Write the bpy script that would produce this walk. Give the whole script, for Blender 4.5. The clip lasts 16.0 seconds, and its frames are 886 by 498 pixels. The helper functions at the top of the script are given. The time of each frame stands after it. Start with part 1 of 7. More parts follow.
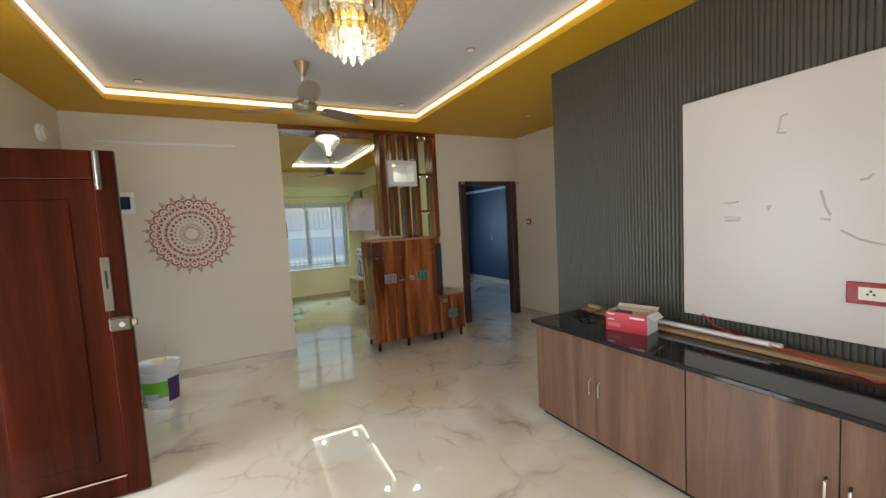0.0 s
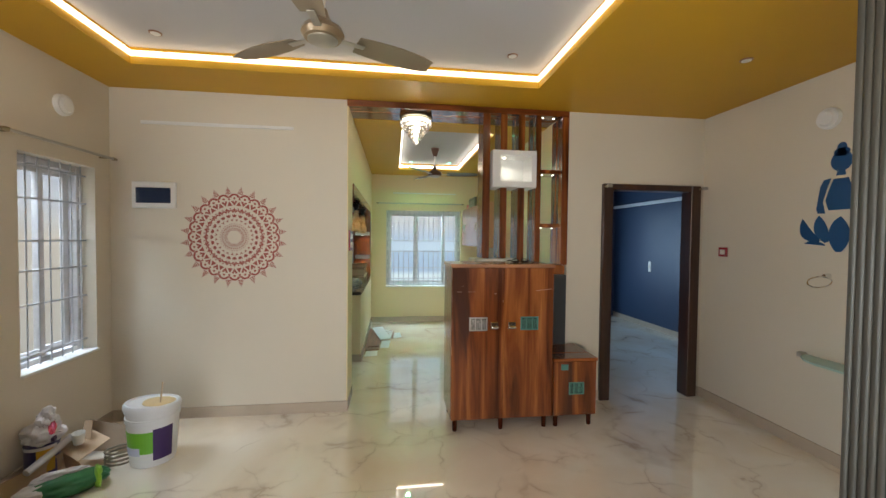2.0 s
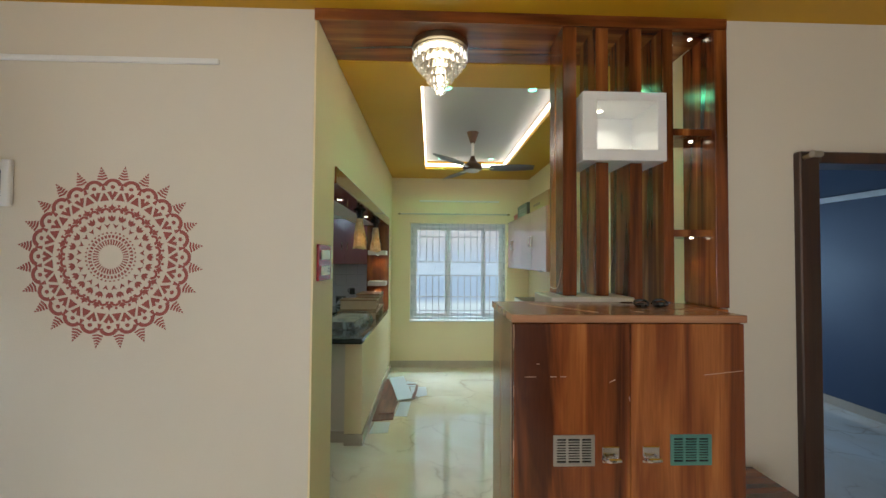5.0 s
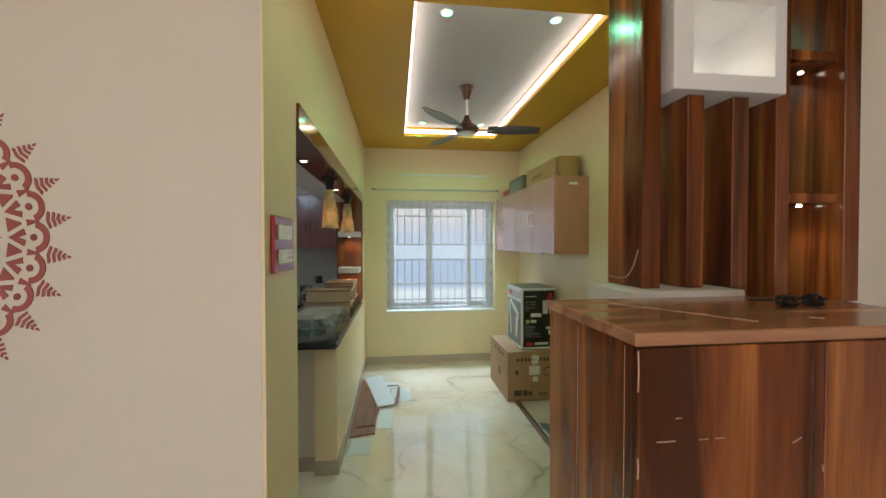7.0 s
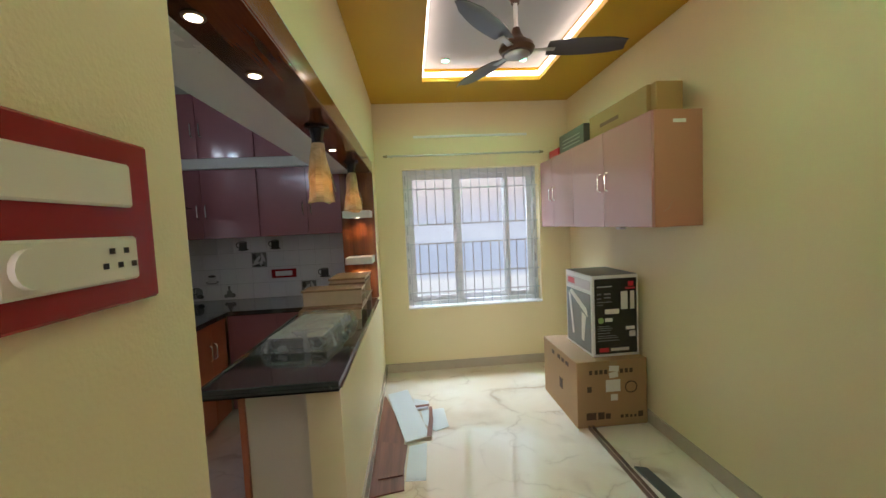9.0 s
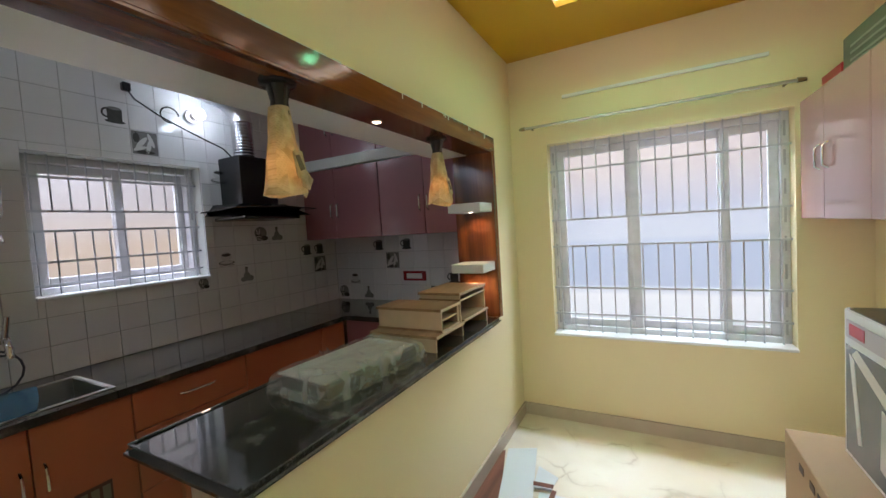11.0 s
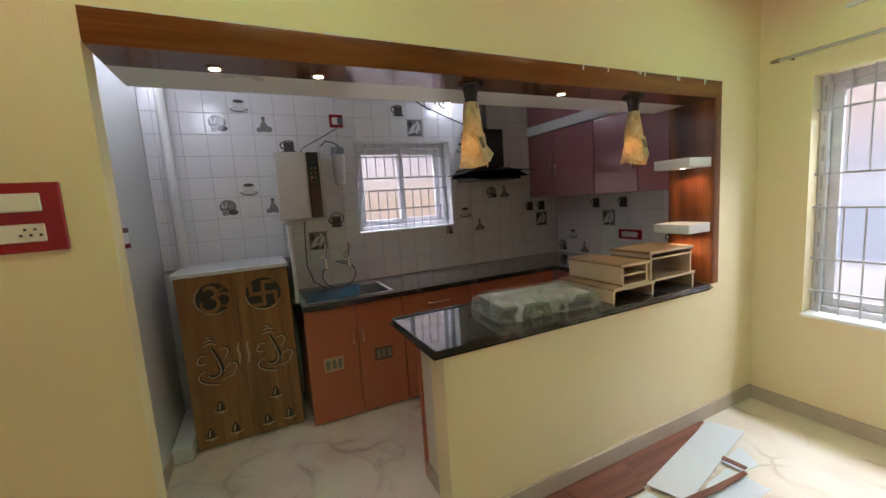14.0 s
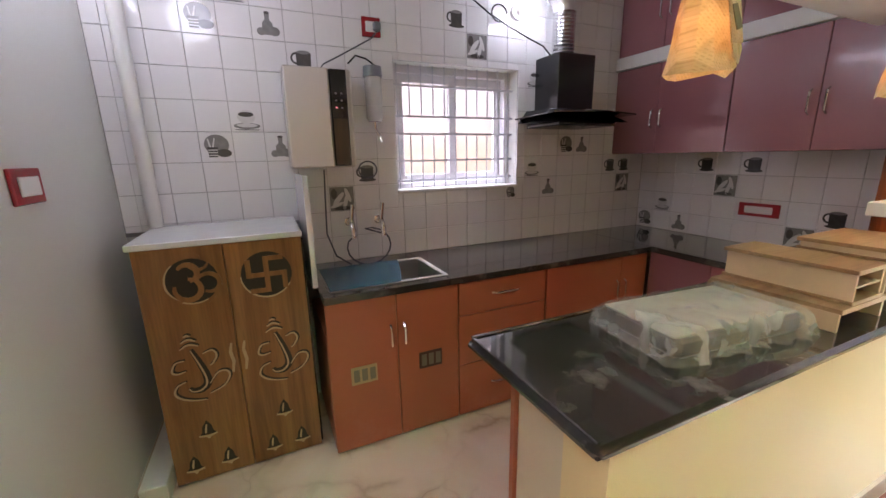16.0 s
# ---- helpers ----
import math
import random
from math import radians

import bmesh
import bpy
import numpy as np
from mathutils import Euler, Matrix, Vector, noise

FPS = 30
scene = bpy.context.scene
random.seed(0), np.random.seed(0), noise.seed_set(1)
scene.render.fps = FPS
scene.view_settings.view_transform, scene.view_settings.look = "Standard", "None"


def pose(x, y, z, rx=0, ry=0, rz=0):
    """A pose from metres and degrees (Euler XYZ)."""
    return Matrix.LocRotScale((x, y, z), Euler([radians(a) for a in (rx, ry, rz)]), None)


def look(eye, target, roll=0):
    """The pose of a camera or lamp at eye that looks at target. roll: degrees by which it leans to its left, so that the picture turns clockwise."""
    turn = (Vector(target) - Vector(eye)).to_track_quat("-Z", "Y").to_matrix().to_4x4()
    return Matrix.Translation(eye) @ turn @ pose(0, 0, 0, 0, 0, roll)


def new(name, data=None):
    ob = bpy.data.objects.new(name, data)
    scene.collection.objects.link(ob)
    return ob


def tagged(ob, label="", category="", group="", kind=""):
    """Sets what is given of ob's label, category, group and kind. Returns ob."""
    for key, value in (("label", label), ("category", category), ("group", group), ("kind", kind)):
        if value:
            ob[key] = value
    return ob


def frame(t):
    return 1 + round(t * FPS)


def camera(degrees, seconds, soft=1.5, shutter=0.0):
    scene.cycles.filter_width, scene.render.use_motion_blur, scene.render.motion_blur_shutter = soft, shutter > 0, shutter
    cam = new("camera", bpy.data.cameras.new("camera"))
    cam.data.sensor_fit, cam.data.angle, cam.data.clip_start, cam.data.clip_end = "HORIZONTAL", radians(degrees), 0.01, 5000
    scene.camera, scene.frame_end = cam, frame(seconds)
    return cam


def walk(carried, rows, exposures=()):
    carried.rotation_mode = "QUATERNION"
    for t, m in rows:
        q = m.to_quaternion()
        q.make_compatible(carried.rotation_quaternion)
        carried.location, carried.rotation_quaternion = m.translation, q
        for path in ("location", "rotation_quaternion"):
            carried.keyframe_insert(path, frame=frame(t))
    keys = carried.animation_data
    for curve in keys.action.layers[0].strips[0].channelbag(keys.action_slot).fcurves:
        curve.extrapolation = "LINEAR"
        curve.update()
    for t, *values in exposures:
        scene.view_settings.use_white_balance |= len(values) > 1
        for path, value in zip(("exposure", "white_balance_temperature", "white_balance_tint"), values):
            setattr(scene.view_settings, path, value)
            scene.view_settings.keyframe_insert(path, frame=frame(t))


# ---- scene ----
cam = camera(97.5, 16.0)
PATH = [
    (0, (0.571, 0.133, 1.522), (1.494, 1.901, 1.377), -3.1),
    (0.5, (0.857, 0.458, 1.509), (1.607, 2.307, 1.378), -1.9),
    (1, (1.083, 0.778, 1.52), (1.679, 2.684, 1.406), -0.8),
    (1.5, (1.288, 1.165, 1.506), (1.696, 3.122, 1.431), 0.2),
    (2, (1.465, 1.536, 1.533), (1.719, 3.519, 1.48), 0.6),
    (2.5, (1.547, 1.957, 1.528), (1.697, 3.951, 1.524), 0.6),
    (3, (1.618, 2.348, 1.523), (1.676, 4.347, 1.546), 0.5),
    (3.5, (1.629, 2.742, 1.519), (1.681, 4.741, 1.571), 0.4),
    (3.7, (1.619, 2.863, 1.521), (1.669, 4.862, 1.577), 0.4),
    (6, (1.634, 3.325, 1.529), (1.755, 5.321, 1.565), 0.6),
    (6.5, (1.545, 3.554, 1.528), (1.729, 5.545, 1.536), 0.3),
    (7, (1.457, 3.815, 1.51), (1.696, 5.8, 1.478), -0.1),
    (7.5, (1.398, 4.073, 1.513), (1.734, 6.043, 1.434), -0.8),
    (8, (1.314, 4.286, 1.51), (1.698, 6.245, 1.396), -1.9),
    (10.3, (1.777, 5.545, 1.457), (1.472, 7.516, 1.319), -3.2),
    (10.5, (1.853, 5.653, 1.456), (1.488, 7.612, 1.282), -3.1),
    (11, (1.983, 5.801, 1.484), (1.039, 7.561, 1.378), -3.6),
    (11.5, (2.233, 5.845, 1.503), (0.749, 7.184, 1.416), -3.4),
    (12, (2.373, 5.822, 1.506), (0.694, 6.906, 1.438), -3.8),
    (12.5, (2.507, 5.782, 1.493), (0.726, 6.69, 1.44), -5.0),
    (13, (2.553, 5.752, 1.47), (0.746, 6.597, 1.33), -5.4),
    (13.5, (2.557, 5.742, 1.466), (0.759, 6.585, 1.229), -4.7),
    (14, (2.481, 5.767, 1.479), (0.687, 6.615, 1.233), -3.8),
    (14.5, (2.284, 5.825, 1.478), (0.494, 6.67, 1.196), -2.4),
    (15, (2.031, 5.82, 1.493), (0.227, 6.624, 1.178), -1.7),
    (15.5, (1.784, 5.832, 1.469), (-0.001, 6.646, 1.083), -1.0),
    (16, (1.57, 5.791, 1.458), (-0.203, 6.591, 0.995), -1.1),
]
LIGHT = [(0, -0.5, 5850, 5), (2.0, -0.12, 5850, 6), (2.5, -0.2, 5800, 5), (3.5, -0.25, 5600, 2), (6, -0.15, 5850, 8), (7, -0.1, 6000, 12), (8, -0.05, 6250, 22), (10.5, 0.0, 6250, 21), (12.5, 0.12, 6850, 30), (14.5, 0.2, 6450, 30), (15.2, 0.38, 6350, 33), (16, 0.95, 6800, 38)]
walk(cam, [(t, look(eye, target, roll)) for t, eye, target, roll in PATH], LIGHT)


# ---- light ----
world = bpy.data.worlds.new("sky")
scene.world = world
world.use_nodes = True
wn = world.node_tree
sky = wn.nodes.new("ShaderNodeTexSky")
sky.sky_type, sky.sun_disc, sky.sun_elevation, sky.sun_rotation = "NISHITA", False, radians(56), radians(106)
wn.links.new(sky.outputs[0], wn.nodes["Background"].inputs[0])
wn.nodes["Background"].inputs[1].default_value = 0.15
sun_data = bpy.data.lights.new("sun", "SUN")
sun_data.energy, sun_data.angle, sun_data.color = 3.0, radians(0.53), (1.0, 0.95, 0.87)
sun = new("sun", sun_data)
sun.matrix_basis = look((7, -2, 11), (0, 0, 0))


def area(name, m, w, h, watts, col=(1, 1, 1)):
    d = bpy.data.lights.new(name, "AREA")
    d.shape, d.size, d.size_y, d.energy, d.color = "RECTANGLE", w, h, watts, col
    o = new(name, d)
    o.matrix_basis = m
    return o


def point(name, at, watts, col, radius=0.04):
    d = bpy.data.lights.new(name, "POINT")
    d.energy, d.color, d.shadow_soft_size = watts, col, radius
    o = new(name, d)
    o.location = at
    return o


def spot(name, at, watts, col, degrees=100):
    d = bpy.data.lights.new(name, "SPOT")
    d.energy, d.color, d.shadow_soft_size, d.spot_size, d.spot_blend = watts, col, 0.03, radians(degrees), 0.6
    o = new(name, d)
    o.location = at
    return o


DAY = (0.86, 0.94, 1.0)
area("daylight_dining", look((2.03, 9.45, 2.66), (2.03, 5.8, 0.3)), 1.5, 0.5, 138, (0.70, 0.88, 1.0))
area("daylight_kitchen", look((-1.45, 6.99, 2.85), (0.4, 6.99, 0.6)), 0.9, 0.5, 125, (0.76, 0.89, 1.0))
area("daylight_west", look((-1.45, 4.5, 2.7), (0.1, 4.3, 0.0)), 0.7, 0.5, 115, DAY)
area("daylight_door", look((-1.15, 2.50, 1.1), (3.0, 2.4, 0.9)), 0.9, 1.9, 62, (0.95, 0.97, 1.0))
# added fill lamp outside an assumed opening in the unseen south wall
area("unseen_south_fill", look((0.6, -1.4, 1.2), (1.2, 4.0, 1.1)), 1.8, 2.0, 112, (1.0, 0.97, 0.93))
# added fill lamp behind an assumed bedroom window, out of view
area("unseen_bedroom_fill", look((4.3, 9.2, 1.4), (5.4, 6.5, 0.5)), 1.1, 1.2, 50, (0.62, 0.82, 1.0))
point("chandelier_glow", (1.147, 2.09, 2.40), 23, (1.0, 0.86, 0.64), 0.20)
point("lintel_glow", (1.669, 5.24, 2.44), 4.5, (1.0, 0.86, 0.62), 0.04)
point("bulb_glow", (-0.50, 7.40, 2.33), 2.0, (0.66, 0.87, 1.0), 0.04)
point("tube_glow", (-0.15, 5.50, 2.28), 3.7, (0.72, 0.88, 1.0), 0.12)
point("pendant_glow", (0.99, 6.65, 1.70), 0.28, (1.0, 0.45, 0.12), 0.03)
point("pendant_glow", (0.99, 7.655, 1.70), 0.28, (1.0, 0.45, 0.12), 0.03)
GREEN = (0.25, 1.0, 0.42)
for gx in (1.74, 2.37):
    for gy in (5.97, 7.96):
        spot("green_downlight", (gx, gy, 2.765), 7.5, GREEN, 160)


# ---- materials ----
def nodes_of(name):
    m = bpy.data.materials.new(name)
    m.use_nodes = True
    return m, m.node_tree.nodes, m.node_tree.links, m.node_tree.nodes["Principled BSDF"]


def sock(b, **values):
    for k, v in values.items():
        b.inputs[k].default_value = v


def surface(name, col, rough=0.5, metal=0.0, var=0.08, scale=3.0, bump=0.05, fine=90.0, coat=0.0, stretch=(1, 1, 1), dust=0.0):
    """Paint, plastic, metal: colour that drifts at two scales, uneven gloss and fine relief."""
    m, n, l, b = nodes_of(name)
    co = n.new("ShaderNodeTexCoord")
    mp = n.new("ShaderNodeMapping")
    mp.inputs["Scale"].default_value = stretch
    l.new(co.outputs["Object"], mp.inputs[0])
    big, small = n.new("ShaderNodeTexNoise"), n.new("ShaderNodeTexNoise")
    big.inputs["Scale"].default_value, small.inputs["Scale"].default_value = scale, fine
    big.inputs["Detail"].default_value, small.inputs["Detail"].default_value = 5, 3
    l.new(mp.outputs[0], big.inputs[0])
    l.new(mp.outputs[0], small.inputs[0])
    ramp = n.new("ShaderNodeMixRGB")
    ramp.inputs[1].default_value = (*[c * (1 - var) for c in col], 1)
    ramp.inputs[2].default_value = (*[min(1, c * (1 + var)) for c in col], 1)
    l.new(big.outputs[0], ramp.inputs[0])
    out = ramp.outputs[0]
    if dust:
        d = n.new("ShaderNodeTexNoise")
        d.inputs["Scale"].default_value, d.inputs["Detail"].default_value, d.inputs["Roughness"].default_value = 5, 8, 0.7
        l.new(mp.outputs[0], d.inputs[0])
        cr = n.new("ShaderNodeMapRange")
        cr.inputs["From Min"].default_value, cr.inputs["From Max"].default_value = 0.55, 0.75
        cr.inputs["To Max"].default_value = dust
        l.new(d.outputs[0], cr.inputs[0])
        dm = n.new("ShaderNodeMixRGB")
        dm.inputs[2].default_value = (0.55, 0.52, 0.48, 1)
        l.new(cr.outputs[0], dm.inputs[0])
        l.new(out, dm.inputs[1])
        out = dm.outputs[0]
    l.new(out, b.inputs["Base Color"])
    rr = n.new("ShaderNodeMapRange")
    rr.inputs["To Min"].default_value, rr.inputs["To Max"].default_value = max(0.02, rough * 0.8), min(1, rough * 1.2)
    l.new(big.outputs[0], rr.inputs[0])
    l.new(rr.outputs[0], b.inputs["Roughness"])
    sock(b, Metallic=metal)
    b.inputs["Coat Weight"].default_value = coat
    b.inputs["Coat Roughness"].default_value = 0.08
    if bump:
        bp = n.new("ShaderNodeBump")
        bp.inputs["Strength"].default_value, bp.inputs["Distance"].default_value = bump, 0.01
        l.new(small.outputs[0], bp.inputs["Height"])
        l.new(bp.outputs[0], b.inputs["Normal"])
    return m


def veneer(name, dark, mid, light, rough=0.25, axis=2, coat=0.3, scale=1.0, low=0.32, high=0.70):
    """Wood with long grain along one axis."""
    m, n, l, b = nodes_of(name)
    co, mp = n.new("ShaderNodeTexCoord"), n.new("ShaderNodeMapping")
    s = [9.0 * scale, 9.0 * scale, 9.0 * scale]
    s[axis] = 0.55 * scale
    mp.inputs["Scale"].default_value = s
    l.new(co.outputs["Object"], mp.inputs[0])
    a, f = n.new("ShaderNodeTexNoise"), n.new("ShaderNodeTexNoise")
    a.inputs["Scale"].default_value, a.inputs["Detail"].default_value, a.inputs["Distortion"].default_value = 1.0, 6, 0.9
    f.inputs["Scale"].default_value, f.inputs["Detail"].default_value = 14.0, 4
    l.new(mp.outputs[0], a.inputs[0])
    l.new(mp.outputs[0], f.inputs[0])
    r = n.new("ShaderNodeValToRGB")
    e = r.color_ramp.elements
    e[0].position, e[0].color, e[1].position, e[1].color = low, (*dark, 1), high, (*light, 1)
    k = r.color_ramp.elements.new(0.5)
    k.color = (*mid, 1)
    l.new(a.outputs[0], r.inputs[0])
    mx = n.new("ShaderNodeMixRGB")
    mx.blend_type = "MULTIPLY"
    mx.inputs[0].default_value = 0.36
    l.new(r.outputs[0], mx.inputs[1])
    g = n.new("ShaderNodeMapRange")
    g.inputs["From Min"].default_value, g.inputs["From Max"].default_value, g.inputs["To Min"].default_value = 0.3, 0.6, 0.45
    l.new(f.outputs[0], g.inputs[0])
    l.new(g.outputs[0], mx.inputs[2])
    l.new(mx.outputs[0], b.inputs["Base Color"])
    sock(b, Roughness=rough)
    b.inputs["Coat Weight"].default_value = coat
    b.inputs["Coat Roughness"].default_value = 0.12
    bp = n.new("ShaderNodeBump")
    bp.inputs["Strength"].default_value, bp.inputs["Distance"].default_value = 0.06, 0.004
    l.new(f.outputs[0], bp.inputs["Height"])
    l.new(bp.outputs[0], b.inputs["Normal"])
    return m


def marble_floor():
    m, n, l, b = nodes_of("polished_marble_tile")
    co = n.new("ShaderNodeTexCoord")
    big = n.new("ShaderNodeTexNoise")
    big.inputs["Scale"].default_value, big.inputs["Detail"].default_value, big.inputs["Distortion"].default_value = 1.1, 6, 0.8
    l.new(co.outputs["Object"], big.inputs[0])
    base = n.new("ShaderNodeValToRGB")
    e = base.color_ramp.elements
    e[0].position, e[0].color, e[1].position, e[1].color = 0.30, (0.84, 0.71, 0.53, 1), 0.66, (0.95, 0.90, 0.79, 1)
    l.new(big.outputs[0], base.inputs[0])
    out = base.outputs[0]
    for scale, width, dark, seed in ((0.8, 0.10, 0.34, 0.0), (0.8, 0.022, 0.50, 0.0), (1.9, 0.05, 0.22, 7.3), (1.9, 0.012, 0.35, 7.3)):
        wob = n.new("ShaderNodeTexNoise")
        wob.inputs["Scale"].default_value, wob.inputs["Detail"].default_value = 1.6, 5
        mp = n.new("ShaderNodeMapping")
        mp.inputs["Location"].default_value = (seed, seed * 0.7, 0)
        l.new(co.outputs["Object"], mp.inputs[0])
        l.new(mp.outputs[0], wob.inputs[0])
        add = n.new("ShaderNodeMixRGB")
        add.blend_type, add.inputs[0].default_value = "ADD", 0.7
        l.new(mp.outputs[0], add.inputs[1])
        l.new(wob.outputs["Color"], add.inputs[2])
        v = n.new("ShaderNodeTexVoronoi")
        v.feature = "DISTANCE_TO_EDGE"
        v.inputs["Scale"].default_value = scale
        l.new(add.outputs[0], v.inputs[0])
        mr = n.new("ShaderNodeMapRange")
        mr.inputs["From Max"].default_value, mr.inputs["To Min"].default_value, mr.inputs["To Max"].default_value = width, dark, 0.0
        l.new(v.outputs["Distance"], mr.inputs[0])
        fade = n.new("ShaderNodeTexNoise")
        fade.inputs["Scale"].default_value = 2.3 + seed * 0.1
        l.new(mp.outputs[0], fade.inputs[0])
        fr = n.new("ShaderNodeMapRange")
        fr.inputs["From Min"].default_value, fr.inputs["From Max"].default_value = 0.44, 0.66
        l.new(fade.outputs[0], fr.inputs[0])
        mu = n.new("ShaderNodeMath")
        mu.operation = "MULTIPLY"
        l.new(mr.outputs[0], mu.inputs[0])
        l.new(fr.outputs[0], mu.inputs[1])
        mx = n.new("ShaderNodeMixRGB")
        mx.inputs[2].default_value = (0.36, 0.24, 0.15, 1)
        l.new(mu.outputs[0], mx.inputs[0])
        l.new(out, mx.inputs[1])
        out = mx.outputs[0]
    l.new(out, b.inputs["Base Color"])
    sm = n.new("ShaderNodeTexNoise")
    sm.inputs["Scale"].default_value, sm.inputs["Detail"].default_value = 3.0, 8
    l.new(co.outputs["Object"], sm.inputs[0])
    rr = n.new("ShaderNodeMapRange")
    rr.inputs["To Min"].default_value, rr.inputs["To Max"].default_value = 0.015, 0.06
    l.new(sm.outputs[0], rr.inputs[0])
    l.new(rr.outputs[0], b.inputs["Roughness"])
    b.inputs["Specular IOR Level"].default_value = 1.0
    b.inputs["Coat Weight"].default_value = 1.0
    b.inputs["Coat IOR"].default_value = 1.9
    b.inputs["Coat Roughness"].default_value = 0.012
    return m


def glow(name, col, strength):
    m, n, l, b = nodes_of(name)
    sock(b, Roughness=0.6)
    b.inputs["Base Color"].default_value = (*col, 1)
    b.inputs["Emission Color"].default_value = (*col, 1)
    b.inputs["Emission Strength"].default_value = strength
    return m


def clear(name, col=(1, 1, 1), rough=0.0, ior=1.45):
    m, n, l, b = nodes_of(name)
    sock(b, Roughness=rough, IOR=ior)
    b.inputs["Base Color"].default_value = (*col, 1)
    b.inputs["Transmission Weight"].default_value = 1.0
    return m


CREAM = surface("cream_wall_paint", (0.68, 0.615, 0.505), 0.55, var=0.03, scale=1.5, bump=0.12, fine=160)
YELLOW = surface("pale_yellow_wall_paint", (0.80, 0.675, 0.41), 0.5, var=0.03, scale=1.5, bump=0.12, fine=160)
GREYWALL = surface("grey_white_wall_paint", (0.64, 0.65, 0.61), 0.55, var=0.03, scale=1.5, bump=0.12, fine=160)
NAVY = surface("navy_wall_paint", (0.030, 0.050, 0.105), 0.5, var=0.06, scale=2, bump=0.1, fine=160)
MUSTARD = surface("mustard_ceiling_paint", (0.57, 0.315, 0.004), 0.5, var=0.02, scale=1.2, bump=0.02, fine=140)
WHITECEIL = surface("white_ceiling_paint", (0.50, 0.485, 0.495), 0.6, var=0.03, scale=1.5, bump=0.08, fine=140)
WHITE = surface("white_lacquer", (0.78, 0.77, 0.75), 0.3, var=0.03, bump=0.02)
OFFWHITE = surface("white_plaster", (0.70, 0.69, 0.65), 0.6, var=0.05, scale=6, bump=0.12, fine=130)
MARBLE = marble_floor()
SKIRT = surface("beige_stone_skirting", (0.50, 0.415, 0.325), 0.2, var=0.12, scale=7, bump=0.02)
WALNUT = veneer("walnut_laminate", (0.066, 0.016, 0.005), (0.215, 0.056, 0.014), (0.45, 0.165, 0.038), 0.2, low=0.36, high=0.69)
WALNUTX = veneer("walnut_laminate_lengthwise", (0.075, 0.017, 0.006), (0.205, 0.052, 0.013), (0.40, 0.135, 0.030), 0.12, axis=0, low=0.36, high=0.68)
# paler copy of the walnut: dust plus the top's glare in one colour
DUSTY_GLARE_WALNUT = veneer("dusty_glare_walnut_top", (0.34, 0.155, 0.078), (0.50, 0.260, 0.140), (0.64, 0.40, 0.24), 0.24, axis=0, low=0.36, high=0.68)
TEAK = veneer("teak_laminate", (0.13, 0.054, 0.015), (0.26, 0.110, 0.033), (0.37, 0.168, 0.054), 0.3)
HATCHH = veneer("red_teak_veneer_lengthwise", (0.07, 0.020, 0.006), (0.17, 0.050, 0.014), (0.27, 0.090, 0.025), 0.09, axis=1)
HATCH = veneer("red_teak_veneer", (0.08, 0.024, 0.007), (0.18, 0.058, 0.017), (0.28, 0.10, 0.030), 0.22)
BROWN = veneer("brown_oak_laminate", (0.115, 0.060, 0.036), (0.17, 0.092, 0.055), (0.23, 0.130, 0.080), 0.4, coat=0.05)
RED_TEAK = veneer("polished_red_teak", (0.022, 0.0040, 0.0015), (0.034, 0.0062, 0.002), (0.058, 0.010, 0.003), 0.18, coat=0.02, scale=0.6)
RED_TEAK.node_tree.nodes["Principled BSDF"].inputs["Specular IOR Level"].default_value = 0.08
FRAMEWOOD = veneer("dark_door_frame_wood", (0.022, 0.008, 0.005), (0.045, 0.016, 0.009), (0.075, 0.026, 0.014), 0.3)
PLY = veneer("plywood", (0.25, 0.140, 0.068), (0.33, 0.195, 0.098), (0.43, 0.275, 0.15), 0.6, coat=0, axis=1)
PLYEDGE = surface("pale_wood_edge", (0.62, 0.46, 0.30), 0.6, var=0.1, scale=20)
GRANITE = surface("black_granite", (0.012, 0.012, 0.013), 0.07, var=0.5, scale=120, bump=0, dust=0.10)
GRANITE_DUSTY = surface("dusty_black_granite", (0.034, 0.032, 0.030), 0.06, var=0.5, scale=120, bump=0, coat=0.8, dust=0.30)
FLUTE = surface("charcoal_fluted_panel", (0.080, 0.074, 0.060), 0.40, metal=0.3, var=0.12, scale=3, bump=0.03, stretch=(1, 1, 0.15))
TERRACOTTA = surface("terracotta_laminate", (0.45, 0.137, 0.070), 0.35, var=0.06, scale=4, bump=0.02, dust=0.10)
MAUVE = surface("mauve_laminate", (0.32, 0.125, 0.135), 0.22, var=0.07, scale=3, bump=0.01, coat=0.6)
ROSE = surface("rose_laminate", (0.52, 0.27, 0.25), 0.18, var=0.05, scale=3, bump=0.01, coat=0.5)
PEACH = surface("peach_cabinet_side", (0.50, 0.235, 0.14), 0.3, var=0.06, scale=4, bump=0.01)
STEEL = surface("brushed_steel", (0.52, 0.50, 0.46), 0.36, metal=1.0, var=0.1, bump=0.02)
CHROME = surface("chrome", (0.80, 0.79, 0.78), 0.10, metal=1.0, var=0.05, bump=0)
BRASS = surface("dull_brass", (0.34, 0.28, 0.18), 0.38, metal=1.0, var=0.15, bump=0.02)
GRILLE = surface("grey_painted_iron", (0.50, 0.51, 0.54), 0.45, var=0.1, bump=0.03)
UPVC = surface("white_window_frame", (0.62, 0.61, 0.62), 0.4, var=0.22, scale=14, bump=0.04, dust=0.25)
BLACK = surface("black_plastic", (0.014, 0.014, 0.015), 0.25, var=0.2, bump=0.02)
BLACKGLASS = surface("black_glass", (0.010, 0.011, 0.013), 0.06, var=0.1, bump=0)
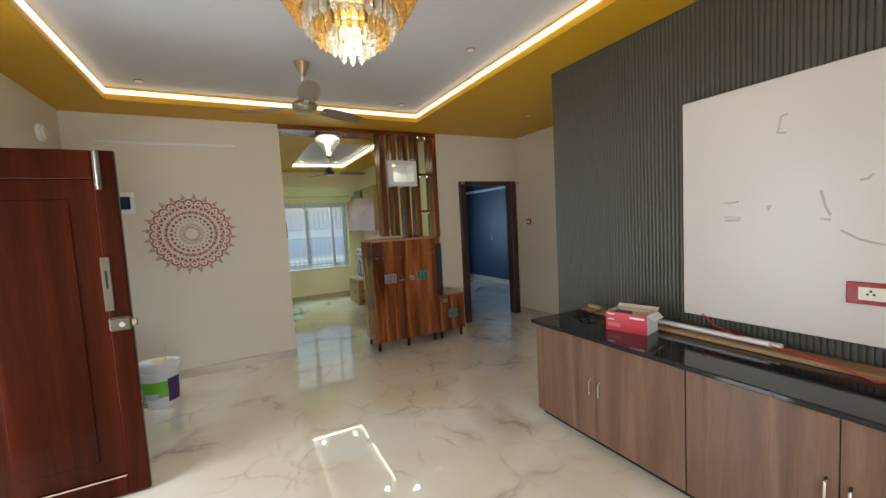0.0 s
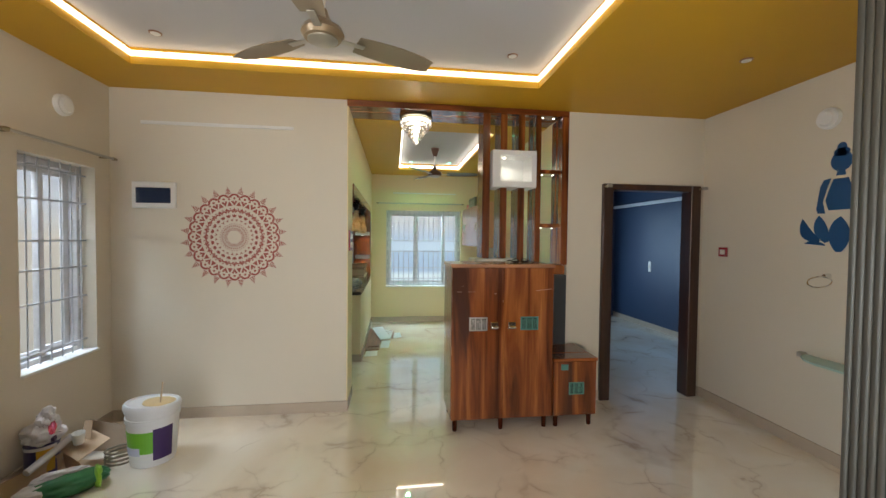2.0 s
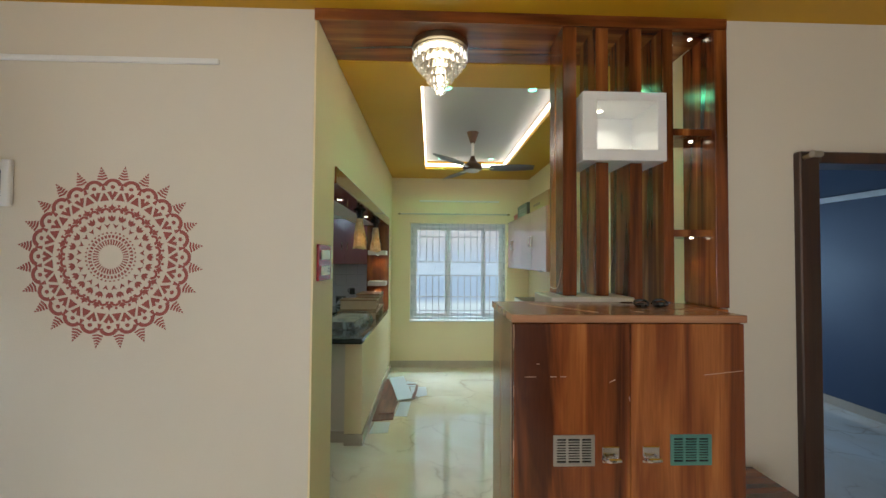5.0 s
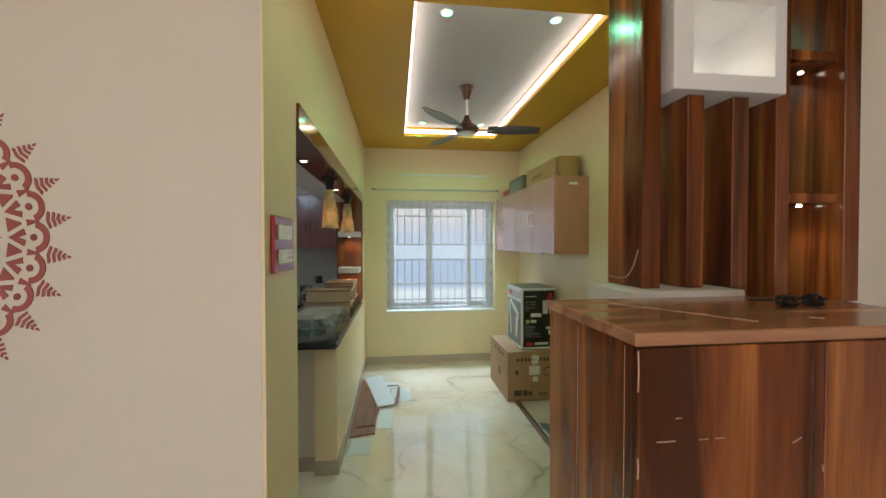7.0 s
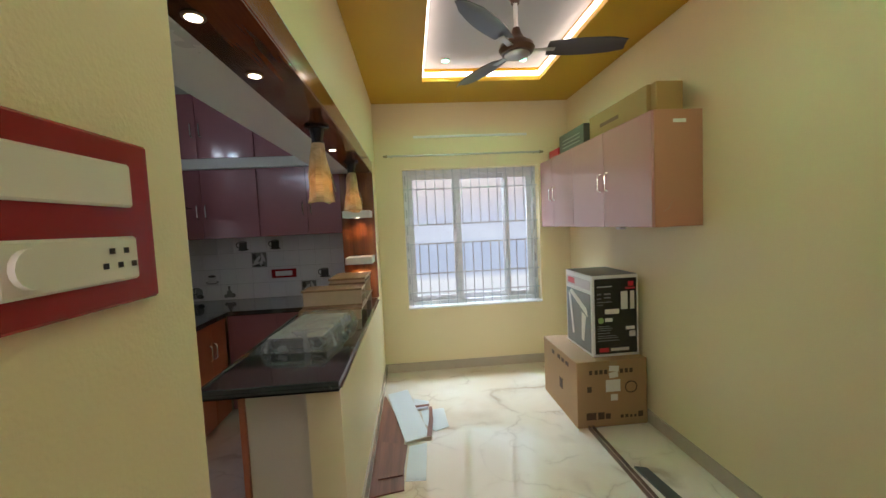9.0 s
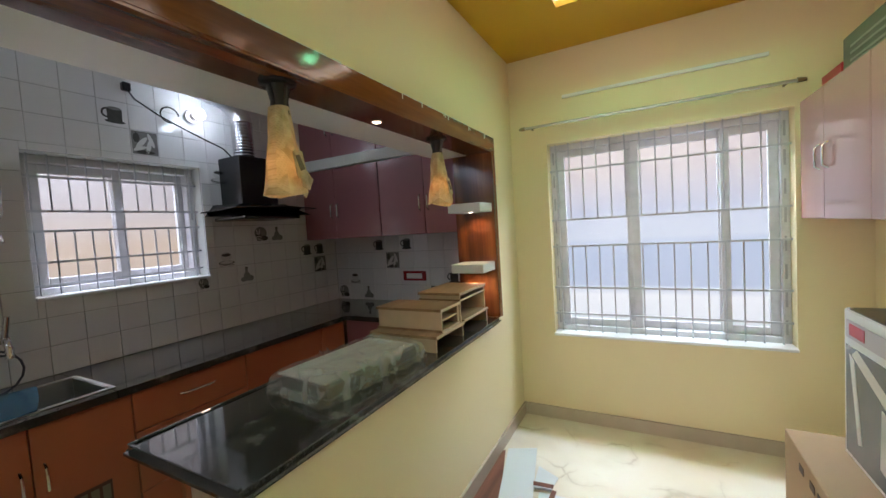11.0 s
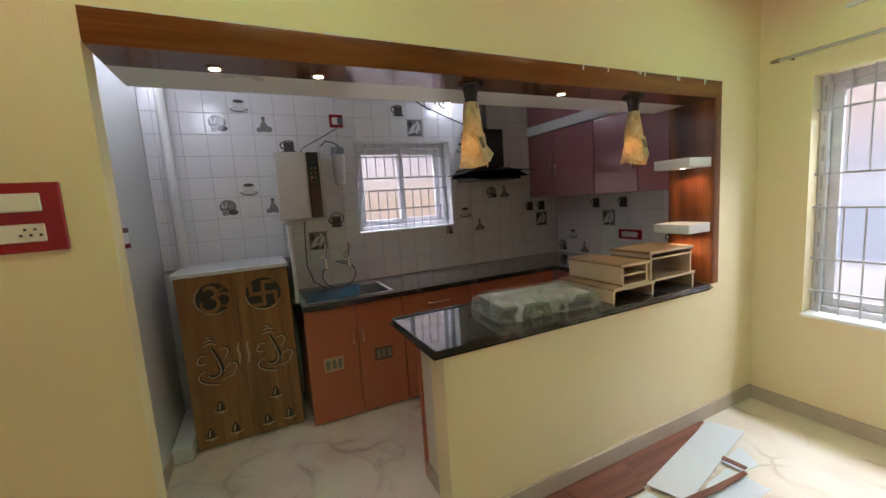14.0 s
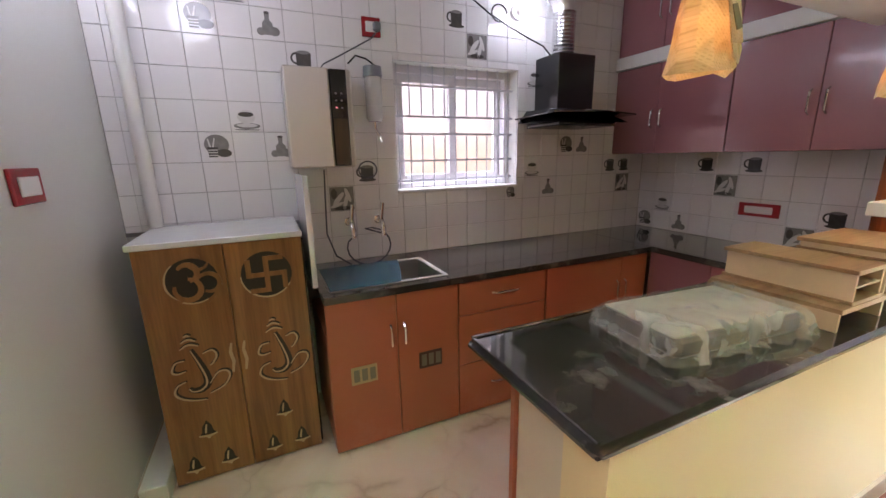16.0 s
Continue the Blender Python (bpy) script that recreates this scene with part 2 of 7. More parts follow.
REDPLATE = surface("red_switch_plate", (0.30, 0.012, 0.016), 0.25, var=0.06, bump=0.01)
SWITCH = surface("cream_switch_rocker", (0.74, 0.70, 0.60), 0.3, var=0.03, bump=0.01)
TILE = surface("white_glazed_tile", (0.74, 0.73, 0.73), 0.07, var=0.03, scale=1.2, bump=0.015, fine=20)
GROUT = surface("grey_grout", (0.34, 0.33, 0.32), 0.8, var=0.1, scale=30)
PRINTGREY = surface("grey_printed_glaze", (0.22, 0.215, 0.21), 0.08, var=0.35, scale=40, bump=0)
PRINTDARK = surface("dark_printed_glaze", (0.075, 0.070, 0.066), 0.08, var=0.25, scale=40, bump=0)
PRINTWHITE = surface("pale_printed_glaze", (0.62, 0.61, 0.60), 0.08, var=0.1, scale=40, bump=0)
LED = glow("led_strip", (1.0, 0.80, 0.54), 3.1)
LEDWHITE = glow("led_strip_dining", (1.0, 0.88, 0.72), 6.0)
LAMP = glow("warm_lamp_disc", (1.0, 0.84, 0.58), 12.0)
LAMPGREEN = glow("green_lamp_disc", (0.26, 1.0, 0.58), 5.0)
TUBE = glow("cool_tube", (0.74, 0.88, 1.0), 10.0)
BULB = glow("bulb_glass", (0.82, 0.93, 1.0), 22.0)
GLASS = clear("window_glass", ior=1.08)
CRYSTAL = clear("crystal", (1.0, 0.98, 0.94), 0.16, 1.22)
GOLDCRYSTAL = clear("amber_crystal", (1.0, 0.74, 0.28), 0.16, 1.22)
for m_ in (CRYSTAL, GOLDCRYSTAL):
    m_.node_tree.nodes["Principled BSDF"].inputs["Transmission Weight"].default_value = 0.8


# ---- building blocks ----
ORIGIN = {}


def box(bm, x0, x1, y0, y1, z0, z1, r=0.0):
    """A box with chamfered edges of width r."""
    c = ((x0 + x1) / 2, (y0 + y1) / 2, (z0 + z1) / 2)
    h = (abs(x1 - x0) / 2, abs(y1 - y0) / 2, abs(z1 - z0) / 2)
    r = min(r, min(h) * 0.9)
    S = (-1, 1)
    if r <= 0:
        v = {s: bm.verts.new([c[i] + s[i] * h[i] for i in range(3)]) for s in ((a, b, d) for a in S for b in S for d in S)}
        for i in range(3):
            for s in S:
                q = [(-1, -1), (1, -1), (1, 1), (-1, 1)]
                bm.faces.new([v[tuple(list(p[:i]) + [s] + list(p[i:]))] for p in q])
        return
    v = {}
    for s in ((a, b, d) for a in S for b in S for d in S):
        for k in range(3):
            v[s, k] = bm.verts.new([c[i] + s[i] * (h[i] - (0 if i == k else r)) for i in range(3)])
        bm.faces.new([v[s, 0], v[s, 1], v[s, 2]])
    for i in range(3):
        for s in S:
            q = [(-1, -1), (1, -1), (1, 1), (-1, 1)]
            bm.faces.new([v[tuple(list(p[:i]) + [s] + list(p[i:])), i] for p in q])
    for i in range(3):
        j, k = [a for a in range(3) if a != i]
        for sj in S:
            for sk in S:
                lo, hi = [0, 0, 0], [0, 0, 0]
                lo[i], hi[i] = -1, 1
                lo[j] = hi[j] = sj
                lo[k] = hi[k] = sk
                lo, hi = tuple(lo), tuple(hi)
                bm.faces.new([v[lo, j], v[hi, j], v[hi, k], v[lo, k]])


def rod(bm, p, q, r, seg=10, r2=None):
    """A round bar from p to q."""
    p, q = Vector(p), Vector(q)
    d = (q - p).normalized()
    u = d.orthogonal().normalized()
    w = d.cross(u)
    r2 = r if r2 is None else r2
    rings = []
    for c, rad in ((p, r), (q, r2)):
        rings.append([bm.verts.new(c + (u * math.cos(a) + w * math.sin(a)) * rad) for a in (2 * math.pi * i / seg for i in range(seg))])
    for i in range(seg):
        bm.faces.new([rings[0][i], rings[0][(i + 1) % seg], rings[1][(i + 1) % seg], rings[1][i]])
    bm.faces.new(rings[0])
    bm.faces.new(rings[1])


def lathe(bm, profile, at, seg=20):
    """A turned shape: (radius, height) pairs from bottom to top."""
    rings = []
    for r, z in profile:
        rings.append([bm.verts.new((at[0] + max(r, 1e-4) * math.cos(a), at[1] + max(r, 1e-4) * math.sin(a), at[2] + z)) for a in (2 * math.pi * i / seg for i in range(seg))])
    for a, b in zip(rings, rings[1:]):
        for i in range(seg):
            bm.faces.new([a[i], a[(i + 1) % seg], b[(i + 1) % seg], b[i]])
    bm.faces.new(rings[0])
    bm.faces.new(rings[-1])


def pipe(bm, pts, r, seg=8):
    """A bent round tube along points."""
    pts = [Vector(p) for p in pts]
    rings, u = [], None
    for i, p in enumerate(pts):
        d = (pts[min(i + 1, len(pts) - 1)] - pts[max(i - 1, 0)]).normalized()
        u = d.orthogonal().normalized() if u is None else (u - d * u.dot(d)).normalized()
        w = d.cross(u)
        rings.append([bm.verts.new(p + (u * math.cos(a) + w * math.sin(a)) * r) for a in (2 * math.pi * k / seg for k in range(seg))])
    for a, b in zip(rings, rings[1:]):
        for i in range(seg):
            bm.faces.new([a[i], a[(i + 1) % seg], b[(i + 1) % seg], b[i]])
    bm.faces.new(rings[0])
    bm.faces.new(rings[-1])


def slab(bm, pts, off):
    """A flat piece: an outline of 3D points pushed out by the vector off."""
    off = Vector(off)
    a = [bm.verts.new(Vector(p)) for p in pts]
    b = [bm.verts.new(Vector(p) + off) for p in pts]
    bm.faces.new(a)
    bm.faces.new(b)
    for i in range(len(a)):
        j = (i + 1) % len(a)
        bm.faces.new([a[i], a[j], b[j], b[i]])


def shape(fn, *args, **kw):
    bm = bmesh.new()
    fn(bm, *args, **kw)
    return bm


def mesh_of(name, bm, material, shift=(0, 0, 0), smooth=False):
    bmesh.ops.recalc_face_normals(bm, faces=bm.faces)
    bm.transform(Matrix.Translation([-s for s in shift]))
    me = bpy.data.meshes.new(name)
    bm.to_mesh(me)
    bm.free()
    me.materials.append(material)
    if smooth:
        for p in me.polygons:
            p.use_smooth = True
        me.set_sharp_from_angle(angle=radians(40))
    return me


def thing(name, at, label, category, group=""):
    ob = new(name)
    ob.empty_display_size = 0.1
    ob.location = at
    ORIGIN[ob.name] = tuple(at)
    return tagged(ob, label, category, group)


def part(name, bm, material, parent, label="", smooth=False):
    """One mesh under a thing or a part; the bmesh is in world coordinates."""
    at = ORIGIN[parent.name]
    ob = new(name, mesh_of(name, bm, material, at, smooth))
    ob.parent = parent
    ORIGIN[ob.name] = at
    return tagged(ob, label)


def solo(name, bm, material, label, category, group="", smooth=False, at=(0, 0, 0)):
    ob = new(name, mesh_of(name, bm, material, at, smooth))
    ob.location = at
    ORIGIN[ob.name] = tuple(at)
    return tagged(ob, label, category, group)


def setting(name, bm, material, label, category="", smooth=False):
    ob = new(name, mesh_of(name, bm, material, (0, 0, 0), smooth))
    ORIGIN[ob.name] = (0, 0, 0)
    return tagged(ob, label, category or name.split("_")[0], kind="structure")


def boxes(*rows, r=0.0):
    bm = bmesh.new()
    for b in rows:
        box(bm, *b, r)
    return bm


# ---- the large structure ----
CEIL, DCEIL, TOP = 2.73, 2.685, 3.0
setting("floor", boxes((-1.6, 6.1, -1.2, 9.1, -0.1, 0.0)), MARBLE, "polished cream marble floor with thin brown veins", "floor")
# wall between living room and kitchen, with the end that faces the passage
setting("wall_mandala", boxes((-0.82, 1.06, 5.02, 5.14, 0, TOP)), CREAM, "cream painted living room wall with a red mandala on it", "wall")
setting("wall_west", boxes((-1.07, -0.82, -0.95, 2.0, 0, TOP), (-1.07, -0.82, 3.03, 4.235, 0, TOP), (-1.07, -0.82, 4.86, 5.14, 0, TOP),
                           (-1.07, -0.82, 2.0, 3.03, 2.06, TOP), (-1.07, -0.82, 4.235, 4.86, 0, 0.65), (-1.07, -0.82, 4.235, 4.86, 2.05, TOP)),
        CREAM, "cream painted wall with a recessed window", "wall")
setting("wall_kitchen_west", boxes((-1.03, -0.785, 5.14, 6.55, 0, TOP), (-1.03, -0.785, 7.43, 8.95, 0, TOP), (-1.03, -0.785, 6.55, 7.43, 0, 1.25), (-1.03, -0.785, 6.55, 7.43, 2.01, TOP)),
        GREYWALL, "kitchen wall behind white tiles", "wall")
setting("wall_kitchen_south", boxes((-0.785, 0.98, 5.14, 5.146, 0, TOP)), GREYWALL, "grey-white painted kitchen side wall", "wall")
setting("wall_dining_west", boxes((0.98, 1.07, 5.146, 5.395, 0, TOP), (1.0605, 1.07, 5.0205, 5.146, 0, TOP)), YELLOW, "pale yellow wall beside the kitchen hatch", "wall")
setting("wall_hatch_beam", boxes((0.68, 1.07, 5.395, 8.236, 1.97, TOP)), YELLOW, "pale yellow wall above the kitchen hatch", "wall")
setting("wall_dining_corner", boxes((0.82, 1.07, 8.236, 8.70, 0, TOP)), YELLOW, "pale yellow wall by the window corner", "wall")
setting("wall_bar", boxes((0.93, 1.07, 6.40, 8.236, 0, 0.83)), YELLOW, "pale yellow half wall under the bar", "wall")
setting("wall_bar_end", boxes((0.66, 0.928, 6.46, 8.10, 0, 0.83)), CREAM, "plain cream plaster under the bar", "wall")
setting("wall_north", boxes((-0.785, 1.335, 8.70, 8.95, 0, TOP), (2.715, 3.28, 8.70, 8.95, 0, TOP), (1.335, 2.715, 8.70, 8.95, 0, 0.65), (1.335, 2.715, 8.70, 8.95, 2.045, TOP)),
        YELLOW, "pale yellow dining wall with a wide window", "wall")
setting("wall_dining_east", boxes((3.035, 3.28, 5.22, 8.70, 0, TOP)), YELLOW, "pale yellow dining side wall", "wall")
setting("wall_stub", boxes((2.19, 2.586, 4.95, 5.24, 0, 1.355), r=0.004), OFFWHITE, "low white partition under the wooden slats", "wall")
setting("wall_bedroom_door", boxes((3.085, 3.43, 5.02, 5.12, 0, TOP), (4.44, 4.49, 5.02, 5.12, 0, TOP), (3.43, 4.44, 5.02, 5.12, 2.07, TOP), (3.085, 3.28, 5.12, 5.22, 0, TOP)), CREAM, "cream painted wall round the bedroom door", "wall")
setting("wall_east", boxes((4.49, 4.70, 2.72, 5.22, 0, TOP)), CREAM, "cream painted side wall above the washbasin", "wall")
setting("wall_tv", boxes((3.09, 4.70, -0.95, 2.72, 0, TOP)), CREAM, "cream wall behind the fluted television panel", "wall")
# the opening is assumed, cut only to let the south fill lamp in
setting("wall_south", boxes((-1.07, -0.3, -1.2, -0.95, 0, TOP), (1.5, 4.70, -1.2, -0.95, 0, TOP), (-0.3, 1.5, -1.2, -0.95, 2.1, TOP)), CREAM, "unseen cream wall with an opening added for fill light", "wall")
setting("wall_bedroom_east", boxes((5.95, 6.10, 5.22, 9.10, 0, TOP)), NAVY, "navy blue painted bedroom wall", "wall")
# unseen wall; its window opening is assumed, to admit the bedroom fill lamp
setting("wall_bedroom_north", boxes((3.28, 3.7, 8.95, 9.10, 0, TOP), (4.9, 5.95, 8.95, 9.10, 0, TOP), (3.7, 4.9, 8.95, 9.10, 0, 0.8), (3.7, 4.9, 8.95, 9.10, 2.05, TOP)), NAVY, "navy blue bedroom wall", "wall")
setting("wall_bedroom_south", boxes((4.70, 5.95, 5.10, 5.22, 0, TOP)), NAVY, "navy blue bedroom wall", "wall")
setting("wall_bedroom_west", boxes((3.28, 3.30, 5.12, 8.95, 0, TOP)), NAVY, "navy blue bedroom wall", "wall")


def tray(bm, X0, X1, Y0, Y1, x0, x1, y0, y1, z, up):
    """A false ceiling border round a raised middle."""
    for b in ((X0, x0, Y0, Y1), (x1, X1, Y0, Y1), (x0, x1, Y0, y0), (x0, x1, y1, Y1)):
        box(bm, *b, z, up)


bm = bmesh.new()
tray(bm, -0.82, 4.49, -0.95, 5.02, -0.36, 2.60, -0.45, 4.53, CEIL, 2.95)
setting("ceiling", bm, MUSTARD, "mustard yellow ceiling border with a raised white middle", "ceiling")
setting("ceiling_tray", boxes((-0.36, 2.60, -0.45, 4.53, 2.845, 2.95)), WHITECEIL, "white raised ceiling tray", "ceiling")
bm = bmesh.new()
tray(bm, 1.07, 3.035, 5.42, 8.70, 1.55, 2.56, 5.73, 8.13, DCEIL, 2.95)
setting("ceiling_dining", bm, MUSTARD, "mustard yellow dining ceiling border", "ceiling")
setting("ceiling_dining_tray", boxes((1.55, 2.56, 5.73, 8.13, 2.79, 2.95)), WHITECEIL, "white raised dining ceiling tray", "ceiling")
setting("ceiling_kitchen", boxes((-0.785, 0.98, 5.146, 8.70, 2.70, 2.95)), WHITECEIL, "white kitchen ceiling", "ceiling")
setting("ceiling_bedroom", boxes((3.30, 5.95, 5.12, 8.95, 2.62, 2.95)), NAVY, "dark blue bedroom ceiling", "ceiling")
setting("ceiling_lintel", boxes((1.06, 3.085, 5.02, 5.42, 2.715, 2.95)), MUSTARD, "beam above the passage", "ceiling")
setting("roof", boxes((-1.4, 6.3, -1.4, 9.3, 3.0, 3.15)), OFFWHITE, "concrete roof slab", "roof")


def led(name, x0, x1, y0, y1, z0, z1, material, label):
    """Glowing strip on the lip of a tray."""
    t = thing(name, ((x0 + x1) / 2, (y0 + y1) / 2, z0), label, "led strip")
    for b in ((x0, x0 + 0.012, y0, y1), (x1 - 0.012, x1, y0, y1), (x0 + 0.012, x1 - 0.012, y0, y0 + 0.012), (x0 + 0.012, x1 - 0.012, y1 - 0.012, y1)):
        part("strip", boxes((*b, z0, z1)), material, t)


led("led_cove", -0.358, 2.598, -0.448, 4.528, 2.782, 2.818, LED, "warm white led strip glowing along the living room ceiling tray")
led("led_cove", 1.552, 2.558, 5.732, 8.128, 2.722, 2.758, LEDWHITE, "white led strip glowing along the dining ceiling tray")

# skirting
bm = boxes((-0.82, 1.072, 5.006, 5.02, 0, 0.09), (1.06, 1.074, 5.02, 5.40, 0, 0.09), (-0.82, -0.806, 3.03, 5.006, 0, 0.09), (4.476, 4.49, 2.72, 5.006, 0, 0.09), (4.45, 4.476, 5.006, 5.02, 0, 0.09),
           (1.07, 1.084, 6.386, 8.686, 0, 0.09), (1.07, 3.035, 8.686, 8.70, 0, 0.09), (3.021, 3.035, 5.24, 8.686, 0, 0.09), (0.93, 1.07, 6.386, 6.40, 0, 0.09), (0.66, 0.928, 6.446, 6.46, 0, 0.09),
           (5.936, 5.95, 5.22, 8.95, 0, 0.09), (3.085, 3.43, 5.006, 5.02, 0, 0.09), (-0.785, 0.98, 5.146, 5.158, 0, 0.09))
setting("baseboard", bm, SKIRT, "beige stone skirting along the walls", "baseboard")


# ---- windows and doors ----
def struct(name, at, label, category):
    ob = thing(name, at, label, category)
    ob["kind"] = "structure"
    return ob


FILMPRINT = surface("faded_grey_film_print", (0.40, 0.40, 0.42), 0.5, var=0.2, scale=60)


def window(name, place, u0, u1, z0, z1, label, bars, rails, sashes, mid_gap=False):
    """A sliding window with a welded grille. place(u, d, z): u along the wall, d outwards from its inner face."""
    def b(bm, a0, a1, d0, d1, c0, c1, r=0.0):
        p, q = place(a0, d0, c0), place(a1, d1, c1)
        box(bm, min(p[0], q[0]), max(p[0], q[0]), min(p[1], q[1]), max(p[1], q[1]), c0, c1, r)

    w = struct(name, place((u0 + u1) / 2, 0.12, z0), label, "window")
    f = 0.045
    bm = bmesh.new()
    for a0, a1, c0, c1 in ((u0, u0 + f, z0, z1), (u1 - f, u1, z0, z1), (u0 + f, u1 - f, z0, z0 + f), (u0 + f, u1 - f, z1 - f, z1)):
        b(bm, a0, a1, 0.10, 0.19, c0, c1, 0.004)
    part("window_frame", bm, UPVC, w)
    bm = bmesh.new()
    b(bm, u0 - 0.004, u1 + 0.004, -0.02, 0.10, z0 - 0.012, z0 + 0.008, 0.004)
    part("window_sill", bm, WHITE, w, "white sill board")
    for i, (s0, s1) in enumerate(sashes):
        d0 = 0.125 if i % 2 == 0 else 0.155
        bm = bmesh.new()
        g = 0.05
        for a0, a1, c0, c1 in ((s0, s0 + g, z0 + f, z1 - f), (s1 - g, s1, z0 + f, z1 - f), (s0 + g, s1 - g, z0 + f, z0 + f + g), (s0 + g, s1 - g, z1 - f - g, z1 - f)):
            b(bm, a0, a1, d0, d0 + 0.025, c0, c1, 0.003)
        s = part("sash", bm, UPVC, w)
        bm = bmesh.new()
        b(bm, s0 + g, s1 - g, d0 + 0.010, d0 + 0.014, z0 + f + g, z1 - f - g)
        pane = part("pane", bm, GLASS, s)
        pane.visible_shadow = False
    n = bars
    for i in range(int((z1 - z0) / 0.17)):
        for a0 in (u0 + 0.016, u1 - 0.029):
            bm = bmesh.new()
            b(bm, a0, a0 + 0.012, 0.0985, 0.0998, z0 + 0.06 + i * 0.17, z0 + 0.15 + i * 0.17)
            part("film_print", bm, FILMPRINT, w)
    for i in range(n):
        u = u0 + (u1 - u0) * (i + 0.5) / n
        spans = [(z0, z1)] if not mid_gap else [(z0, z0 + (z1 - z0) * 0.46), (z0 + (z1 - z0) * 0.60, z1)]
        for c0, c1 in spans:
            part("grille_bar", shape(rod, place(u, 0.07, c0), place(u, 0.07, c1), 0.005, 6), GRILLE, w)
    for fr in rails:
        bm = bmesh.new()
        b(bm, u0, u1, 0.064, 0.076, z0 + (z1 - z0) * fr - 0.006, z0 + (z1 - z0) * fr + 0.006)
        part("grille_rail", bm, GRILLE, w)
    return w


window("window_1", lambda u, d, z: (-0.82 - d, u, z), 4.235, 4.86, 0.65, 2.05, "white sliding window with iron grille in the cream wall", 7, (0.06, 0.30, 0.46, 0.60, 0.80, 0.95), [(4.28, 4.57), (4.54, 4.815)])
window("window_2", lambda u, d, z: (u, 8.70 + d, z), 1.335, 2.715, 0.652, 2.045, "wide white sliding dining window with iron grille", 15, (0.10, 0.24, 0.46, 0.60, 0.86), [(1.38, 1.92), (1.84, 2.42), (2.38, 2.67)], True)
window("window_3", lambda u, d, z: (-0.775 - d, u, z), 6.55, 7.43, 1.252, 2.01, "white kitchen window with iron grille among tiles", 11, (0.08, 0.24, 0.46, 0.60, 0.84), [(6.595, 7.02), (6.97, 7.385)], True)

# neighbouring house seen through the panes: panels that glow in place of sunlight
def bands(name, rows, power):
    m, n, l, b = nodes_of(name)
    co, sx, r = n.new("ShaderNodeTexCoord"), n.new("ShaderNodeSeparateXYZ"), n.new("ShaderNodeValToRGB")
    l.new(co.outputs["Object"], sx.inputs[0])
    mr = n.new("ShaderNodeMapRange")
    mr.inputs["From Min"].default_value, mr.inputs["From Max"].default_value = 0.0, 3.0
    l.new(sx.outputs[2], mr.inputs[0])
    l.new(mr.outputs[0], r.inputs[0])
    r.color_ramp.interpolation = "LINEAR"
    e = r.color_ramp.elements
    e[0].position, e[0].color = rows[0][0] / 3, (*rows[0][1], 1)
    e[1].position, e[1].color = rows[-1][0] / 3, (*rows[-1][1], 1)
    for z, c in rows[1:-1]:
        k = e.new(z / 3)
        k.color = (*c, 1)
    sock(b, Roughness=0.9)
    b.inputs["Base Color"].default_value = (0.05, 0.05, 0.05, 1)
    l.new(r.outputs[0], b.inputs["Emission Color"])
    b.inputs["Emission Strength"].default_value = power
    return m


NEIGHBOUR = bands("glowing_neighbour_backdrop", [(0.3, (0.80, 0.90, 0.93)), (0.76, (0.92, 1.0, 1.0)), (0.86, (0.50, 0.62, 0.77)), (1.22, (0.50, 0.63, 0.79)), (1.30, (0.66, 0.77, 0.86)), (1.44, (0.64, 0.74, 0.84)), (1.54, (0.52, 0.60, 0.73)), (1.9, (0.62, 0.57, 0.57)), (2.6, (0.68, 0.56, 0.50))], 0.80)
NEIGHBOUR_WARM = bands("glowing_neighbour_backdrop_warm", [(0.5, (0.8, 0.70, 0.55)), (1.5, (0.90, 0.72, 0.50)), (1.68, (0.86, 0.76, 0.64)), (1.84, (0.78, 0.73, 0.70)), (2.5, (0.70, 0.70, 0.76))], 0.53)
setting("backdrop_north", boxes((0.2, 4.4, 9.75, 9.85, -0.1, 4.0)), NEIGHBOUR, "glowing backdrop for the neighbouring house's pale wall", "backdrop")
# made taller and longer than the windows show, to block sun
setting("backdrop_west", boxes((-1.95, -1.85, -3.0, 9.7, -0.1, 7.0)), NEIGHBOUR_WARM, "glowing backdrop for the neighbouring house's cream wall", "backdrop")
setting("ground", boxes((-60, 60, -60, 60, -0.3, -0.12)), SKIRT, "bare paved ground outside", "ground")

# main door leaf, standing open
d = struct("door_1", (-0.42, 3.0, 0.0), "open polished red teak entrance door", "door")
part("panel", boxes((-0.715, -0.125, 2.992, 3.012, 0.13, 1.86), r=0.004), RED_TEAK, d)
for b in ((-0.125, -0.022), (-0.815, -0.715)):
    part("stile", boxes((*b, 2.978, 3.022, 0.008, 2.02), r=0.005), RED_TEAK, d)
for b in ((0.008, 0.128), (1.86, 2.02)):
    part("rail", boxes((-0.714, -0.126, 2.979, 3.021, *b), r=0.005), RED_TEAK, d)
part("moulding", boxes((-0.60, -0.24, 2.986, 2.994, 0.24, 1.75), r=0.006), RED_TEAK, d, "raised middle field")
part("bead", boxes((-0.714, -0.126, 2.974, 2.980, 0.124, 0.130)), surface("pale_wood_bead", (0.5, 0.34, 0.25), 0.5), d, "pale worn bead")
DULLMETAL = surface("antique_brass", (0.13, 0.105, 0.07), 0.5, metal=0.7, var=0.25, scale=25, bump=0.03)
p = part("lock_plate", boxes((-0.135, -0.092, 2.972, 2.978, 1.11, 1.42), r=0.003), DULLMETAL, d, "long brass lock plate")
part("keyway", boxes((-0.119, -0.108, 2.970, 2.973, 1.24, 1.34)), BLACK, p)
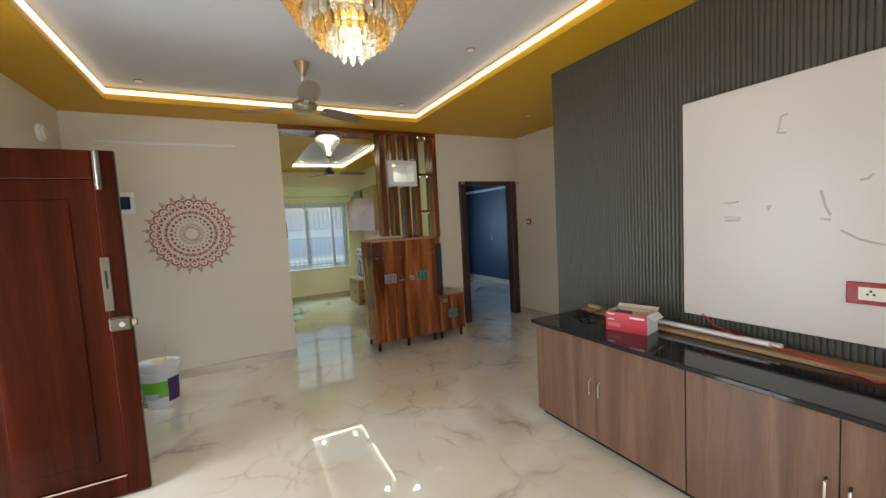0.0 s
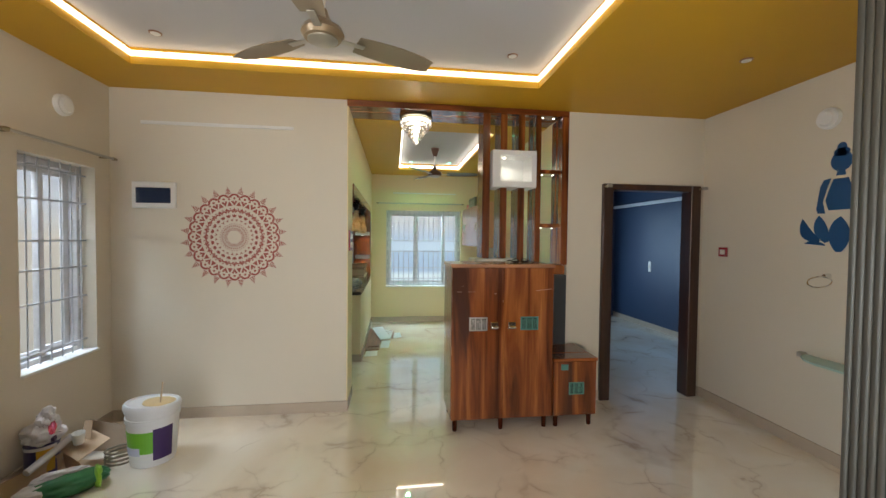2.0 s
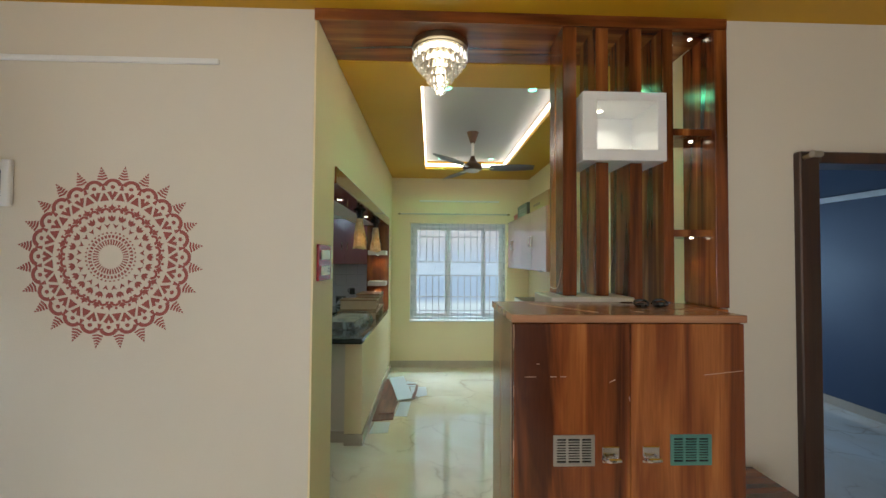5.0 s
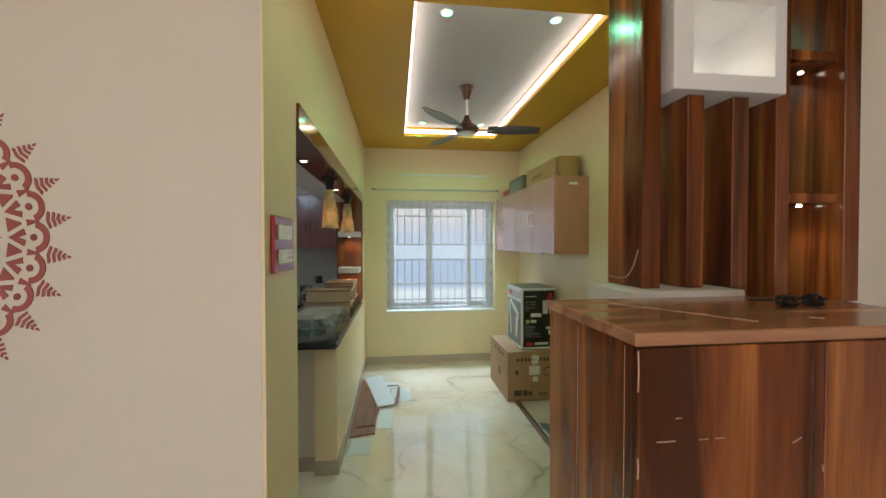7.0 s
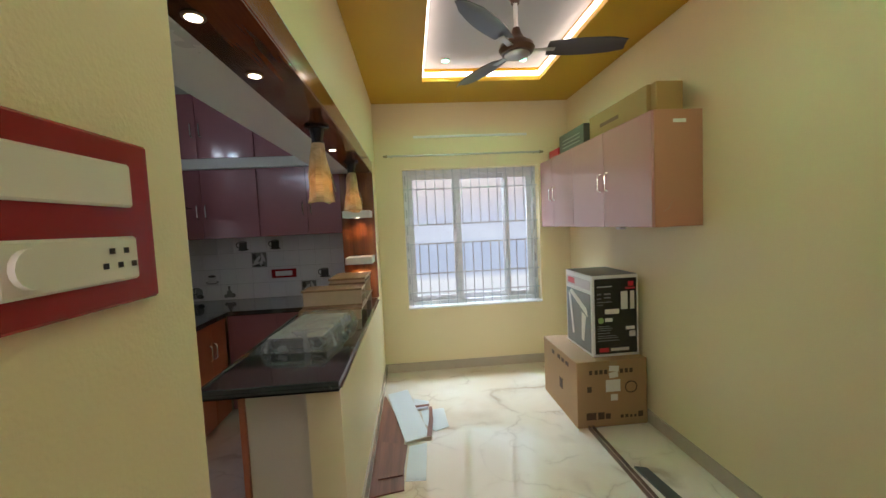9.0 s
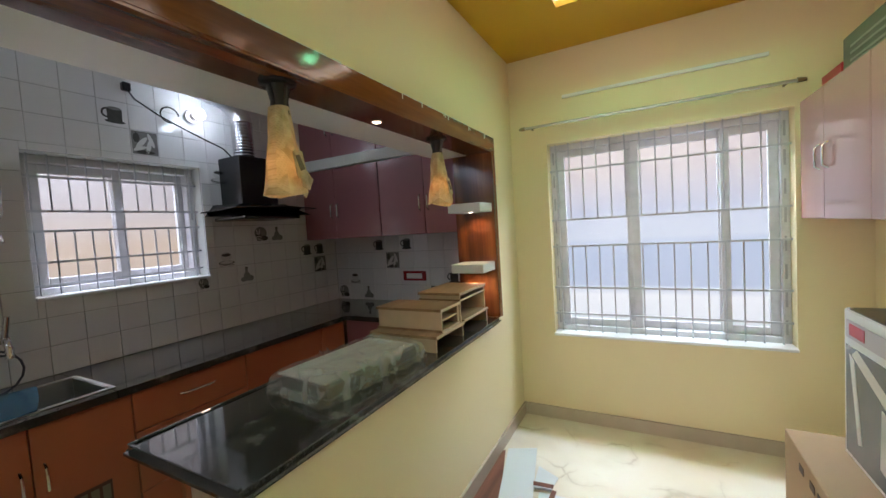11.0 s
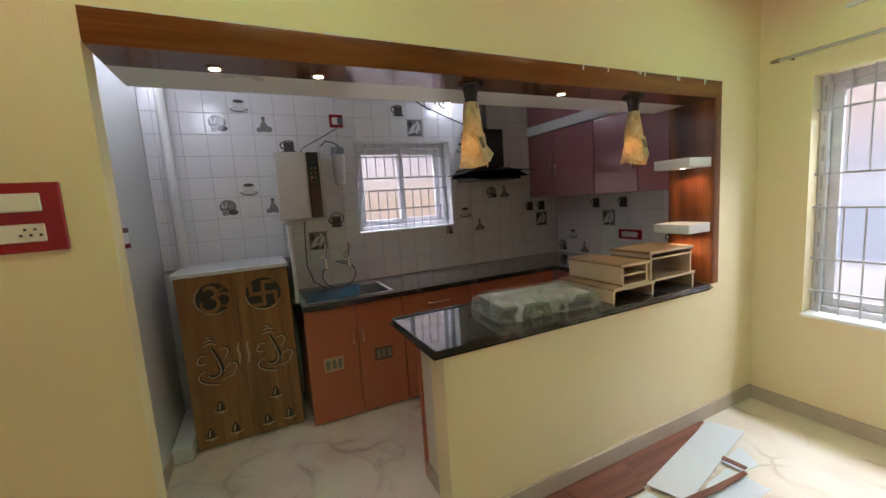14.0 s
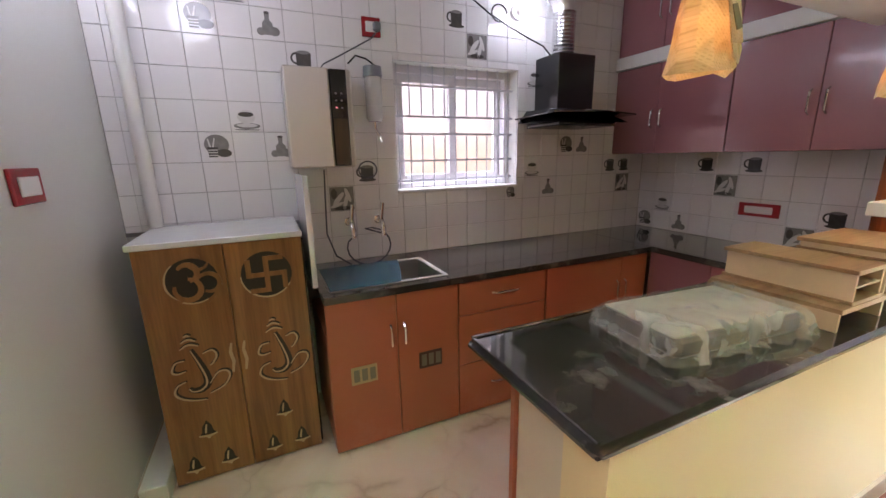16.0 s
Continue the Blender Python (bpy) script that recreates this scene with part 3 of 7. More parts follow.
bm = boxes((-0.125, -0.02, 2.955, 2.978, 0.99, 1.07), r=0.01)
h = part("latch", bm, DULLMETAL, d, "steel night latch")
part("latch_bolt", boxes((-0.03, 0.005, 2.965, 2.985, 1.01, 1.05), r=0.004), BRASS, h)
part("latch_knob", shape(rod, (-0.06, 2.955, 1.03), (-0.06, 2.935, 1.03), 0.014, 12), STEEL, h)
bm = boxes((-0.118, -0.086, 2.972, 2.978, 1.80, 2.015), r=0.003)
h = part("tower_bolt", bm, DULLMETAL, d, "steel tower bolt")
part("bolt_rod", shape(rod, (-0.102, 2.966, 1.80), (-0.102, 2.966, 2.015), 0.006, 8), STEEL, h)
part("bolt_knob", shape(rod, (-0.102, 2.966, 1.83), (-0.102, 2.94, 1.825), 0.006, 8), STEEL, h)
d = struct("door_frame", (-0.95, 2.5, 0), "dark wooden entrance door frame", "door frame")
for b in ((-1.0, -0.83, 2.0, 2.06, 0, 2.06), (-1.0, -0.83, 2.97, 3.03, 0, 2.06), (-1.0, -0.83, 2.06, 2.97, 2.02, 2.06)):
    part("frame_member", boxes(b, r=0.004), FRAMEWOOD, d)

# bedroom door frame
d = struct("door_2", (3.935, 5.02, 0), "dark brown wooden door frame, doorway open", "door frame")
for b in ((3.428, 3.53, 4.985, 5.124, 0, 2.07), (4.338, 4.442, 4.985, 5.124, 0, 2.07), (3.53, 4.338, 4.985, 5.124, 2.013, 2.07)):
    part("frame_member", boxes(b, r=0.006), FRAMEWOOD, d)
for x in (3.45, 4.425):
    b = solo("curtain_bracket", shape(rod, (x, 4.985, 2.04), (x, 4.93, 2.04), 0.012, 10), BRASS, "small brass curtain rod bracket on the frame", "bracket", "door curtain brackets", at=(x, 4.985, 2.04))
    part("bracket_cup", shape(rod, (x - 0.022, 4.925, 2.04), (x + 0.022, 4.925, 2.04), 0.016, 10), STEEL, b)

# bedroom
setting("trim_bedroom", boxes((5.90, 5.95, 5.30, 8.95, 2.17, 2.225), r=0.004), WHITE, "white ledge along the navy bedroom wall", "trim")
s = thing("switch_plate", (5.95, 7.85, 1.08), "narrow white switch plate on the navy wall", "switch")
part("plate", boxes((5.938, 5.949, 7.82, 7.88, 0.99, 1.17), r=0.004), WHITE, s)
part("rocker", boxes((5.932, 5.938, 7.835, 7.865, 1.05, 1.11), r=0.003), SWITCH, s)


# ---- living room ----
def petals(parent, n, r0, shift, *outlines):
    """Flat painted shapes repeated round the mandala; an outline is (outwards, sideways) in units of its radius."""
    R = 0.420
    for o in outlines:
        bm = bmesh.new()
        slab(bm, [(R * v * 1.22, -0.001, R * (r0 + u * 1.06)) for u, v in o], (0, -0.0015, 0))
        me = mesh_of("motif", bm, MANDALA)
        for i in range(n):
            k = new("motif", me)
            k.parent, k.matrix_basis = parent, pose(0, 0, 0, 0, 360 * (i + shift) / n, 0)


def arc(r, w, a0, a1, k=8):
    up = [(r * math.cos(a), r * math.sin(a)) for a in (a0 + (a1 - a0) * i / k for i in range(k + 1))]
    return up + [((r - w) * math.cos(a), (r - w) * math.sin(a)) for a in (a1 - (a1 - a0) * i / k for i in range(k + 1))]


MANDALA = surface("brick_red_stencil_paint", (0.33, 0.080, 0.062), 0.6, var=0.3, scale=9, bump=0.05)
MAN = thing("mandala_stencil", (0.133, 5.02, 1.527), "brick-red round mandala stencilled on the cream wall", "wall decoration")
dot = [(0.009 * math.cos(a), 0.009 * math.sin(a)) for a in (i * math.pi / 3 for i in range(6))]


def chevron(u, w):
    return [(u + 0.014, -w), (u + 0.028, -w * 0.8), (u + 0.018, 0), (u + 0.028, w * 0.8), (u + 0.014, w), (u, 0)]


petals(MAN, 36, 0.135, 0, [(0, -0.004), (0.055, -0.007), (0.055, 0.007), (0, 0.004)])
petals(MAN, 36, 0.212, 0.5, [(0, -0.007), (0.030, -0.010), (0.030, 0.010), (0, 0.007)])
petals(MAN, 36, 0.270, 0, dot)
petals(MAN, 24, 0.318, 0.5, [(0, 0), (0.048, -0.025), (0.034, 0), (0.048, 0.025)])
petals(MAN, 24, 0.398, 0, [(0, -0.012), (0.026, -0.032), (0.058, -0.030), (0.042, -0.013), (0.066, 0), (0.042, 0.013), (0.058, 0.030), (0.026, 0.032), (0, 0.012)])
petals(MAN, 24, 0.500, 0.5, arc(0.048, 0.024, -1.75, 1.75))
petals(MAN, 24, 0.505, 0, [(0.012, -0.005), (0.05, -0.036), (0.055, -0.012), (0.085, 0), (0.055, 0.012), (0.05, 0.036), (0.012, 0.005)])
petals(MAN, 24, 0.555, 0.5, [(0, -0.006), (0.022, -0.013), (0.030, 0), (0.022, 0.013), (0, 0.006)])
petals(MAN, 24, 0.632, 0, [(0, 0), (0.085, -0.048), (0.098, -0.016), (0.055, 0), (0.098, 0.016), (0.085, 0.048)])
petals(MAN, 24, 0.630, 0.5, [(0, -0.040), (0, 0.040), (0.080, 0.005), (0.080, -0.005)])
petals(MAN, 24, 0.785, 0, arc(0.086, 0.034, -1.45, 1.45, 10), [(u - 0.004, v) for u, v in arc(0.020, 0.019, 0, 6.2, 8)])
petals(MAN, 24, 0.748, 0.5, [(0, -0.018), (0.055, -0.006), (0.075, 0), (0.055, 0.006), (0, 0.018)])
petals(MAN, 24, 0.875, 0.5, chevron(-0.012, 0.050), chevron(0.018, 0.042), chevron(0.046, 0.030), chevron(0.073, 0.018), [(0.102, 0), (0.114, -0.008), (0.134, 0), (0.114, 0.008)])

b = thing("breaker_box", (-0.48, 5.02, 1.76), "white circuit breaker box with a dark cover", "breaker box")
part("housing", boxes((-0.648, -0.314, 4.995, 5.019, 1.758, 1.975), r=0.006), WHITE, b)
part("cover", boxes((-0.612, -0.35, 4.985, 4.996, 1.80, 1.925), r=0.004), surface("smoked_blue_cover", (0.012, 0.022, 0.055), 0.08, bump=0), b, "smoked dark blue cover")
solo("wire_conduit", boxes((-0.58, 0.615, 5.003, 5.019, 2.445, 2.472), r=0.004), WHITE, "white wiring channel high on the wall", "conduit")
solo("wire_conduit", boxes((1.46, 2.606, 8.684, 8.699, 2.345, 2.368), r=0.003), WHITE, "white wiring channel above the dining window", "conduit")


def curtain_rod(p, q, out, label):
    p, q, out = Vector(p), Vector(q), Vector(out)
    r = thing("curtain_rod", p, label, "curtain rod")
    part("pole", shape(rod, p + out * 0.07, q + out * 0.07, 0.010, 10), STEEL, r, smooth=True)
    for c in (p, q):
        dirn = (q - p).normalized() * (1 if c == q else -1)
        part("finial", shape(rod, c + out * 0.07, c + out * 0.07 + dirn * 0.04, 0.015, 10, 0.009), BRASS, r)
        part("bracket", shape(rod, c - dirn * 0.04, c - dirn * 0.04 + out * 0.075, 0.007, 8), BRASS, r)


curtain_rod((-0.82, 4.10, 2.14), (-0.82, 4.95, 2.14), (1, 0, 0), "thin steel curtain rod above the side window")
curtain_rod((1.20, 8.70, 2.165), (2.71, 8.70, 2.165), (0, -1, 0), "thin steel curtain rod above the dining window")


def vent_cap(at, out, label):
    v = thing("vent_cap", at, label, "vent cap")
    at, out = Vector(at), Vector(out)
    bm = bmesh.new()
    rod(bm, at, at + out * 0.03, 0.075, 20, 0.07)
    part("cap", bm, WHITE, v, smooth=True)
    part("rim", shape(rod, at + out * 0.03, at + out * 0.045, 0.055, 20, 0.045), WHITE, v, smooth=True)


vent_cap((-0.819, 4.563, 2.43), (1, 0, 0), "round white vent cap near the ceiling")
vent_cap((4.489, 3.91, 2.40), (-1, 0, 0), "round pale vent cap above the washbasin")

def moved(bm, mat):
    bm.transform(mat)
    return bm


# paint bucket
PAIL = surface("white_bucket_plastic", (0.72, 0.73, 0.75), 0.35, var=0.05, bump=0.03)
GREENLABEL = surface("green_label", (0.16, 0.42, 0.03), 0.4, var=0.06, bump=0.01)
PURPLE = surface("purple_label", (0.045, 0.02, 0.11), 0.4, var=0.1, bump=0.01)
bk = (-0.16, 4.40, 0.0)
b = thing("paint_bucket", bk, "white paint bucket with green label, lid tilted", "bucket")
part("pail", shape(lathe, [(0.125, 0.002), (0.13, 0.01), (0.15, 0.30), (0.157, 0.30), (0.157, 0.325), (0.15, 0.325), (0.152, 0.36), (0.16, 0.362), (0.16, 0.38), (0.145, 0.38), (0.138, 0.30)], bk, 28), PAIL, b, smooth=True)


def band(bm, c, r0, r1, z0, z1, a0, a1, k=14):
    """A curved label round a tapered pail."""
    lo, hi = [], []
    for i in range(k + 1):
        a = radians(a0 + (a1 - a0) * i / k)
        lo.append(bm.verts.new((c[0] + r0 * math.cos(a), c[1] + r0 * math.sin(a), z0)))
        hi.append(bm.verts.new((c[0] + r1 * math.cos(a), c[1] + r1 * math.sin(a), z1)))
    for i in range(k):
        bm.faces.new([lo[i], lo[i + 1], hi[i + 1], hi[i]])


part("label", shape(band, bk, 0.1375, 0.1475, 0.10, 0.245, 190, 298), GREENLABEL, b, "green paper label")
part("label", shape(band, bk, 0.1385, 0.149, 0.05, 0.26, 298, 345), PURPLE, b, "purple paper label")
part("label", shape(band, bk, 0.1395, 0.1445, 0.09, 0.145, 215, 268), surface("pale_blue_print", (0.50, 0.52, 0.66), 0.4), b, "pale blue printed field")
bm = bmesh.new()
lathe(bm, [(0.142, -0.03), (0.163, -0.028), (0.165, -0.004), (0.158, 0.010), (0.148, 0.012), (0.140, 0.002), (0.02, 0.0)], (0, 0, 0), 32)
bm.transform(pose(bk[0], bk[1], 0.392, -5, 4, 0))
part("lid", bm, PAIL, b, "white lid pressed askew on the rim", smooth=True)
bm = bmesh.new()
slab(bm, [(0.03 + 0.092 * math.cos(a) * (1 + 0.06 * math.sin(3 * a)), 0.01 + 0.105 * math.sin(a), 0.003) for a in (i * math.pi / 12 for i in range(24))], (0, 0, 0.002))
bm.transform(pose(bk[0], bk[1], 0.392, -5, 4, 0))
part("paint", bm, surface("cream_paint_film", (0.66, 0.50, 0.25), 0.5, var=0.15, scale=14), b, "dried cream paint")
part("stirrer", shape(rod, (bk[0] + 0.05, bk[1] - 0.01, 0.388), (bk[0] + 0.062, bk[1], 0.53), 0.005, 6), PLYEDGE, b, "wooden stirring stick")

# rubbish heap
CARD = surface("brown_cardboard", (0.52, 0.37, 0.235), 0.75, var=0.12, scale=5, bump=0.08, fine=60)
c = thing("cardboard_box", (-0.52, 4.20, 0), "torn open brown cardboard box full of scraps", "box")


def tilted(bm, w, d, h, m):
    b2 = bmesh.new()
    box(b2, -w / 2, w / 2, -d / 2, d / 2, 0, h, 0.002)
    b2.transform(m)
    me = bpy.data.meshes.new("tmp")
    b2.to_mesh(me)
    b2.free()
    bm.from_mesh(me)
    bpy.data.meshes.remove(me)
    return bm


def plate(bm, a, b, c, d, t=0.005):
    """A stiff torn sheet through four corners."""
    n = (Vector(b) - Vector(a)).cross(Vector(d) - Vector(a)).normalized() * t
    slab(bm, [a, b, c, d], n)


for q in (((-0.79, 4.02, 0.004), (-0.50, 3.98, 0.004), (-0.44, 4.40, 0.004), (-0.76, 4.44, 0.004)),
          ((-0.74, 3.97, 0.006), (-0.645, 4.27, 0.006), (-0.635, 4.29, 0.135), (-0.715, 3.955, 0.135)),
          ((-0.645, 4.30, 0.135), (-0.50, 4.22, 0.10), (-0.43, 4.40, 0.155), (-0.585, 4.47, 0.185)),
          ((-0.60, 4.40, 0.165), (-0.53, 4.375, 0.17), (-0.555, 4.43, 0.27), (-0.615, 4.45, 0.265)),
          ((-0.62, 4.30, 0.006), (-0.45, 4.22, 0.006), (-0.49, 4.225, 0.10), (-0.64, 4.30, 0.13))):
    part("flap", shape(plate, *q), CARD, c)
CARD_DARK = surface("stained_cardboard", (0.26, 0.185, 0.12), 0.8, var=0.2, scale=6, bump=0.08, fine=60)
bm = bmesh.new()
plate(bm, (-0.74, 4.56, 0.004), (-0.38, 4.50, 0.004), (-0.40, 4.62, 0.125), (-0.76, 4.70, 0.16))
solo("cardboard_sheet", bm, CARD_DARK, "stained brown cardboard sheet lying behind rubbish", "cardboard", at=(-0.56, 4.55, 0))


def crumple(bm, at, size, seed, k=2, amp=0.35):
    """A crushed bag or sack: a ball pressed and folded."""
    b2 = bmesh.new()
    bmesh.ops.create_icosphere(b2, subdivisions=k + 1, radius=0.5)
    for v in b2.verts:
        n = noise.noise(v.co * 3.1 + Vector((seed, seed * 2, 0))) * amp + noise.noise(v.co * 8 + Vector((seed, 0, 3))) * amp * 0.45
        v.co = v.co * (1 + n)
        v.co.z = max(v.co.z, -0.42)
    b2.transform(Matrix.Translation(at) @ Matrix.Diagonal((*size, 1)))
    me = bpy.data.meshes.new("tmp")
    b2.to_mesh(me)
    b2.free()
    bm.from_mesh(me)
    bpy.data.meshes.remove(me)
    return bm


BAGWHITE = surface("white_plastic_bag", (0.68, 0.66, 0.68), 0.35, var=0.12, scale=12, bump=0.1, fine=30)
BAGGREEN = surface("green_plastic_sack", (0.03, 0.16, 0.055), 0.35, var=0.3, scale=9, bump=0.1, fine=30)
BAGLIME = surface("lime_plastic", (0.30, 0.55, 0.04), 0.35, var=0.2, scale=9)
REDPRINT = surface("red_print", (0.48, 0.02, 0.05), 0.4, var=0.1)
g = solo("paint_tin", shape(lathe, [(0.078, 0.0), (0.083, 0.005), (0.083, 0.205), (0.086, 0.21), (0.078, 0.215), (0.0, 0.215)], (-0.725, 4.255, 0.012), 24), surface("navy_tin_print", (0.055, 0.045, 0.16), 0.3, var=0.3, scale=9), "navy paint tin with a yellow label", "tin", smooth=True, at=(-0.725, 4.255, 0.012))
part("label", shape(band, (-0.725, 4.255), 0.0845, 0.0845, 0.06, 0.20, 290, 350), surface("ochre_label", (0.62, 0.36, 0.03), 0.5), g, "ochre label")
part("label", shape(band, (-0.725, 4.255), 0.0845, 0.0845, 0.20, 0.222, 200, 359), BAGWHITE, g, "white rim band")
g = solo("plastic_bag", crumple(bmesh.new(), (-0.715, 4.25, 0.285), (0.19, 0.20, 0.14), 3.0, 3), BAGWHITE, "crumpled white plastic bag with red print", "bag", smooth=True, at=(-0.715, 4.25, 0.23))
part("knot", crumple(bmesh.new(), (-0.69, 4.25, 0.375), (0.09, 0.10, 0.13), 7.0, 3, 0.5), BAGWHITE, g, "", smooth=True)
part("print", moved(crumple(bmesh.new(), (0, 0, 0), (0.04, 0.13, 0.025), 5.0, 2), pose(-0.635, 4.215, 0.335, 25, -20, 30)), REDPRINT, g, "red printed stripe")
part("print", moved(crumple(bmesh.new(), (0, 0, 0), (0.03, 0.11, 0.022), 5.0, 2), pose(-0.632, 4.22, 0.262, 0, 0, 35)), PURPLE, g, "purple printed stripe")
solo("rolled_film", shape(pipe, [(-0.655, 4.06, 0.135), (-0.645, 4.13, 0.155), (-0.632, 4.24, 0.18), (-0.615, 4.33, 0.215)], 0.021, 10), BAGWHITE, "roll of white film on the cardboard edge", "film", smooth=True, at=(-0.64, 4.2, 0.135))
SACK = pose(-0.435, 4.055, 0, 0, 0, 38)
g = solo("plastic_sack", moved(crumple(bmesh.new(), (0, 0, 0.052), (0.40, 0.15, 0.125), 8.0, 3, 0.2), SACK), BAGGREEN, "crushed green plastic sack with lime bands", "sack", smooth=True, at=(-0.435, 4.055, 0))
part("band", moved(crumple(bmesh.new(), (0.135, 0, 0.056), (0.045, 0.155, 0.135), 4.0, 3, 0.15), SACK), BAGLIME, g, "lime band", smooth=True)
part("end", moved(crumple(bmesh.new(), (-0.225, -0.01, 0.035), (0.09, 0.12, 0.085), 2.0, 2, 0.25), SACK), BAGLIME, g, "lime end", smooth=True)
part("lining", moved(crumple(bmesh.new(), (-0.02, 0.045, 0.105), (0.26, 0.08, 0.06), 6.0, 3), SACK), BAGWHITE, g, "white lining", smooth=True)
part("mouth", moved(crumple(bmesh.new(), (-0.15, 0.0, 0.062), (0.17, 0.13, 0.085), 9.0, 3), SACK), BAGWHITE, g, "white printed film", smooth=True)
solo("paper_cup", moved(shape(lathe, [(0.026, 0), (0.036, 0.075), (0.033, 0.075), (0.022, 0.01)], (0, 0, 0), 16), pose(-0.575, 4.335, 0.165, 8, 4, 0)), WHITE, "white paper cup on cardboard scraps", "cup", smooth=True, at=(-0.575, 4.335, 0.165))
pts = [(-0.33 + 0.09 * (1 + 0.1 * math.sin(i)) * math.cos(i * 0.5), 4.36 + 0.08 * math.sin(i * 0.5), 0.012 + 0.004 * i * 0.5) for i in range(50)]
solo("rope_coil", shape(pipe, pts, 0.007, 6), surface("grey_jute_rope", (0.20, 0.17, 0.12), 0.85, var=0.2, scale=40), "loose coil of grey jute rope", "rope", smooth=True, at=(-0.33, 4.36, 0))


def handle(bm, p, q, out, r=0.005, lift=0.020):
    """A bow handle from p to q that stands off by out."""
    p, q, out = Vector(p), Vector(q), Vector(out)
    k = 8
    pts = [p + (q - p) * i / k + out * lift * min(1, 2.6 * math.sin(math.pi * i / k)) for i in range(k + 1)]
    pipe(bm, pts, r, 8)


# television unit
for y0, y1, mid in ((1.275, 2.385, 1.835), (0.13, 1.271, 0.70), (-0.90, 0.126, -0.39)):
    u = thing("tv_cabinet", (2.77, (y0 + y1) / 2, 0), "low brown oak television cabinet with two doors", "cabinet", "television cabinets along the fluted wall")
    part("body", boxes((2.522, 3.045, y0, y1, 0.055, 0.718)), BROWN, u)
    part("plinth", boxes((2.56, 3.045, y0, y1, 0.0, 0.055)), BLACK, u, "dark recessed plinth")
    for a, c, hy in ((y0 + 0.002, mid - 0.002, mid - 0.035), (mid + 0.002, y1 - 0.002, mid + 0.035)):
        dr = part("door", boxes((2.502, 2.521, a, c, 0.058, 0.714), r=0.002), BROWN, u)
        part("handle", shape(handle, (2.502, hy, 0.345), (2.502, hy, 0.455), (-1, 0, 0), 0.006), CHROME, dr, "chrome bow handle", smooth=True)
solo("granite_top", boxes((2.462, 3.046, -0.90, 2.393, 0.72, 0.748), r=0.005), GRANITE, "long polished black granite top on the television cabinets", "worktop", at=(2.75, 0.75, 0.72))
pn = struct("trim_television_panel", (3.07, 0.9, 0.75), "charcoal fluted wall panelling behind the television place", "wall panel")
part("backing", boxes((3.068, 3.089, -0.95, 2.72, 0.0, CEIL)), FLUTE, pn)
bp = solo("television_board", boxes((3.004, 3.046, -0.35, 1.572, 0.866, 2.142), r=0.004), surface("white_backing_board", (0.60, 0.55, 0.515), 0.30, var=0.04, scale=2, bump=0.01), "glossy off-white television backing board", "wall panel", at=(3.03, 0.6, 0.866))
PENCIL = surface("pencil_smudge", (0.50, 0.455, 0.43), 0.4, var=0.12, scale=30)
for pts in ([(1.06, 1.955), (1.085, 1.95), (1.09, 1.91), (1.10, 1.87), (1.065, 1.865)], [(1.34, 1.535), (1.31, 1.53), (1.27, 1.54)], [(1.34, 1.455), (1.26, 1.45)], [(1.335, 1.435), (1.265, 1.435)], [(1.14, 1.51), (1.135, 1.485), (1.125, 1.51)],
            [(0.93, 1.57), (0.915, 1.50), (0.895, 1.45)], [(0.93, 1.435), (0.895, 1.43)], [(0.86, 1.38), (0.80, 1.34), (0.72, 1.315), (0.60, 1.30)], [(0.80, 1.60), (0.775, 1.605), (0.76, 1.625)]):
    part("scuff", shape(pipe, [(3.0048, y, z) for y, z in pts], 0.0055, 6), PENCIL, bp)
s = thing("socket_plate", (3.004, 0.73, 1.05), "red framed double power socket on the white board", "socket")
part("plate", boxes((2.992, 3.0035, 0.62, 0.835, 1.052, 1.150), r=0.003), REDPLATE, s)
part("socket", boxes((2.987, 2.993, 0.64, 0.795, 1.072, 1.130), r=0.002), SWITCH, s, "cream socket face")
for y in (0.765, 0.745, 0.755):
    part("pin_hole", boxes((2.986, 2.9875, y - 0.004, y + 0.004, 1.095 if y != 0.755 else 1.108, 1.103 if y != 0.755 else 1.118)), BLACK, s)

CARTONRED = surface("red_carton", (0.52, 0.012, 0.025), 0.35, var=0.05, bump=0.01)
c = thing("carton", (2.775, 1.78, 0.748), "open red and white carton on the granite top", "box")
m = pose(2.775, 1.78, 0.7485, 0, 0, 13)


LINER = surface("cream_card", (0.62, 0.54, 0.40), 0.6)
for nm, b, mt in (("front", (-0.07, -0.067, -0.13, 0.13, 0, 0.122), CARTONRED), ("back", (0.097, 0.10, -0.13, 0.13, 0, 0.122), CARTONRED), ("end", (-0.067, 0.097, -0.13, -0.127, 0, 0.122), WHITE), ("end", (-0.067, 0.097, 0.127, 0.13, 0, 0.122), WHITE), ("bottom", (-0.067, 0.097, -0.127, 0.127, 0, 0.003), CARD)):
    part(nm, moved(boxes(b), m), mt, c)
for b in ((-0.0665, -0.064, -0.126, 0.126, 0.004, 0.120), (0.094, 0.0965, -0.126, 0.126, 0.004, 0.120), (-0.063, 0.093, -0.1265, -0.124, 0.004, 0.120), (-0.063, 0.093, 0.124, 0.1265, 0.004, 0.120)):
    part("liner", moved(boxes(b), m), LINER, c, "plain cream inside")
part("lid_flap", moved(boxes((0, 0.032, -0.128, 0.128, 0, 0.003)), m @ pose(0.099, 0, 0.1225, 0, -35, 0)), LINER, c)
part("lid_flap", moved(boxes((-0.06, 0.09, -0.05, 0, 0, 0.003)), m @ pose(0, -0.129, 0.1225, 40, 0, 0)), WHITE, c)
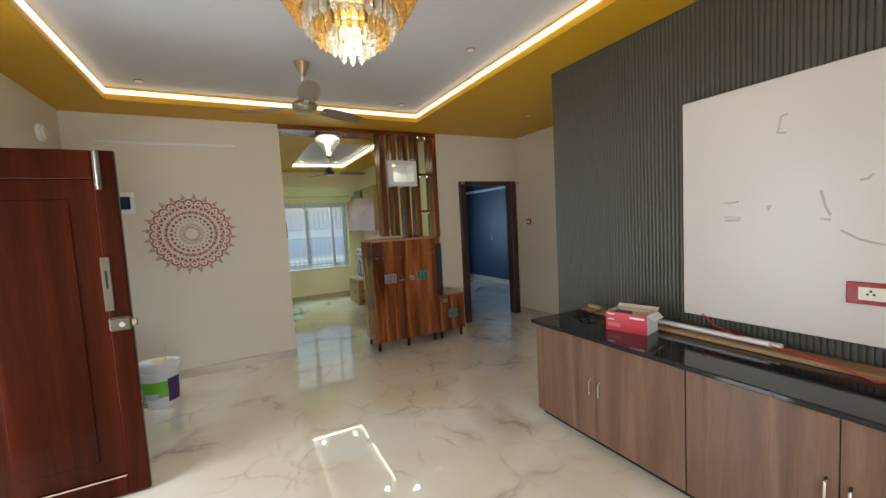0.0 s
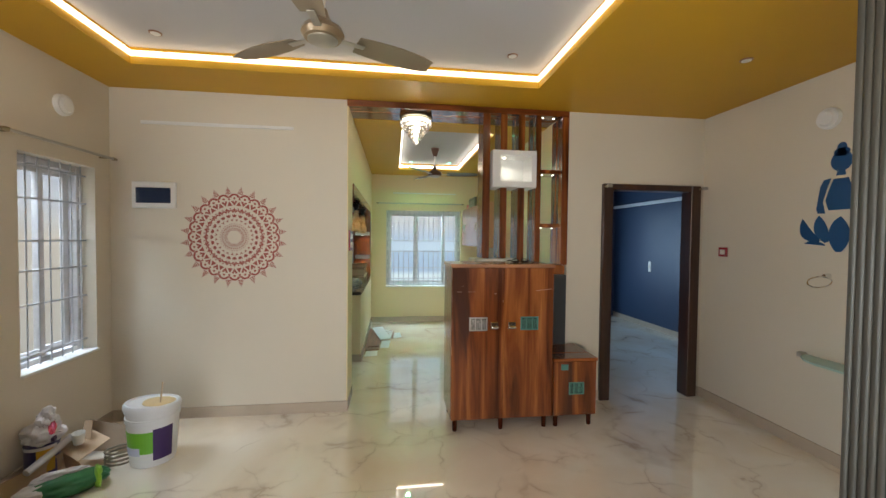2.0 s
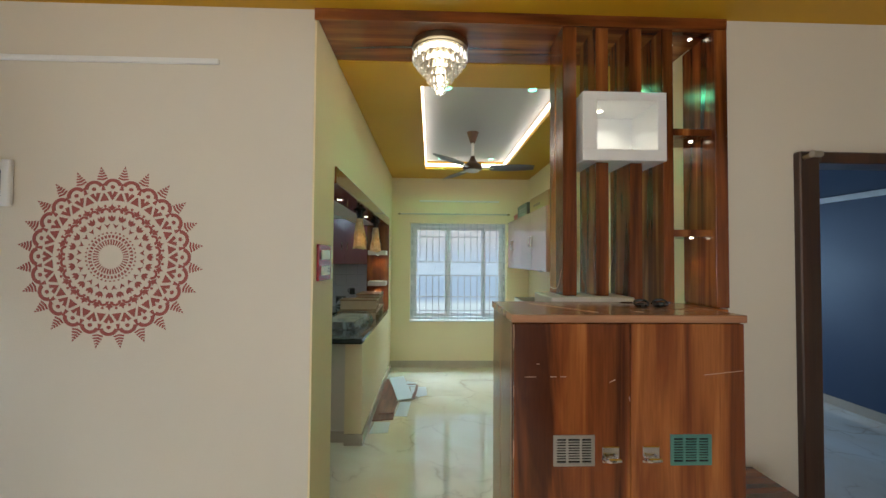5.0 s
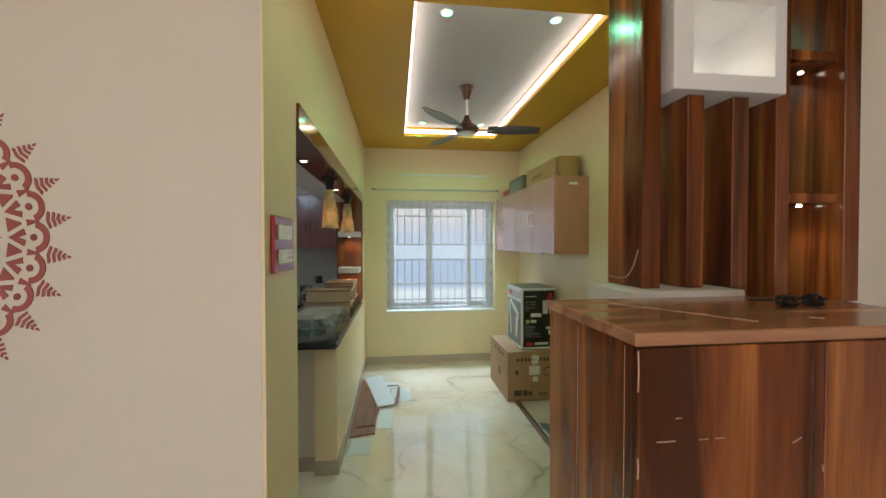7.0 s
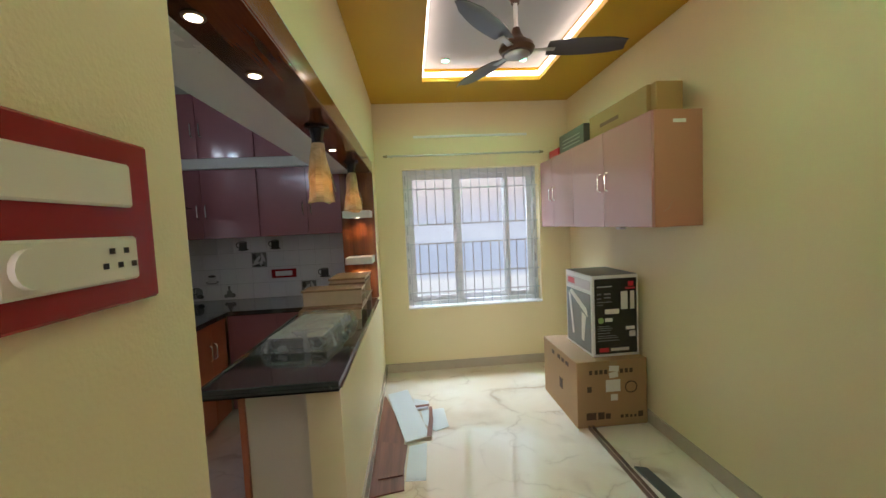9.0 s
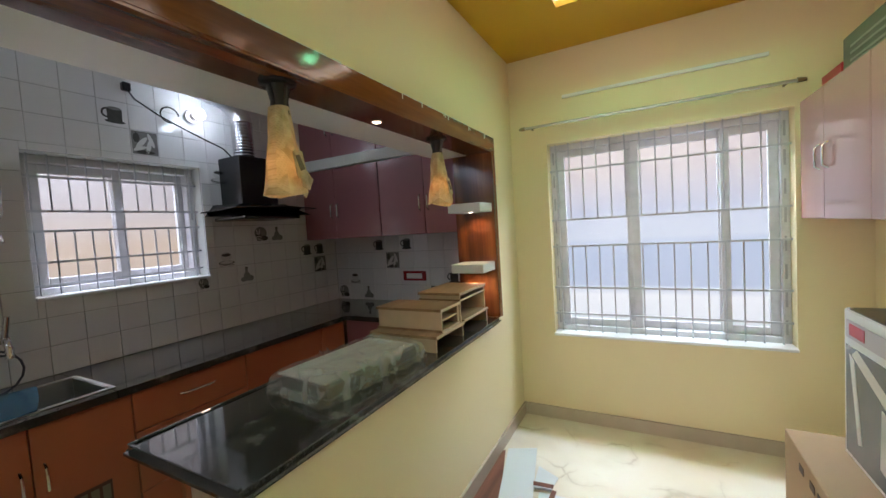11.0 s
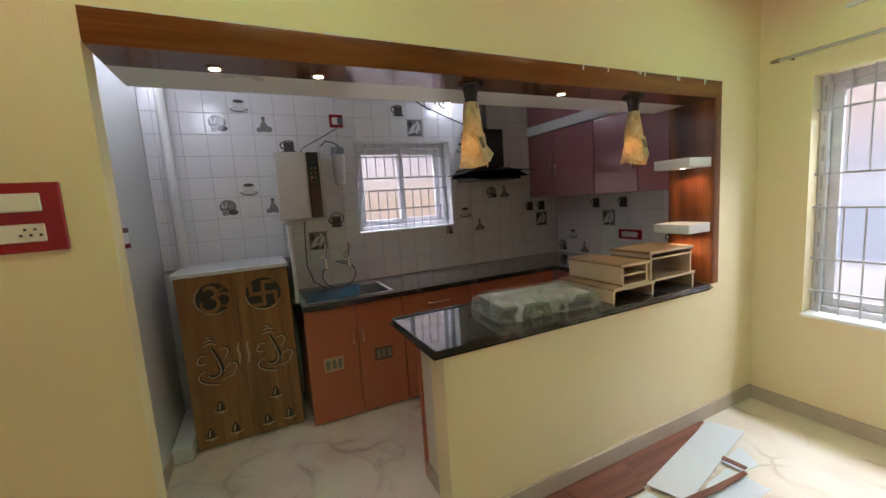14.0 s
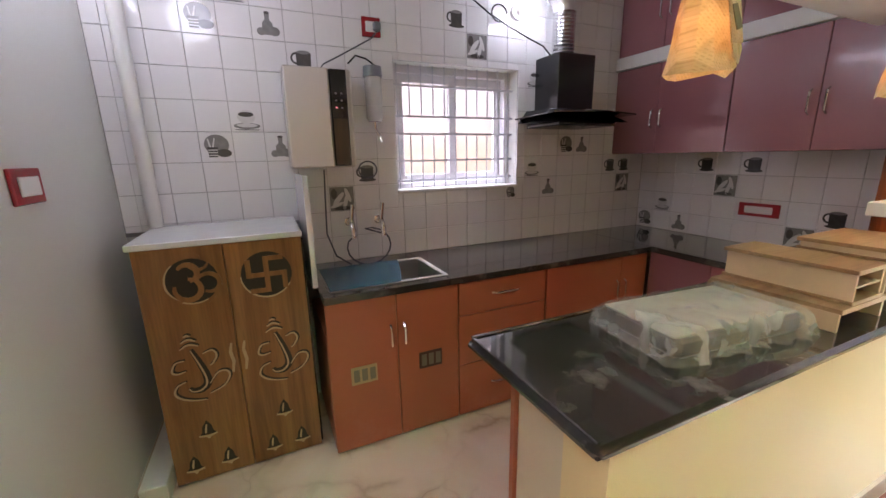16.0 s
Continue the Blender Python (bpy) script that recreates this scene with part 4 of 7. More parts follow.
part("packing", moved(boxes((-0.05, 0.06, 0.01, 0.11, 0.004, 0.112), r=0.004), m), surface("grey_foam", (0.14, 0.13, 0.12), 0.8), c, "grey packed part")
part("print", moved(boxes((-0.0715, -0.070, 0.035, 0.115, 0.028, 0.052)), m), surface("pale_red_print", (0.60, 0.16, 0.17), 0.4), c, "pale printed panel")
for z, a, e in ((0.070, 0.075, 0.115), (0.105, 0.07, 0.118)):
    part("print", moved(boxes((-0.0715, -0.070, a, e, z, z + 0.007)), m), WHITE, c, "white printed bar")
part("print", moved(boxes((-0.072, -0.070, -0.115, -0.025, 0.092, 0.104)), m), WHITE, c, "white printed bar")
t = thing("tube_light", (2.98, 1.4, 0.752), "unmounted white tube light lying on granite", "tube light")
part("batten", boxes((2.955, 2.99, 1.06, 2.10, 0.775, 0.80), r=0.004), WHITE, t)
part("tube", shape(rod, (2.94, 1.10, 0.795), (2.94, 2.06, 0.795), 0.012, 10), WHITE, t, smooth=True)
solo("wooden_batten", boxes((2.90, 3.035, -0.3, 2.06, 0.749, 0.772), r=0.003), PLY, "raw plywood strip lying on the granite top", "plank", at=(2.97, 0.9, 0.749))
REDWIRE = surface("red_wire", (0.50, 0.03, 0.02), 0.4)
solo("loose_wire", shape(pipe, [(3.0, 1.46, 0.88), (2.98, 1.38, 0.83), (2.96, 1.28, 0.808), (2.95, 1.1, 0.785), (2.93, 0.95, 0.78), (2.89, 0.82, 0.775), (2.86, 0.7, 0.757), (2.91, 0.55, 0.777), (2.95, 0.3, 0.78), (2.93, 0.0, 0.778)], 0.004, 6), REDWIRE, "loose red electric wire on the plywood strip", "wire", smooth=True, at=(2.95, 0.9, 0.75))
solo("loose_wire", shape(pipe, [(2.96, 2.0, 0.80), (2.93, 2.12, 0.80), (2.88, 2.20, 0.757), (2.80, 2.24, 0.754), (2.74, 2.18, 0.754), (2.70, 2.10, 0.754), (2.74, 2.02, 0.754)], 0.004, 6), BLACK, "loose black cable curled on granite", "wire", smooth=True, at=(2.85, 2.1, 0.75))
MATTBLACK = surface("black_wire_sleeve", (0.012, 0.012, 0.012), 0.6)
for n_w, (cx_, cy_, rr_) in enumerate(((2.80, 2.20, 0.07), (2.84, 2.25, 0.05))):
    pts = [(cx_ + rr_ * (1 + 0.35 * math.sin(2.3 * a + n_w)) * math.cos(a + n_w), cy_ + rr_ * 1.2 * math.sin(a * 1.15), 0.7525 + 0.004 * n_w + 0.010 * (1 + math.sin(a * 1.7 + n_w))) for a in (i * 0.35 for i in range(34))]
    solo("wire_tangle", shape(pipe, pts, 0.0028, 6), MATTBLACK, "tangled black wire on polished granite", "wire", "wires on the granite top", smooth=True, at=(cx_, cy_, 0.749))
solo("wooden_offcut", moved(boxes((-0.13, 0.13, -0.018, 0.018, 0, 0.02), r=0.002), pose(3.0, 2.20, 0.7732, 0, 0, 82)), PLYEDGE, "pale wooden offcut lying by the fluted panel", "offcut", at=(3.0, 2.2, 0.7732))
solo("wooden_batten", boxes((2.93, 3.035, 2.065, 2.33, 0.749, 0.7725), r=0.003), PLY, "short raw plywood strip on the granite top", "plank", at=(2.98, 2.2, 0.749))
solo("tape_roll", moved(shape(lathe, [(0.022, 0.0), (0.036, 0.0), (0.036, 0.03), (0.022, 0.03)], (0, 0, 0), 20), pose(2.955, 2.13, 0.7731, 0, 0, 0)), surface("olive_tape", (0.20, 0.19, 0.03), 0.5), "small olive green tape roll on plywood", "tape", smooth=True, at=(2.955, 2.13, 0.7731))


# ---- ceiling lamps and fans ----
def downlight(x, y, z, material, rim, label, group):
    t = thing("downlight", (x, y, z), label, "downlight", group)
    bm = bmesh.new()
    lathe(bm, [(0.030, -0.006), (0.037, -0.006), (0.038, 0.0), (0.030, 0.0)], (x, y, z), 20)
    part("rim", bm, rim, t, smooth=True)
    part("lens", shape(lathe, [(0.028, -0.009), (0.029, -0.0062)], (x, y, z), 18), material, t)


COPPER = surface("copper_rim", (0.34, 0.20, 0.13), 0.35, metal=0.7, bump=0)
for x, y, z in ((-0.07, 4.30, 2.8445), (2.30, 4.26, 2.8445), (2.29, 2.78, 2.8445), (-0.07, 2.78, 2.8445), (3.76, 3.85, 2.7295)):
    downlight(x, y, z, WHITE, COPPER, "small unlit round downlight with a copper rim", "living room downlights")
for x in (1.74, 2.37):
    for y in (5.97, 7.96):
        downlight(x, y, 2.7895, LAMPGREEN, WHITE, "small round downlight glowing green", "green dining downlights")


def fan(at, z_top, z_hub, angles, body, blade, label):
    x, y = at
    f = thing("ceiling_fan", (x, y, z_top), label, "ceiling fan")
    part("canopy", shape(lathe, [(0.022, -0.11), (0.035, -0.08), (0.062, -0.004), (0.055, 0)], (x, y, z_top), 20), body, f, smooth=True)
    part("down_rod", shape(rod, (x, y, z_hub + 0.07), (x, y, z_top - 0.09), 0.012, 12), WHITE, f, smooth=True)
    part("motor", shape(lathe, [(0.03, 0.0), (0.085, 0.012), (0.10, 0.035), (0.09, 0.06), (0.05, 0.085), (0.028, 0.12), (0.02, 0.15)], (x, y, z_hub), 28), body, f, smooth=True)
    part("bottom_cap", shape(lathe, [(0.01, -0.012), (0.05, -0.008), (0.07, 0.004), (0.07, 0.012)], (x, y, z_hub), 24), STEEL, f, smooth=True)
    bm = bmesh.new()
    n = 12
    rows = []
    for i in range(n + 1):
        s = i / n
        r = 0.17 + 0.43 * s
        w = 0.055 + 0.020 * math.sin(math.pi * min(1, s * 1.1)) - (0.02 * max(0, s - 0.85) / 0.15)
        rows.append([bm.verts.new((r, v * w, h + (-v) * 0.012 + 0.008 * (1 - v * v))) for h in (0, 0.005) for v in (-1, -0.4, 0.4, 1)])
    for a, b in zip(rows, rows[1:]):
        for i in range(3):
            bm.faces.new([a[i], a[i + 1], b[i + 1], b[i]])
            bm.faces.new([a[i + 4], a[i + 5], b[i + 5], b[i + 4]])
        bm.faces.new([a[0], a[4], b[4], b[0]])
        bm.faces.new([a[3], a[7], b[7], b[3]])
    for a in (rows[0], rows[-1]):
        bm.faces.new([a[0], a[1], a[2], a[3], a[7], a[6], a[5], a[4]])
    me = mesh_of("blade", bm, blade, (0, 0, 0), True)
    am = mesh_of("blade_arm", boxes((0.085, 0.21, -0.018, 0.018, -0.006, 0.0), r=0.003), STEEL)
    for a in angles:
        o = new("blade", me)
        o.parent, o.matrix_basis = f, pose(0, 0, z_hub + 0.03 - z_top, 0, 0, a)
        k = new("blade_arm", am)
        k.parent = o


FANBRONZE = surface("bronze_fan_enamel", (0.30, 0.22, 0.13), 0.3, metal=0.4, var=0.06, bump=0.01)
FANGREY = surface("bronze_fan_blade", (0.25, 0.195, 0.125), 0.35, metal=0.3, var=0.08, bump=0.01)
FANBROWN = surface("brown_fan_enamel", (0.09, 0.045, 0.028), 0.3, metal=0.3, var=0.06, bump=0.01)
FANDARK = surface("slate_fan_blade", (0.085, 0.08, 0.085), 0.3, metal=0.3, var=0.08, bump=0.01)
fan((1.126, 3.465), 2.845, 2.462, (27, 147, 266), FANBRONZE, FANGREY, "bronze three-blade ceiling fan at rest under the tray")
fan((2.035, 6.97), 2.79, 2.40, (-6, 114, 232), FANBROWN, FANDARK, "dark brown three-blade ceiling fan in the dining tray")


def crystal_mesh(name, length, r, material):
    bm = bmesh.new()
    lathe(bm, [(r * 0.2, -length), (r, -length * 0.82), (r * 0.85, -length * 0.3), (r * 0.3, 0)], (0, 0, 0), 6)
    return mesh_of(name, bm, material)


def chandelier(at, top, tiers, drum, core, label, shade_mat, core_mat):
    x, y = at
    c = thing("chandelier", (x, y, top), label, "chandelier")
    part("canopy", shape(lathe, [(drum, -0.03), (drum * 1.02, -0.005), (drum, 0)], (x, y, top), 28), BRASS, c, smooth=True)
    part("lamp_core", shape(lathe, [(core * 0.12, -tiers[-1][2] * 1.02), (core * 0.22, -tiers[-1][2] * 0.9), (core * 0.34, -tiers[-1][2] * 0.62), (core * 0.75, -tiers[-1][2] * 0.42), (core, -0.05), (core * 0.6, -0.032)], (x, y, top), 16), core_mat, c, "glowing lamp core", smooth=True)
    for n, r, drop, length, size, mt in tiers:
        ring = shape(lathe, [(r - 0.004, -drop), (r + 0.004, -drop), (r + 0.004, -drop + 0.006), (r - 0.004, -drop + 0.006)], (x, y, top), 28)
        g = part("tier_ring", ring, BRASS, c)
        me = crystal_mesh("crystal", length, size, mt)
        for i in range(n):
            a = 2 * math.pi * (i + 0.5 * (n % 3)) / n
            o = new("crystal", me)
            o.parent, o.matrix_basis = g, pose(r * math.cos(a), r * math.sin(a), -drop, 0, 0, math.degrees(a))
    return c


CORE = glow("chandelier_core", (1.0, 0.72, 0.30), 8.0)
COREW = glow("lintel_lamp_core", (1.0, 0.88, 0.66), 20.0)
chandelier((1.147, 2.09), 2.845, [(34, 0.33, 0.05, 0.16, 0.021, GOLDCRYSTAL), (34, 0.30, 0.13, 0.13, 0.019, GOLDCRYSTAL), (30, 0.26, 0.20, 0.12, 0.019, GOLDCRYSTAL), (26, 0.215, 0.26, 0.12, 0.018, CRYSTAL), (20, 0.165, 0.32, 0.11, 0.017, GOLDCRYSTAL), (14, 0.11, 0.365, 0.10, 0.017, CRYSTAL), (7, 0.055, 0.41, 0.10, 0.016, CRYSTAL)], 0.34, 0.22, "large golden crystal chandelier glowing under the ceiling", BRASS, CORE)
small = chandelier((1.669, 5.24), 2.69, [(26, 0.14, 0.045, 0.06, 0.011, CRYSTAL), (24, 0.118, 0.08, 0.055, 0.011, CRYSTAL), (20, 0.092, 0.115, 0.05, 0.010, CRYSTAL), (15, 0.068, 0.15, 0.05, 0.010, CRYSTAL), (10, 0.045, 0.18, 0.05, 0.009, CRYSTAL), (5, 0.022, 0.215, 0.05, 0.009, CRYSTAL)], 0.15, 0.075, "small tiered crystal chandelier under the wooden lintel", BRASS, COREW)
part("bowl", shape(lathe, [(0.07, -0.085), (0.10, -0.072), (0.118, -0.052), (0.122, -0.032)], (1.669, 5.24, 2.69), 30), glow("frosted_bowl", (1.0, 0.92, 0.76), 6.0), small, "bright frosted bowl", smooth=True)


# ---- wooden screen and shoe cabinet ----
setting("trim_lintel", boxes((1.062, 3.084, 5.016, 5.42, 2.69, 2.714), (1.062, 3.084, 5.004, 5.016, 2.675, 2.729)), WALNUTX, "polished walnut cladding under the passage beam", "trim")
sc = thing("wooden_screen", (2.68, 5.12, 0.0), "walnut slat screen with lit shelves on the partition", "screen")
for x0, x1, z0 in ((2.27, 2.338, 1.356), (2.770, 2.823, 1.301)):
    part("post", boxes((x0, x1, 5.022, 5.232, z0, 2.689), r=0.003), WALNUT, sc)
part("base_panel", boxes((2.589, 3.040, 4.955, 5.24, 0.0, 1.300), r=0.003), WALNUT, sc)
for x0, x1, foot in ((2.434, 2.497, 1.356), (2.602, 2.665, 1.301)):
    for z0, z1 in ((foot, 2.009), (2.346, 2.689)):
        part("post", boxes((x0, x1, 5.022, 5.232, z0, z1), r=0.003), WALNUT, sc)
part("side_panel", boxes((3.02, 3.0845, 5.004, 5.25, 1.301, 2.675), r=0.003), WALNUT, sc)
for z in (2.150, 1.648):
    sh = part("shelf", boxes((2.824, 3.019, 5.024, 5.232, z, z + 0.035), r=0.003), WALNUT, sc)
for z in (2.1495, 1.6475, 2.6895):
    for x in (2.87, 2.975):
        part("spot_lens", shape(lathe, [(0.009, -0.003), (0.009, 0.0)], (x, 5.12, z), 12), LAMP, sc, "lit spot lens")
    spot("shelf_spot", (2.92, 5.12, z - 0.02), 0.9, (1.0, 0.78, 0.5), 120)
nb = thing("display_niche", (2.555, 5.1, 2.015), "open white display box fixed in the slat screen", "display box")
for nm, b in (("top", (2.354, 2.766, 4.985, 5.245, 2.303, 2.345)), ("bottom", (2.354, 2.766, 4.985, 5.245, 2.010, 2.065)), ("side", (2.354, 2.425, 4.985, 5.245, 2.065, 2.303)), ("side", (2.722, 2.766, 4.985, 5.245, 2.065, 2.303))):
    part(nm, boxes(b, r=0.002), WHITE, nb)
part("back", boxes((2.425, 2.722, 5.23, 5.243, 2.065, 2.303)), WHITE, nb)
part("spot_lens", shape(lathe, [(0.014, -0.004), (0.014, 0.0)], (2.50, 5.13, 2.3025), 14), LAMP, nb, "lit spot lens")
spot("niche_spot", (2.55, 5.12, 2.29), 1.8, (1.0, 0.9, 0.7), 140)


def vent(bm, x0, x1, y, z0, z1, rows, cols):
    """A pressed ventilation grille, seen from the south."""
    f = 0.012
    for b in ((x0, x1, z0, z0 + f), (x0, x1, z1 - f, z1), (x0, x0 + f, z0 + f, z1 - f), (x1 - f, x1, z0 + f, z1 - f)):
        box(bm, b[0], b[1], y - 0.004, y, b[2], b[3])
    for i in range(1, cols):
        x = x0 + (x1 - x0) * i / cols
        box(bm, x - 0.004, x + 0.004, y - 0.004, y, z0 + f, z1 - f)
    for i in range(1, rows):
        z = z0 + f + (z1 - z0 - 2 * f) * i / rows
        box(bm, x0 + f, x1 - f, y - 0.003, y, z - 0.0025, z + 0.0025)


TEAL = surface("teal_film_on_metal", (0.10, 0.24, 0.20), 0.3, metal=0.3, var=0.08)
SCRATCH = surface("chipped_pale_wood", (0.48, 0.29, 0.19), 0.7)
u = thing("shoe_cabinet", (2.335, 4.72, 0), "tall walnut shoe cabinet with two doors and vents", "cabinet")
part("body", boxes((1.92, 2.75, 4.532, 4.946, 0.10, 1.308), r=0.002), WALNUT, u)
part("top", boxes((1.912, 2.757, 4.506, 4.948, 1.309, 1.336), r=0.003), DUSTY_GLARE_WALNUT, u, "dusty orange-brown top, glare in its colour")
for x0, x1, hx, vx, vm in ((1.922, 2.334, 2.262, (2.06, 2.205), STEEL), (2.337, 2.748, 2.405, (2.475, 2.622), TEAL)):
    dr = part("door", boxes((x0, x1, 4.512, 4.531, 0.104, 1.305), r=0.002), WALNUT, u)
    part("vent", shape(vent, *vx, 4.512, 0.812, 0.918, 9, 3), vm, dr, "metal ventilation grille")
    part("vent_hole", boxes((vx[0] + 0.01, vx[1] - 0.01, 4.5105, 4.5118, 0.822, 0.908)), BLACK, dr)
    k = part("pull", boxes((hx - 0.03, hx + 0.03, 4.506, 4.512, 0.822, 0.878), r=0.002), CHROME, dr, "chrome cup pull handle")
    part("grip", shape(handle, (hx - 0.028, 4.508, 0.84), (hx + 0.028, 4.508, 0.84), (0, -1, 0), 0.008, 0.02), CHROME, k, smooth=True)
for x0, z0, x1, z1 in ((1.96, 1.12, 2.0, 1.12), (2.05, 1.12, 2.07, 1.12), (2.085, 1.12, 2.105, 1.12), (2.00, 1.165, 2.012, 1.165), (2.26, 1.10, 2.28, 1.11), (2.60, 1.125, 2.74, 1.14), (2.33, 1.05, 2.332, 1.035)):
    part("scratch", shape(pipe, [(x0, 4.5115, z0), ((x0 + x1) / 2, 4.511, (z0 + z1) / 2), (x1, 4.5115, z1)], 0.0013, 5), SCRATCH, u)
DUST = surface("pale_plaster_dust", (0.62, 0.50, 0.38), 0.8, var=0.2, scale=30)
for x0, y0, x1, y1, w in ((2.15, 4.715, 2.205, 4.668, 0.020), (2.225, 4.615, 2.25, 4.58, 0.012), (2.40, 4.60, 2.43, 4.59, 0.006)):
    bm = bmesh.new()
    slab(bm, [(x0, y0, 1.3362), (x0 + (x1 - x0) * 0.3, y0 - w * 0.5, 1.3362), (x0 + (x1 - x0) * 0.7, y1 - w * 0.35, 1.3362), (x1, y1, 1.3362), (x0 + (x1 - x0) * 0.6, y1 + w * 0.5, 1.3362), (x0 + (x1 - x0) * 0.25, y0 + w * 0.4, 1.3362)], (0, 0, 0.0008))
    part("dust_streak", bm, DUST, u, "pale plaster dust")
for y, z0, z1 in ((4.762, 0.55, 1.295), (4.556, 0.40, 1.30)):
    part("worn_seam", shape(pipe, [(1.9195, y, z0), (1.9192, y + 0.001, (z0 + z1) / 2), (1.9195, y - 0.001, z1)], 0.0007, 5), SCRATCH, u, "pale worn seam")
part("worn_seam", shape(pipe, [(2.06, 4.86, 1.3362), (2.124, 4.765, 1.3362), (2.187, 4.667, 1.3362), (2.232, 4.575, 1.3362)], 0.0015, 5), SCRATCH, u, "pale scratch across the top")
part("peeled_veneer", shape(pipe, [(2.2695, 5.225, 1.383), (2.2695, 5.161, 1.380), (2.2695, 5.11, 1.386), (2.2695, 5.085, 1.405), (2.2695, 5.062, 1.436), (2.2695, 5.04, 1.485)], 0.0022, 5), SCRATCH, sc, "pale peeled veneer line")
for z0, z1 in ((0.62, 0.70), (0.84, 0.90), (1.05, 1.09), (1.22, 1.30)):
    part("worn_edge", shape(pipe, [(1.9205, 4.5118, z0), (1.9215, 4.5114, (z0 + z1) / 2), (1.9205, 4.5118, z1)], 0.0016, 5), SCRATCH, u, "pale chipped edge")
for x in (1.96, 2.335, 2.70):
    for y in (4.56, 4.90):
        part("leg", shape(lathe, [(0.014, 0.0), (0.018, 0.004), (0.02, 0.10)], (x, y, 0), 12), RED_TEAK, u, smooth=True)
u = thing("bench_cabinet", (2.945, 4.72, 0), "low walnut cabinet joined beside the shoe cabinet", "cabinet")
part("body", boxes((2.758, 3.128, 4.528, 4.945, 0.10, 0.545), r=0.002), WALNUT, u)
part("top", boxes((2.758, 3.135, 4.504, 4.948, 0.546, 0.572), r=0.003), WALNUTX, u)
dr = part("door", boxes((2.76, 3.126, 4.510, 4.527, 0.104, 0.542), r=0.002), WALNUT, u)
part("vent", shape(vent, 2.89, 3.02, 4.510, 0.275, 0.375, 9, 3), TEAL, dr, "teal filmed ventilation grille")
part("vent_hole", boxes((2.90, 3.01, 4.5085, 4.5098, 0.285, 0.365)), BLACK, dr)
part("pull", boxes((2.82, 2.88, 4.500, 4.510, 0.478, 0.525), r=0.002), TEAL, dr, "teal filmed cup pull")
for x in (2.80, 3.09):
    for y in (4.56, 4.90):
        part("leg", shape(lathe, [(0.014, 0.0), (0.018, 0.004), (0.02, 0.10)], (x, y, 0), 12), RED_TEAK, u, smooth=True)
solo("stone_offcut", boxes((2.762, 3.04, 4.915, 4.947, 0.573, 1.215), r=0.002), surface("dark_grey_stone", (0.045, 0.05, 0.055), 0.3, var=0.15, scale=20), "dark grey stone slab standing on the low cabinet", "stone slab", at=(2.9, 4.93, 0.573))
bm = bmesh.new()
for i, (x, z) in enumerate(((2.50, 0.0), (2.58, 0.0))):
    pipe(bm, [(x + 0.03 * math.cos(a), 4.74 + 0.006 * math.sin(3 * a), 1.352 + 0.014 * math.sin(a) + i * 0.002) for a in (j * math.pi / 6 for j in range(13))], 0.005, 6)
    pipe(bm, [(x + 0.012 * math.cos(a), 4.74 + 0.02 * math.sin(a), 1.346) for a in (j * math.pi / 6 for j in range(13))], 0.008, 6)
pipe(bm, [(2.46, 4.74, 1.355), (2.44, 4.79, 1.35), (2.50, 4.84, 1.342)], 0.004, 6)
pipe(bm, [(2.62, 4.74, 1.355), (2.645, 4.79, 1.35), (2.60, 4.84, 1.342)], 0.004, 6)
solo("safety_glasses", bm, BLACK, "folded black glasses lying on the shoe cabinet", "glasses", smooth=True, at=(2.54, 4.76, 1.336))

# washbasin corner on the east wall
s = thing("switch_plate", (4.49, 4.76, 1.40), "dark red framed switch on the cream wall", "switch")
part("plate", boxes((4.478, 4.489, 4.715, 4.81, 1.395, 1.48), r=0.003), REDPLATE, s)
part("rocker", boxes((4.472, 4.479, 4.735, 4.79, 1.415, 1.46), r=0.003), SWITCH, s)
BLUE = surface("deep_blue_stencil_paint", (0.010, 0.070, 0.20), 0.5, var=0.15, scale=8)


def flat(bm, pts):
    slab(bm, [(4.4885, 3.83 + u, 1.47 + v) for u, v in pts], (-0.002, 0, 0))


def oval(cu, cv, a, b, k=20, turn=0):
    t = radians(turn)
    return [(cu + a * math.cos(w) * math.cos(t) - b * math.sin(w) * math.sin(t), cv + a * math.cos(w) * math.sin(t) + b * math.sin(w) * math.cos(t)) for w in (2 * math.pi * i / k for i in range(k))]


def petal(u0, v0, u1, v1, w, bend=0.0, k=9):
    """A pointed leaf shape from root to tip."""
    a, b = Vector((u0, v0)), Vector((u1, v1))
    d = b - a
    n = Vector((-d.y, d.x)).normalized()
    s = [i / k for i in range(k + 1)]
    mid = [a + d * q + n * bend * math.sin(math.pi * q) for q in s]
    half = [w * math.sin(math.pi * min(1, q * 0.92 + 0.06)) ** 0.8 for q in s]
    return [tuple(m + n * h) for m, h in zip(mid, half)] + [tuple(m - n * h) for m, h in reversed(list(zip(mid, half)))][1:]


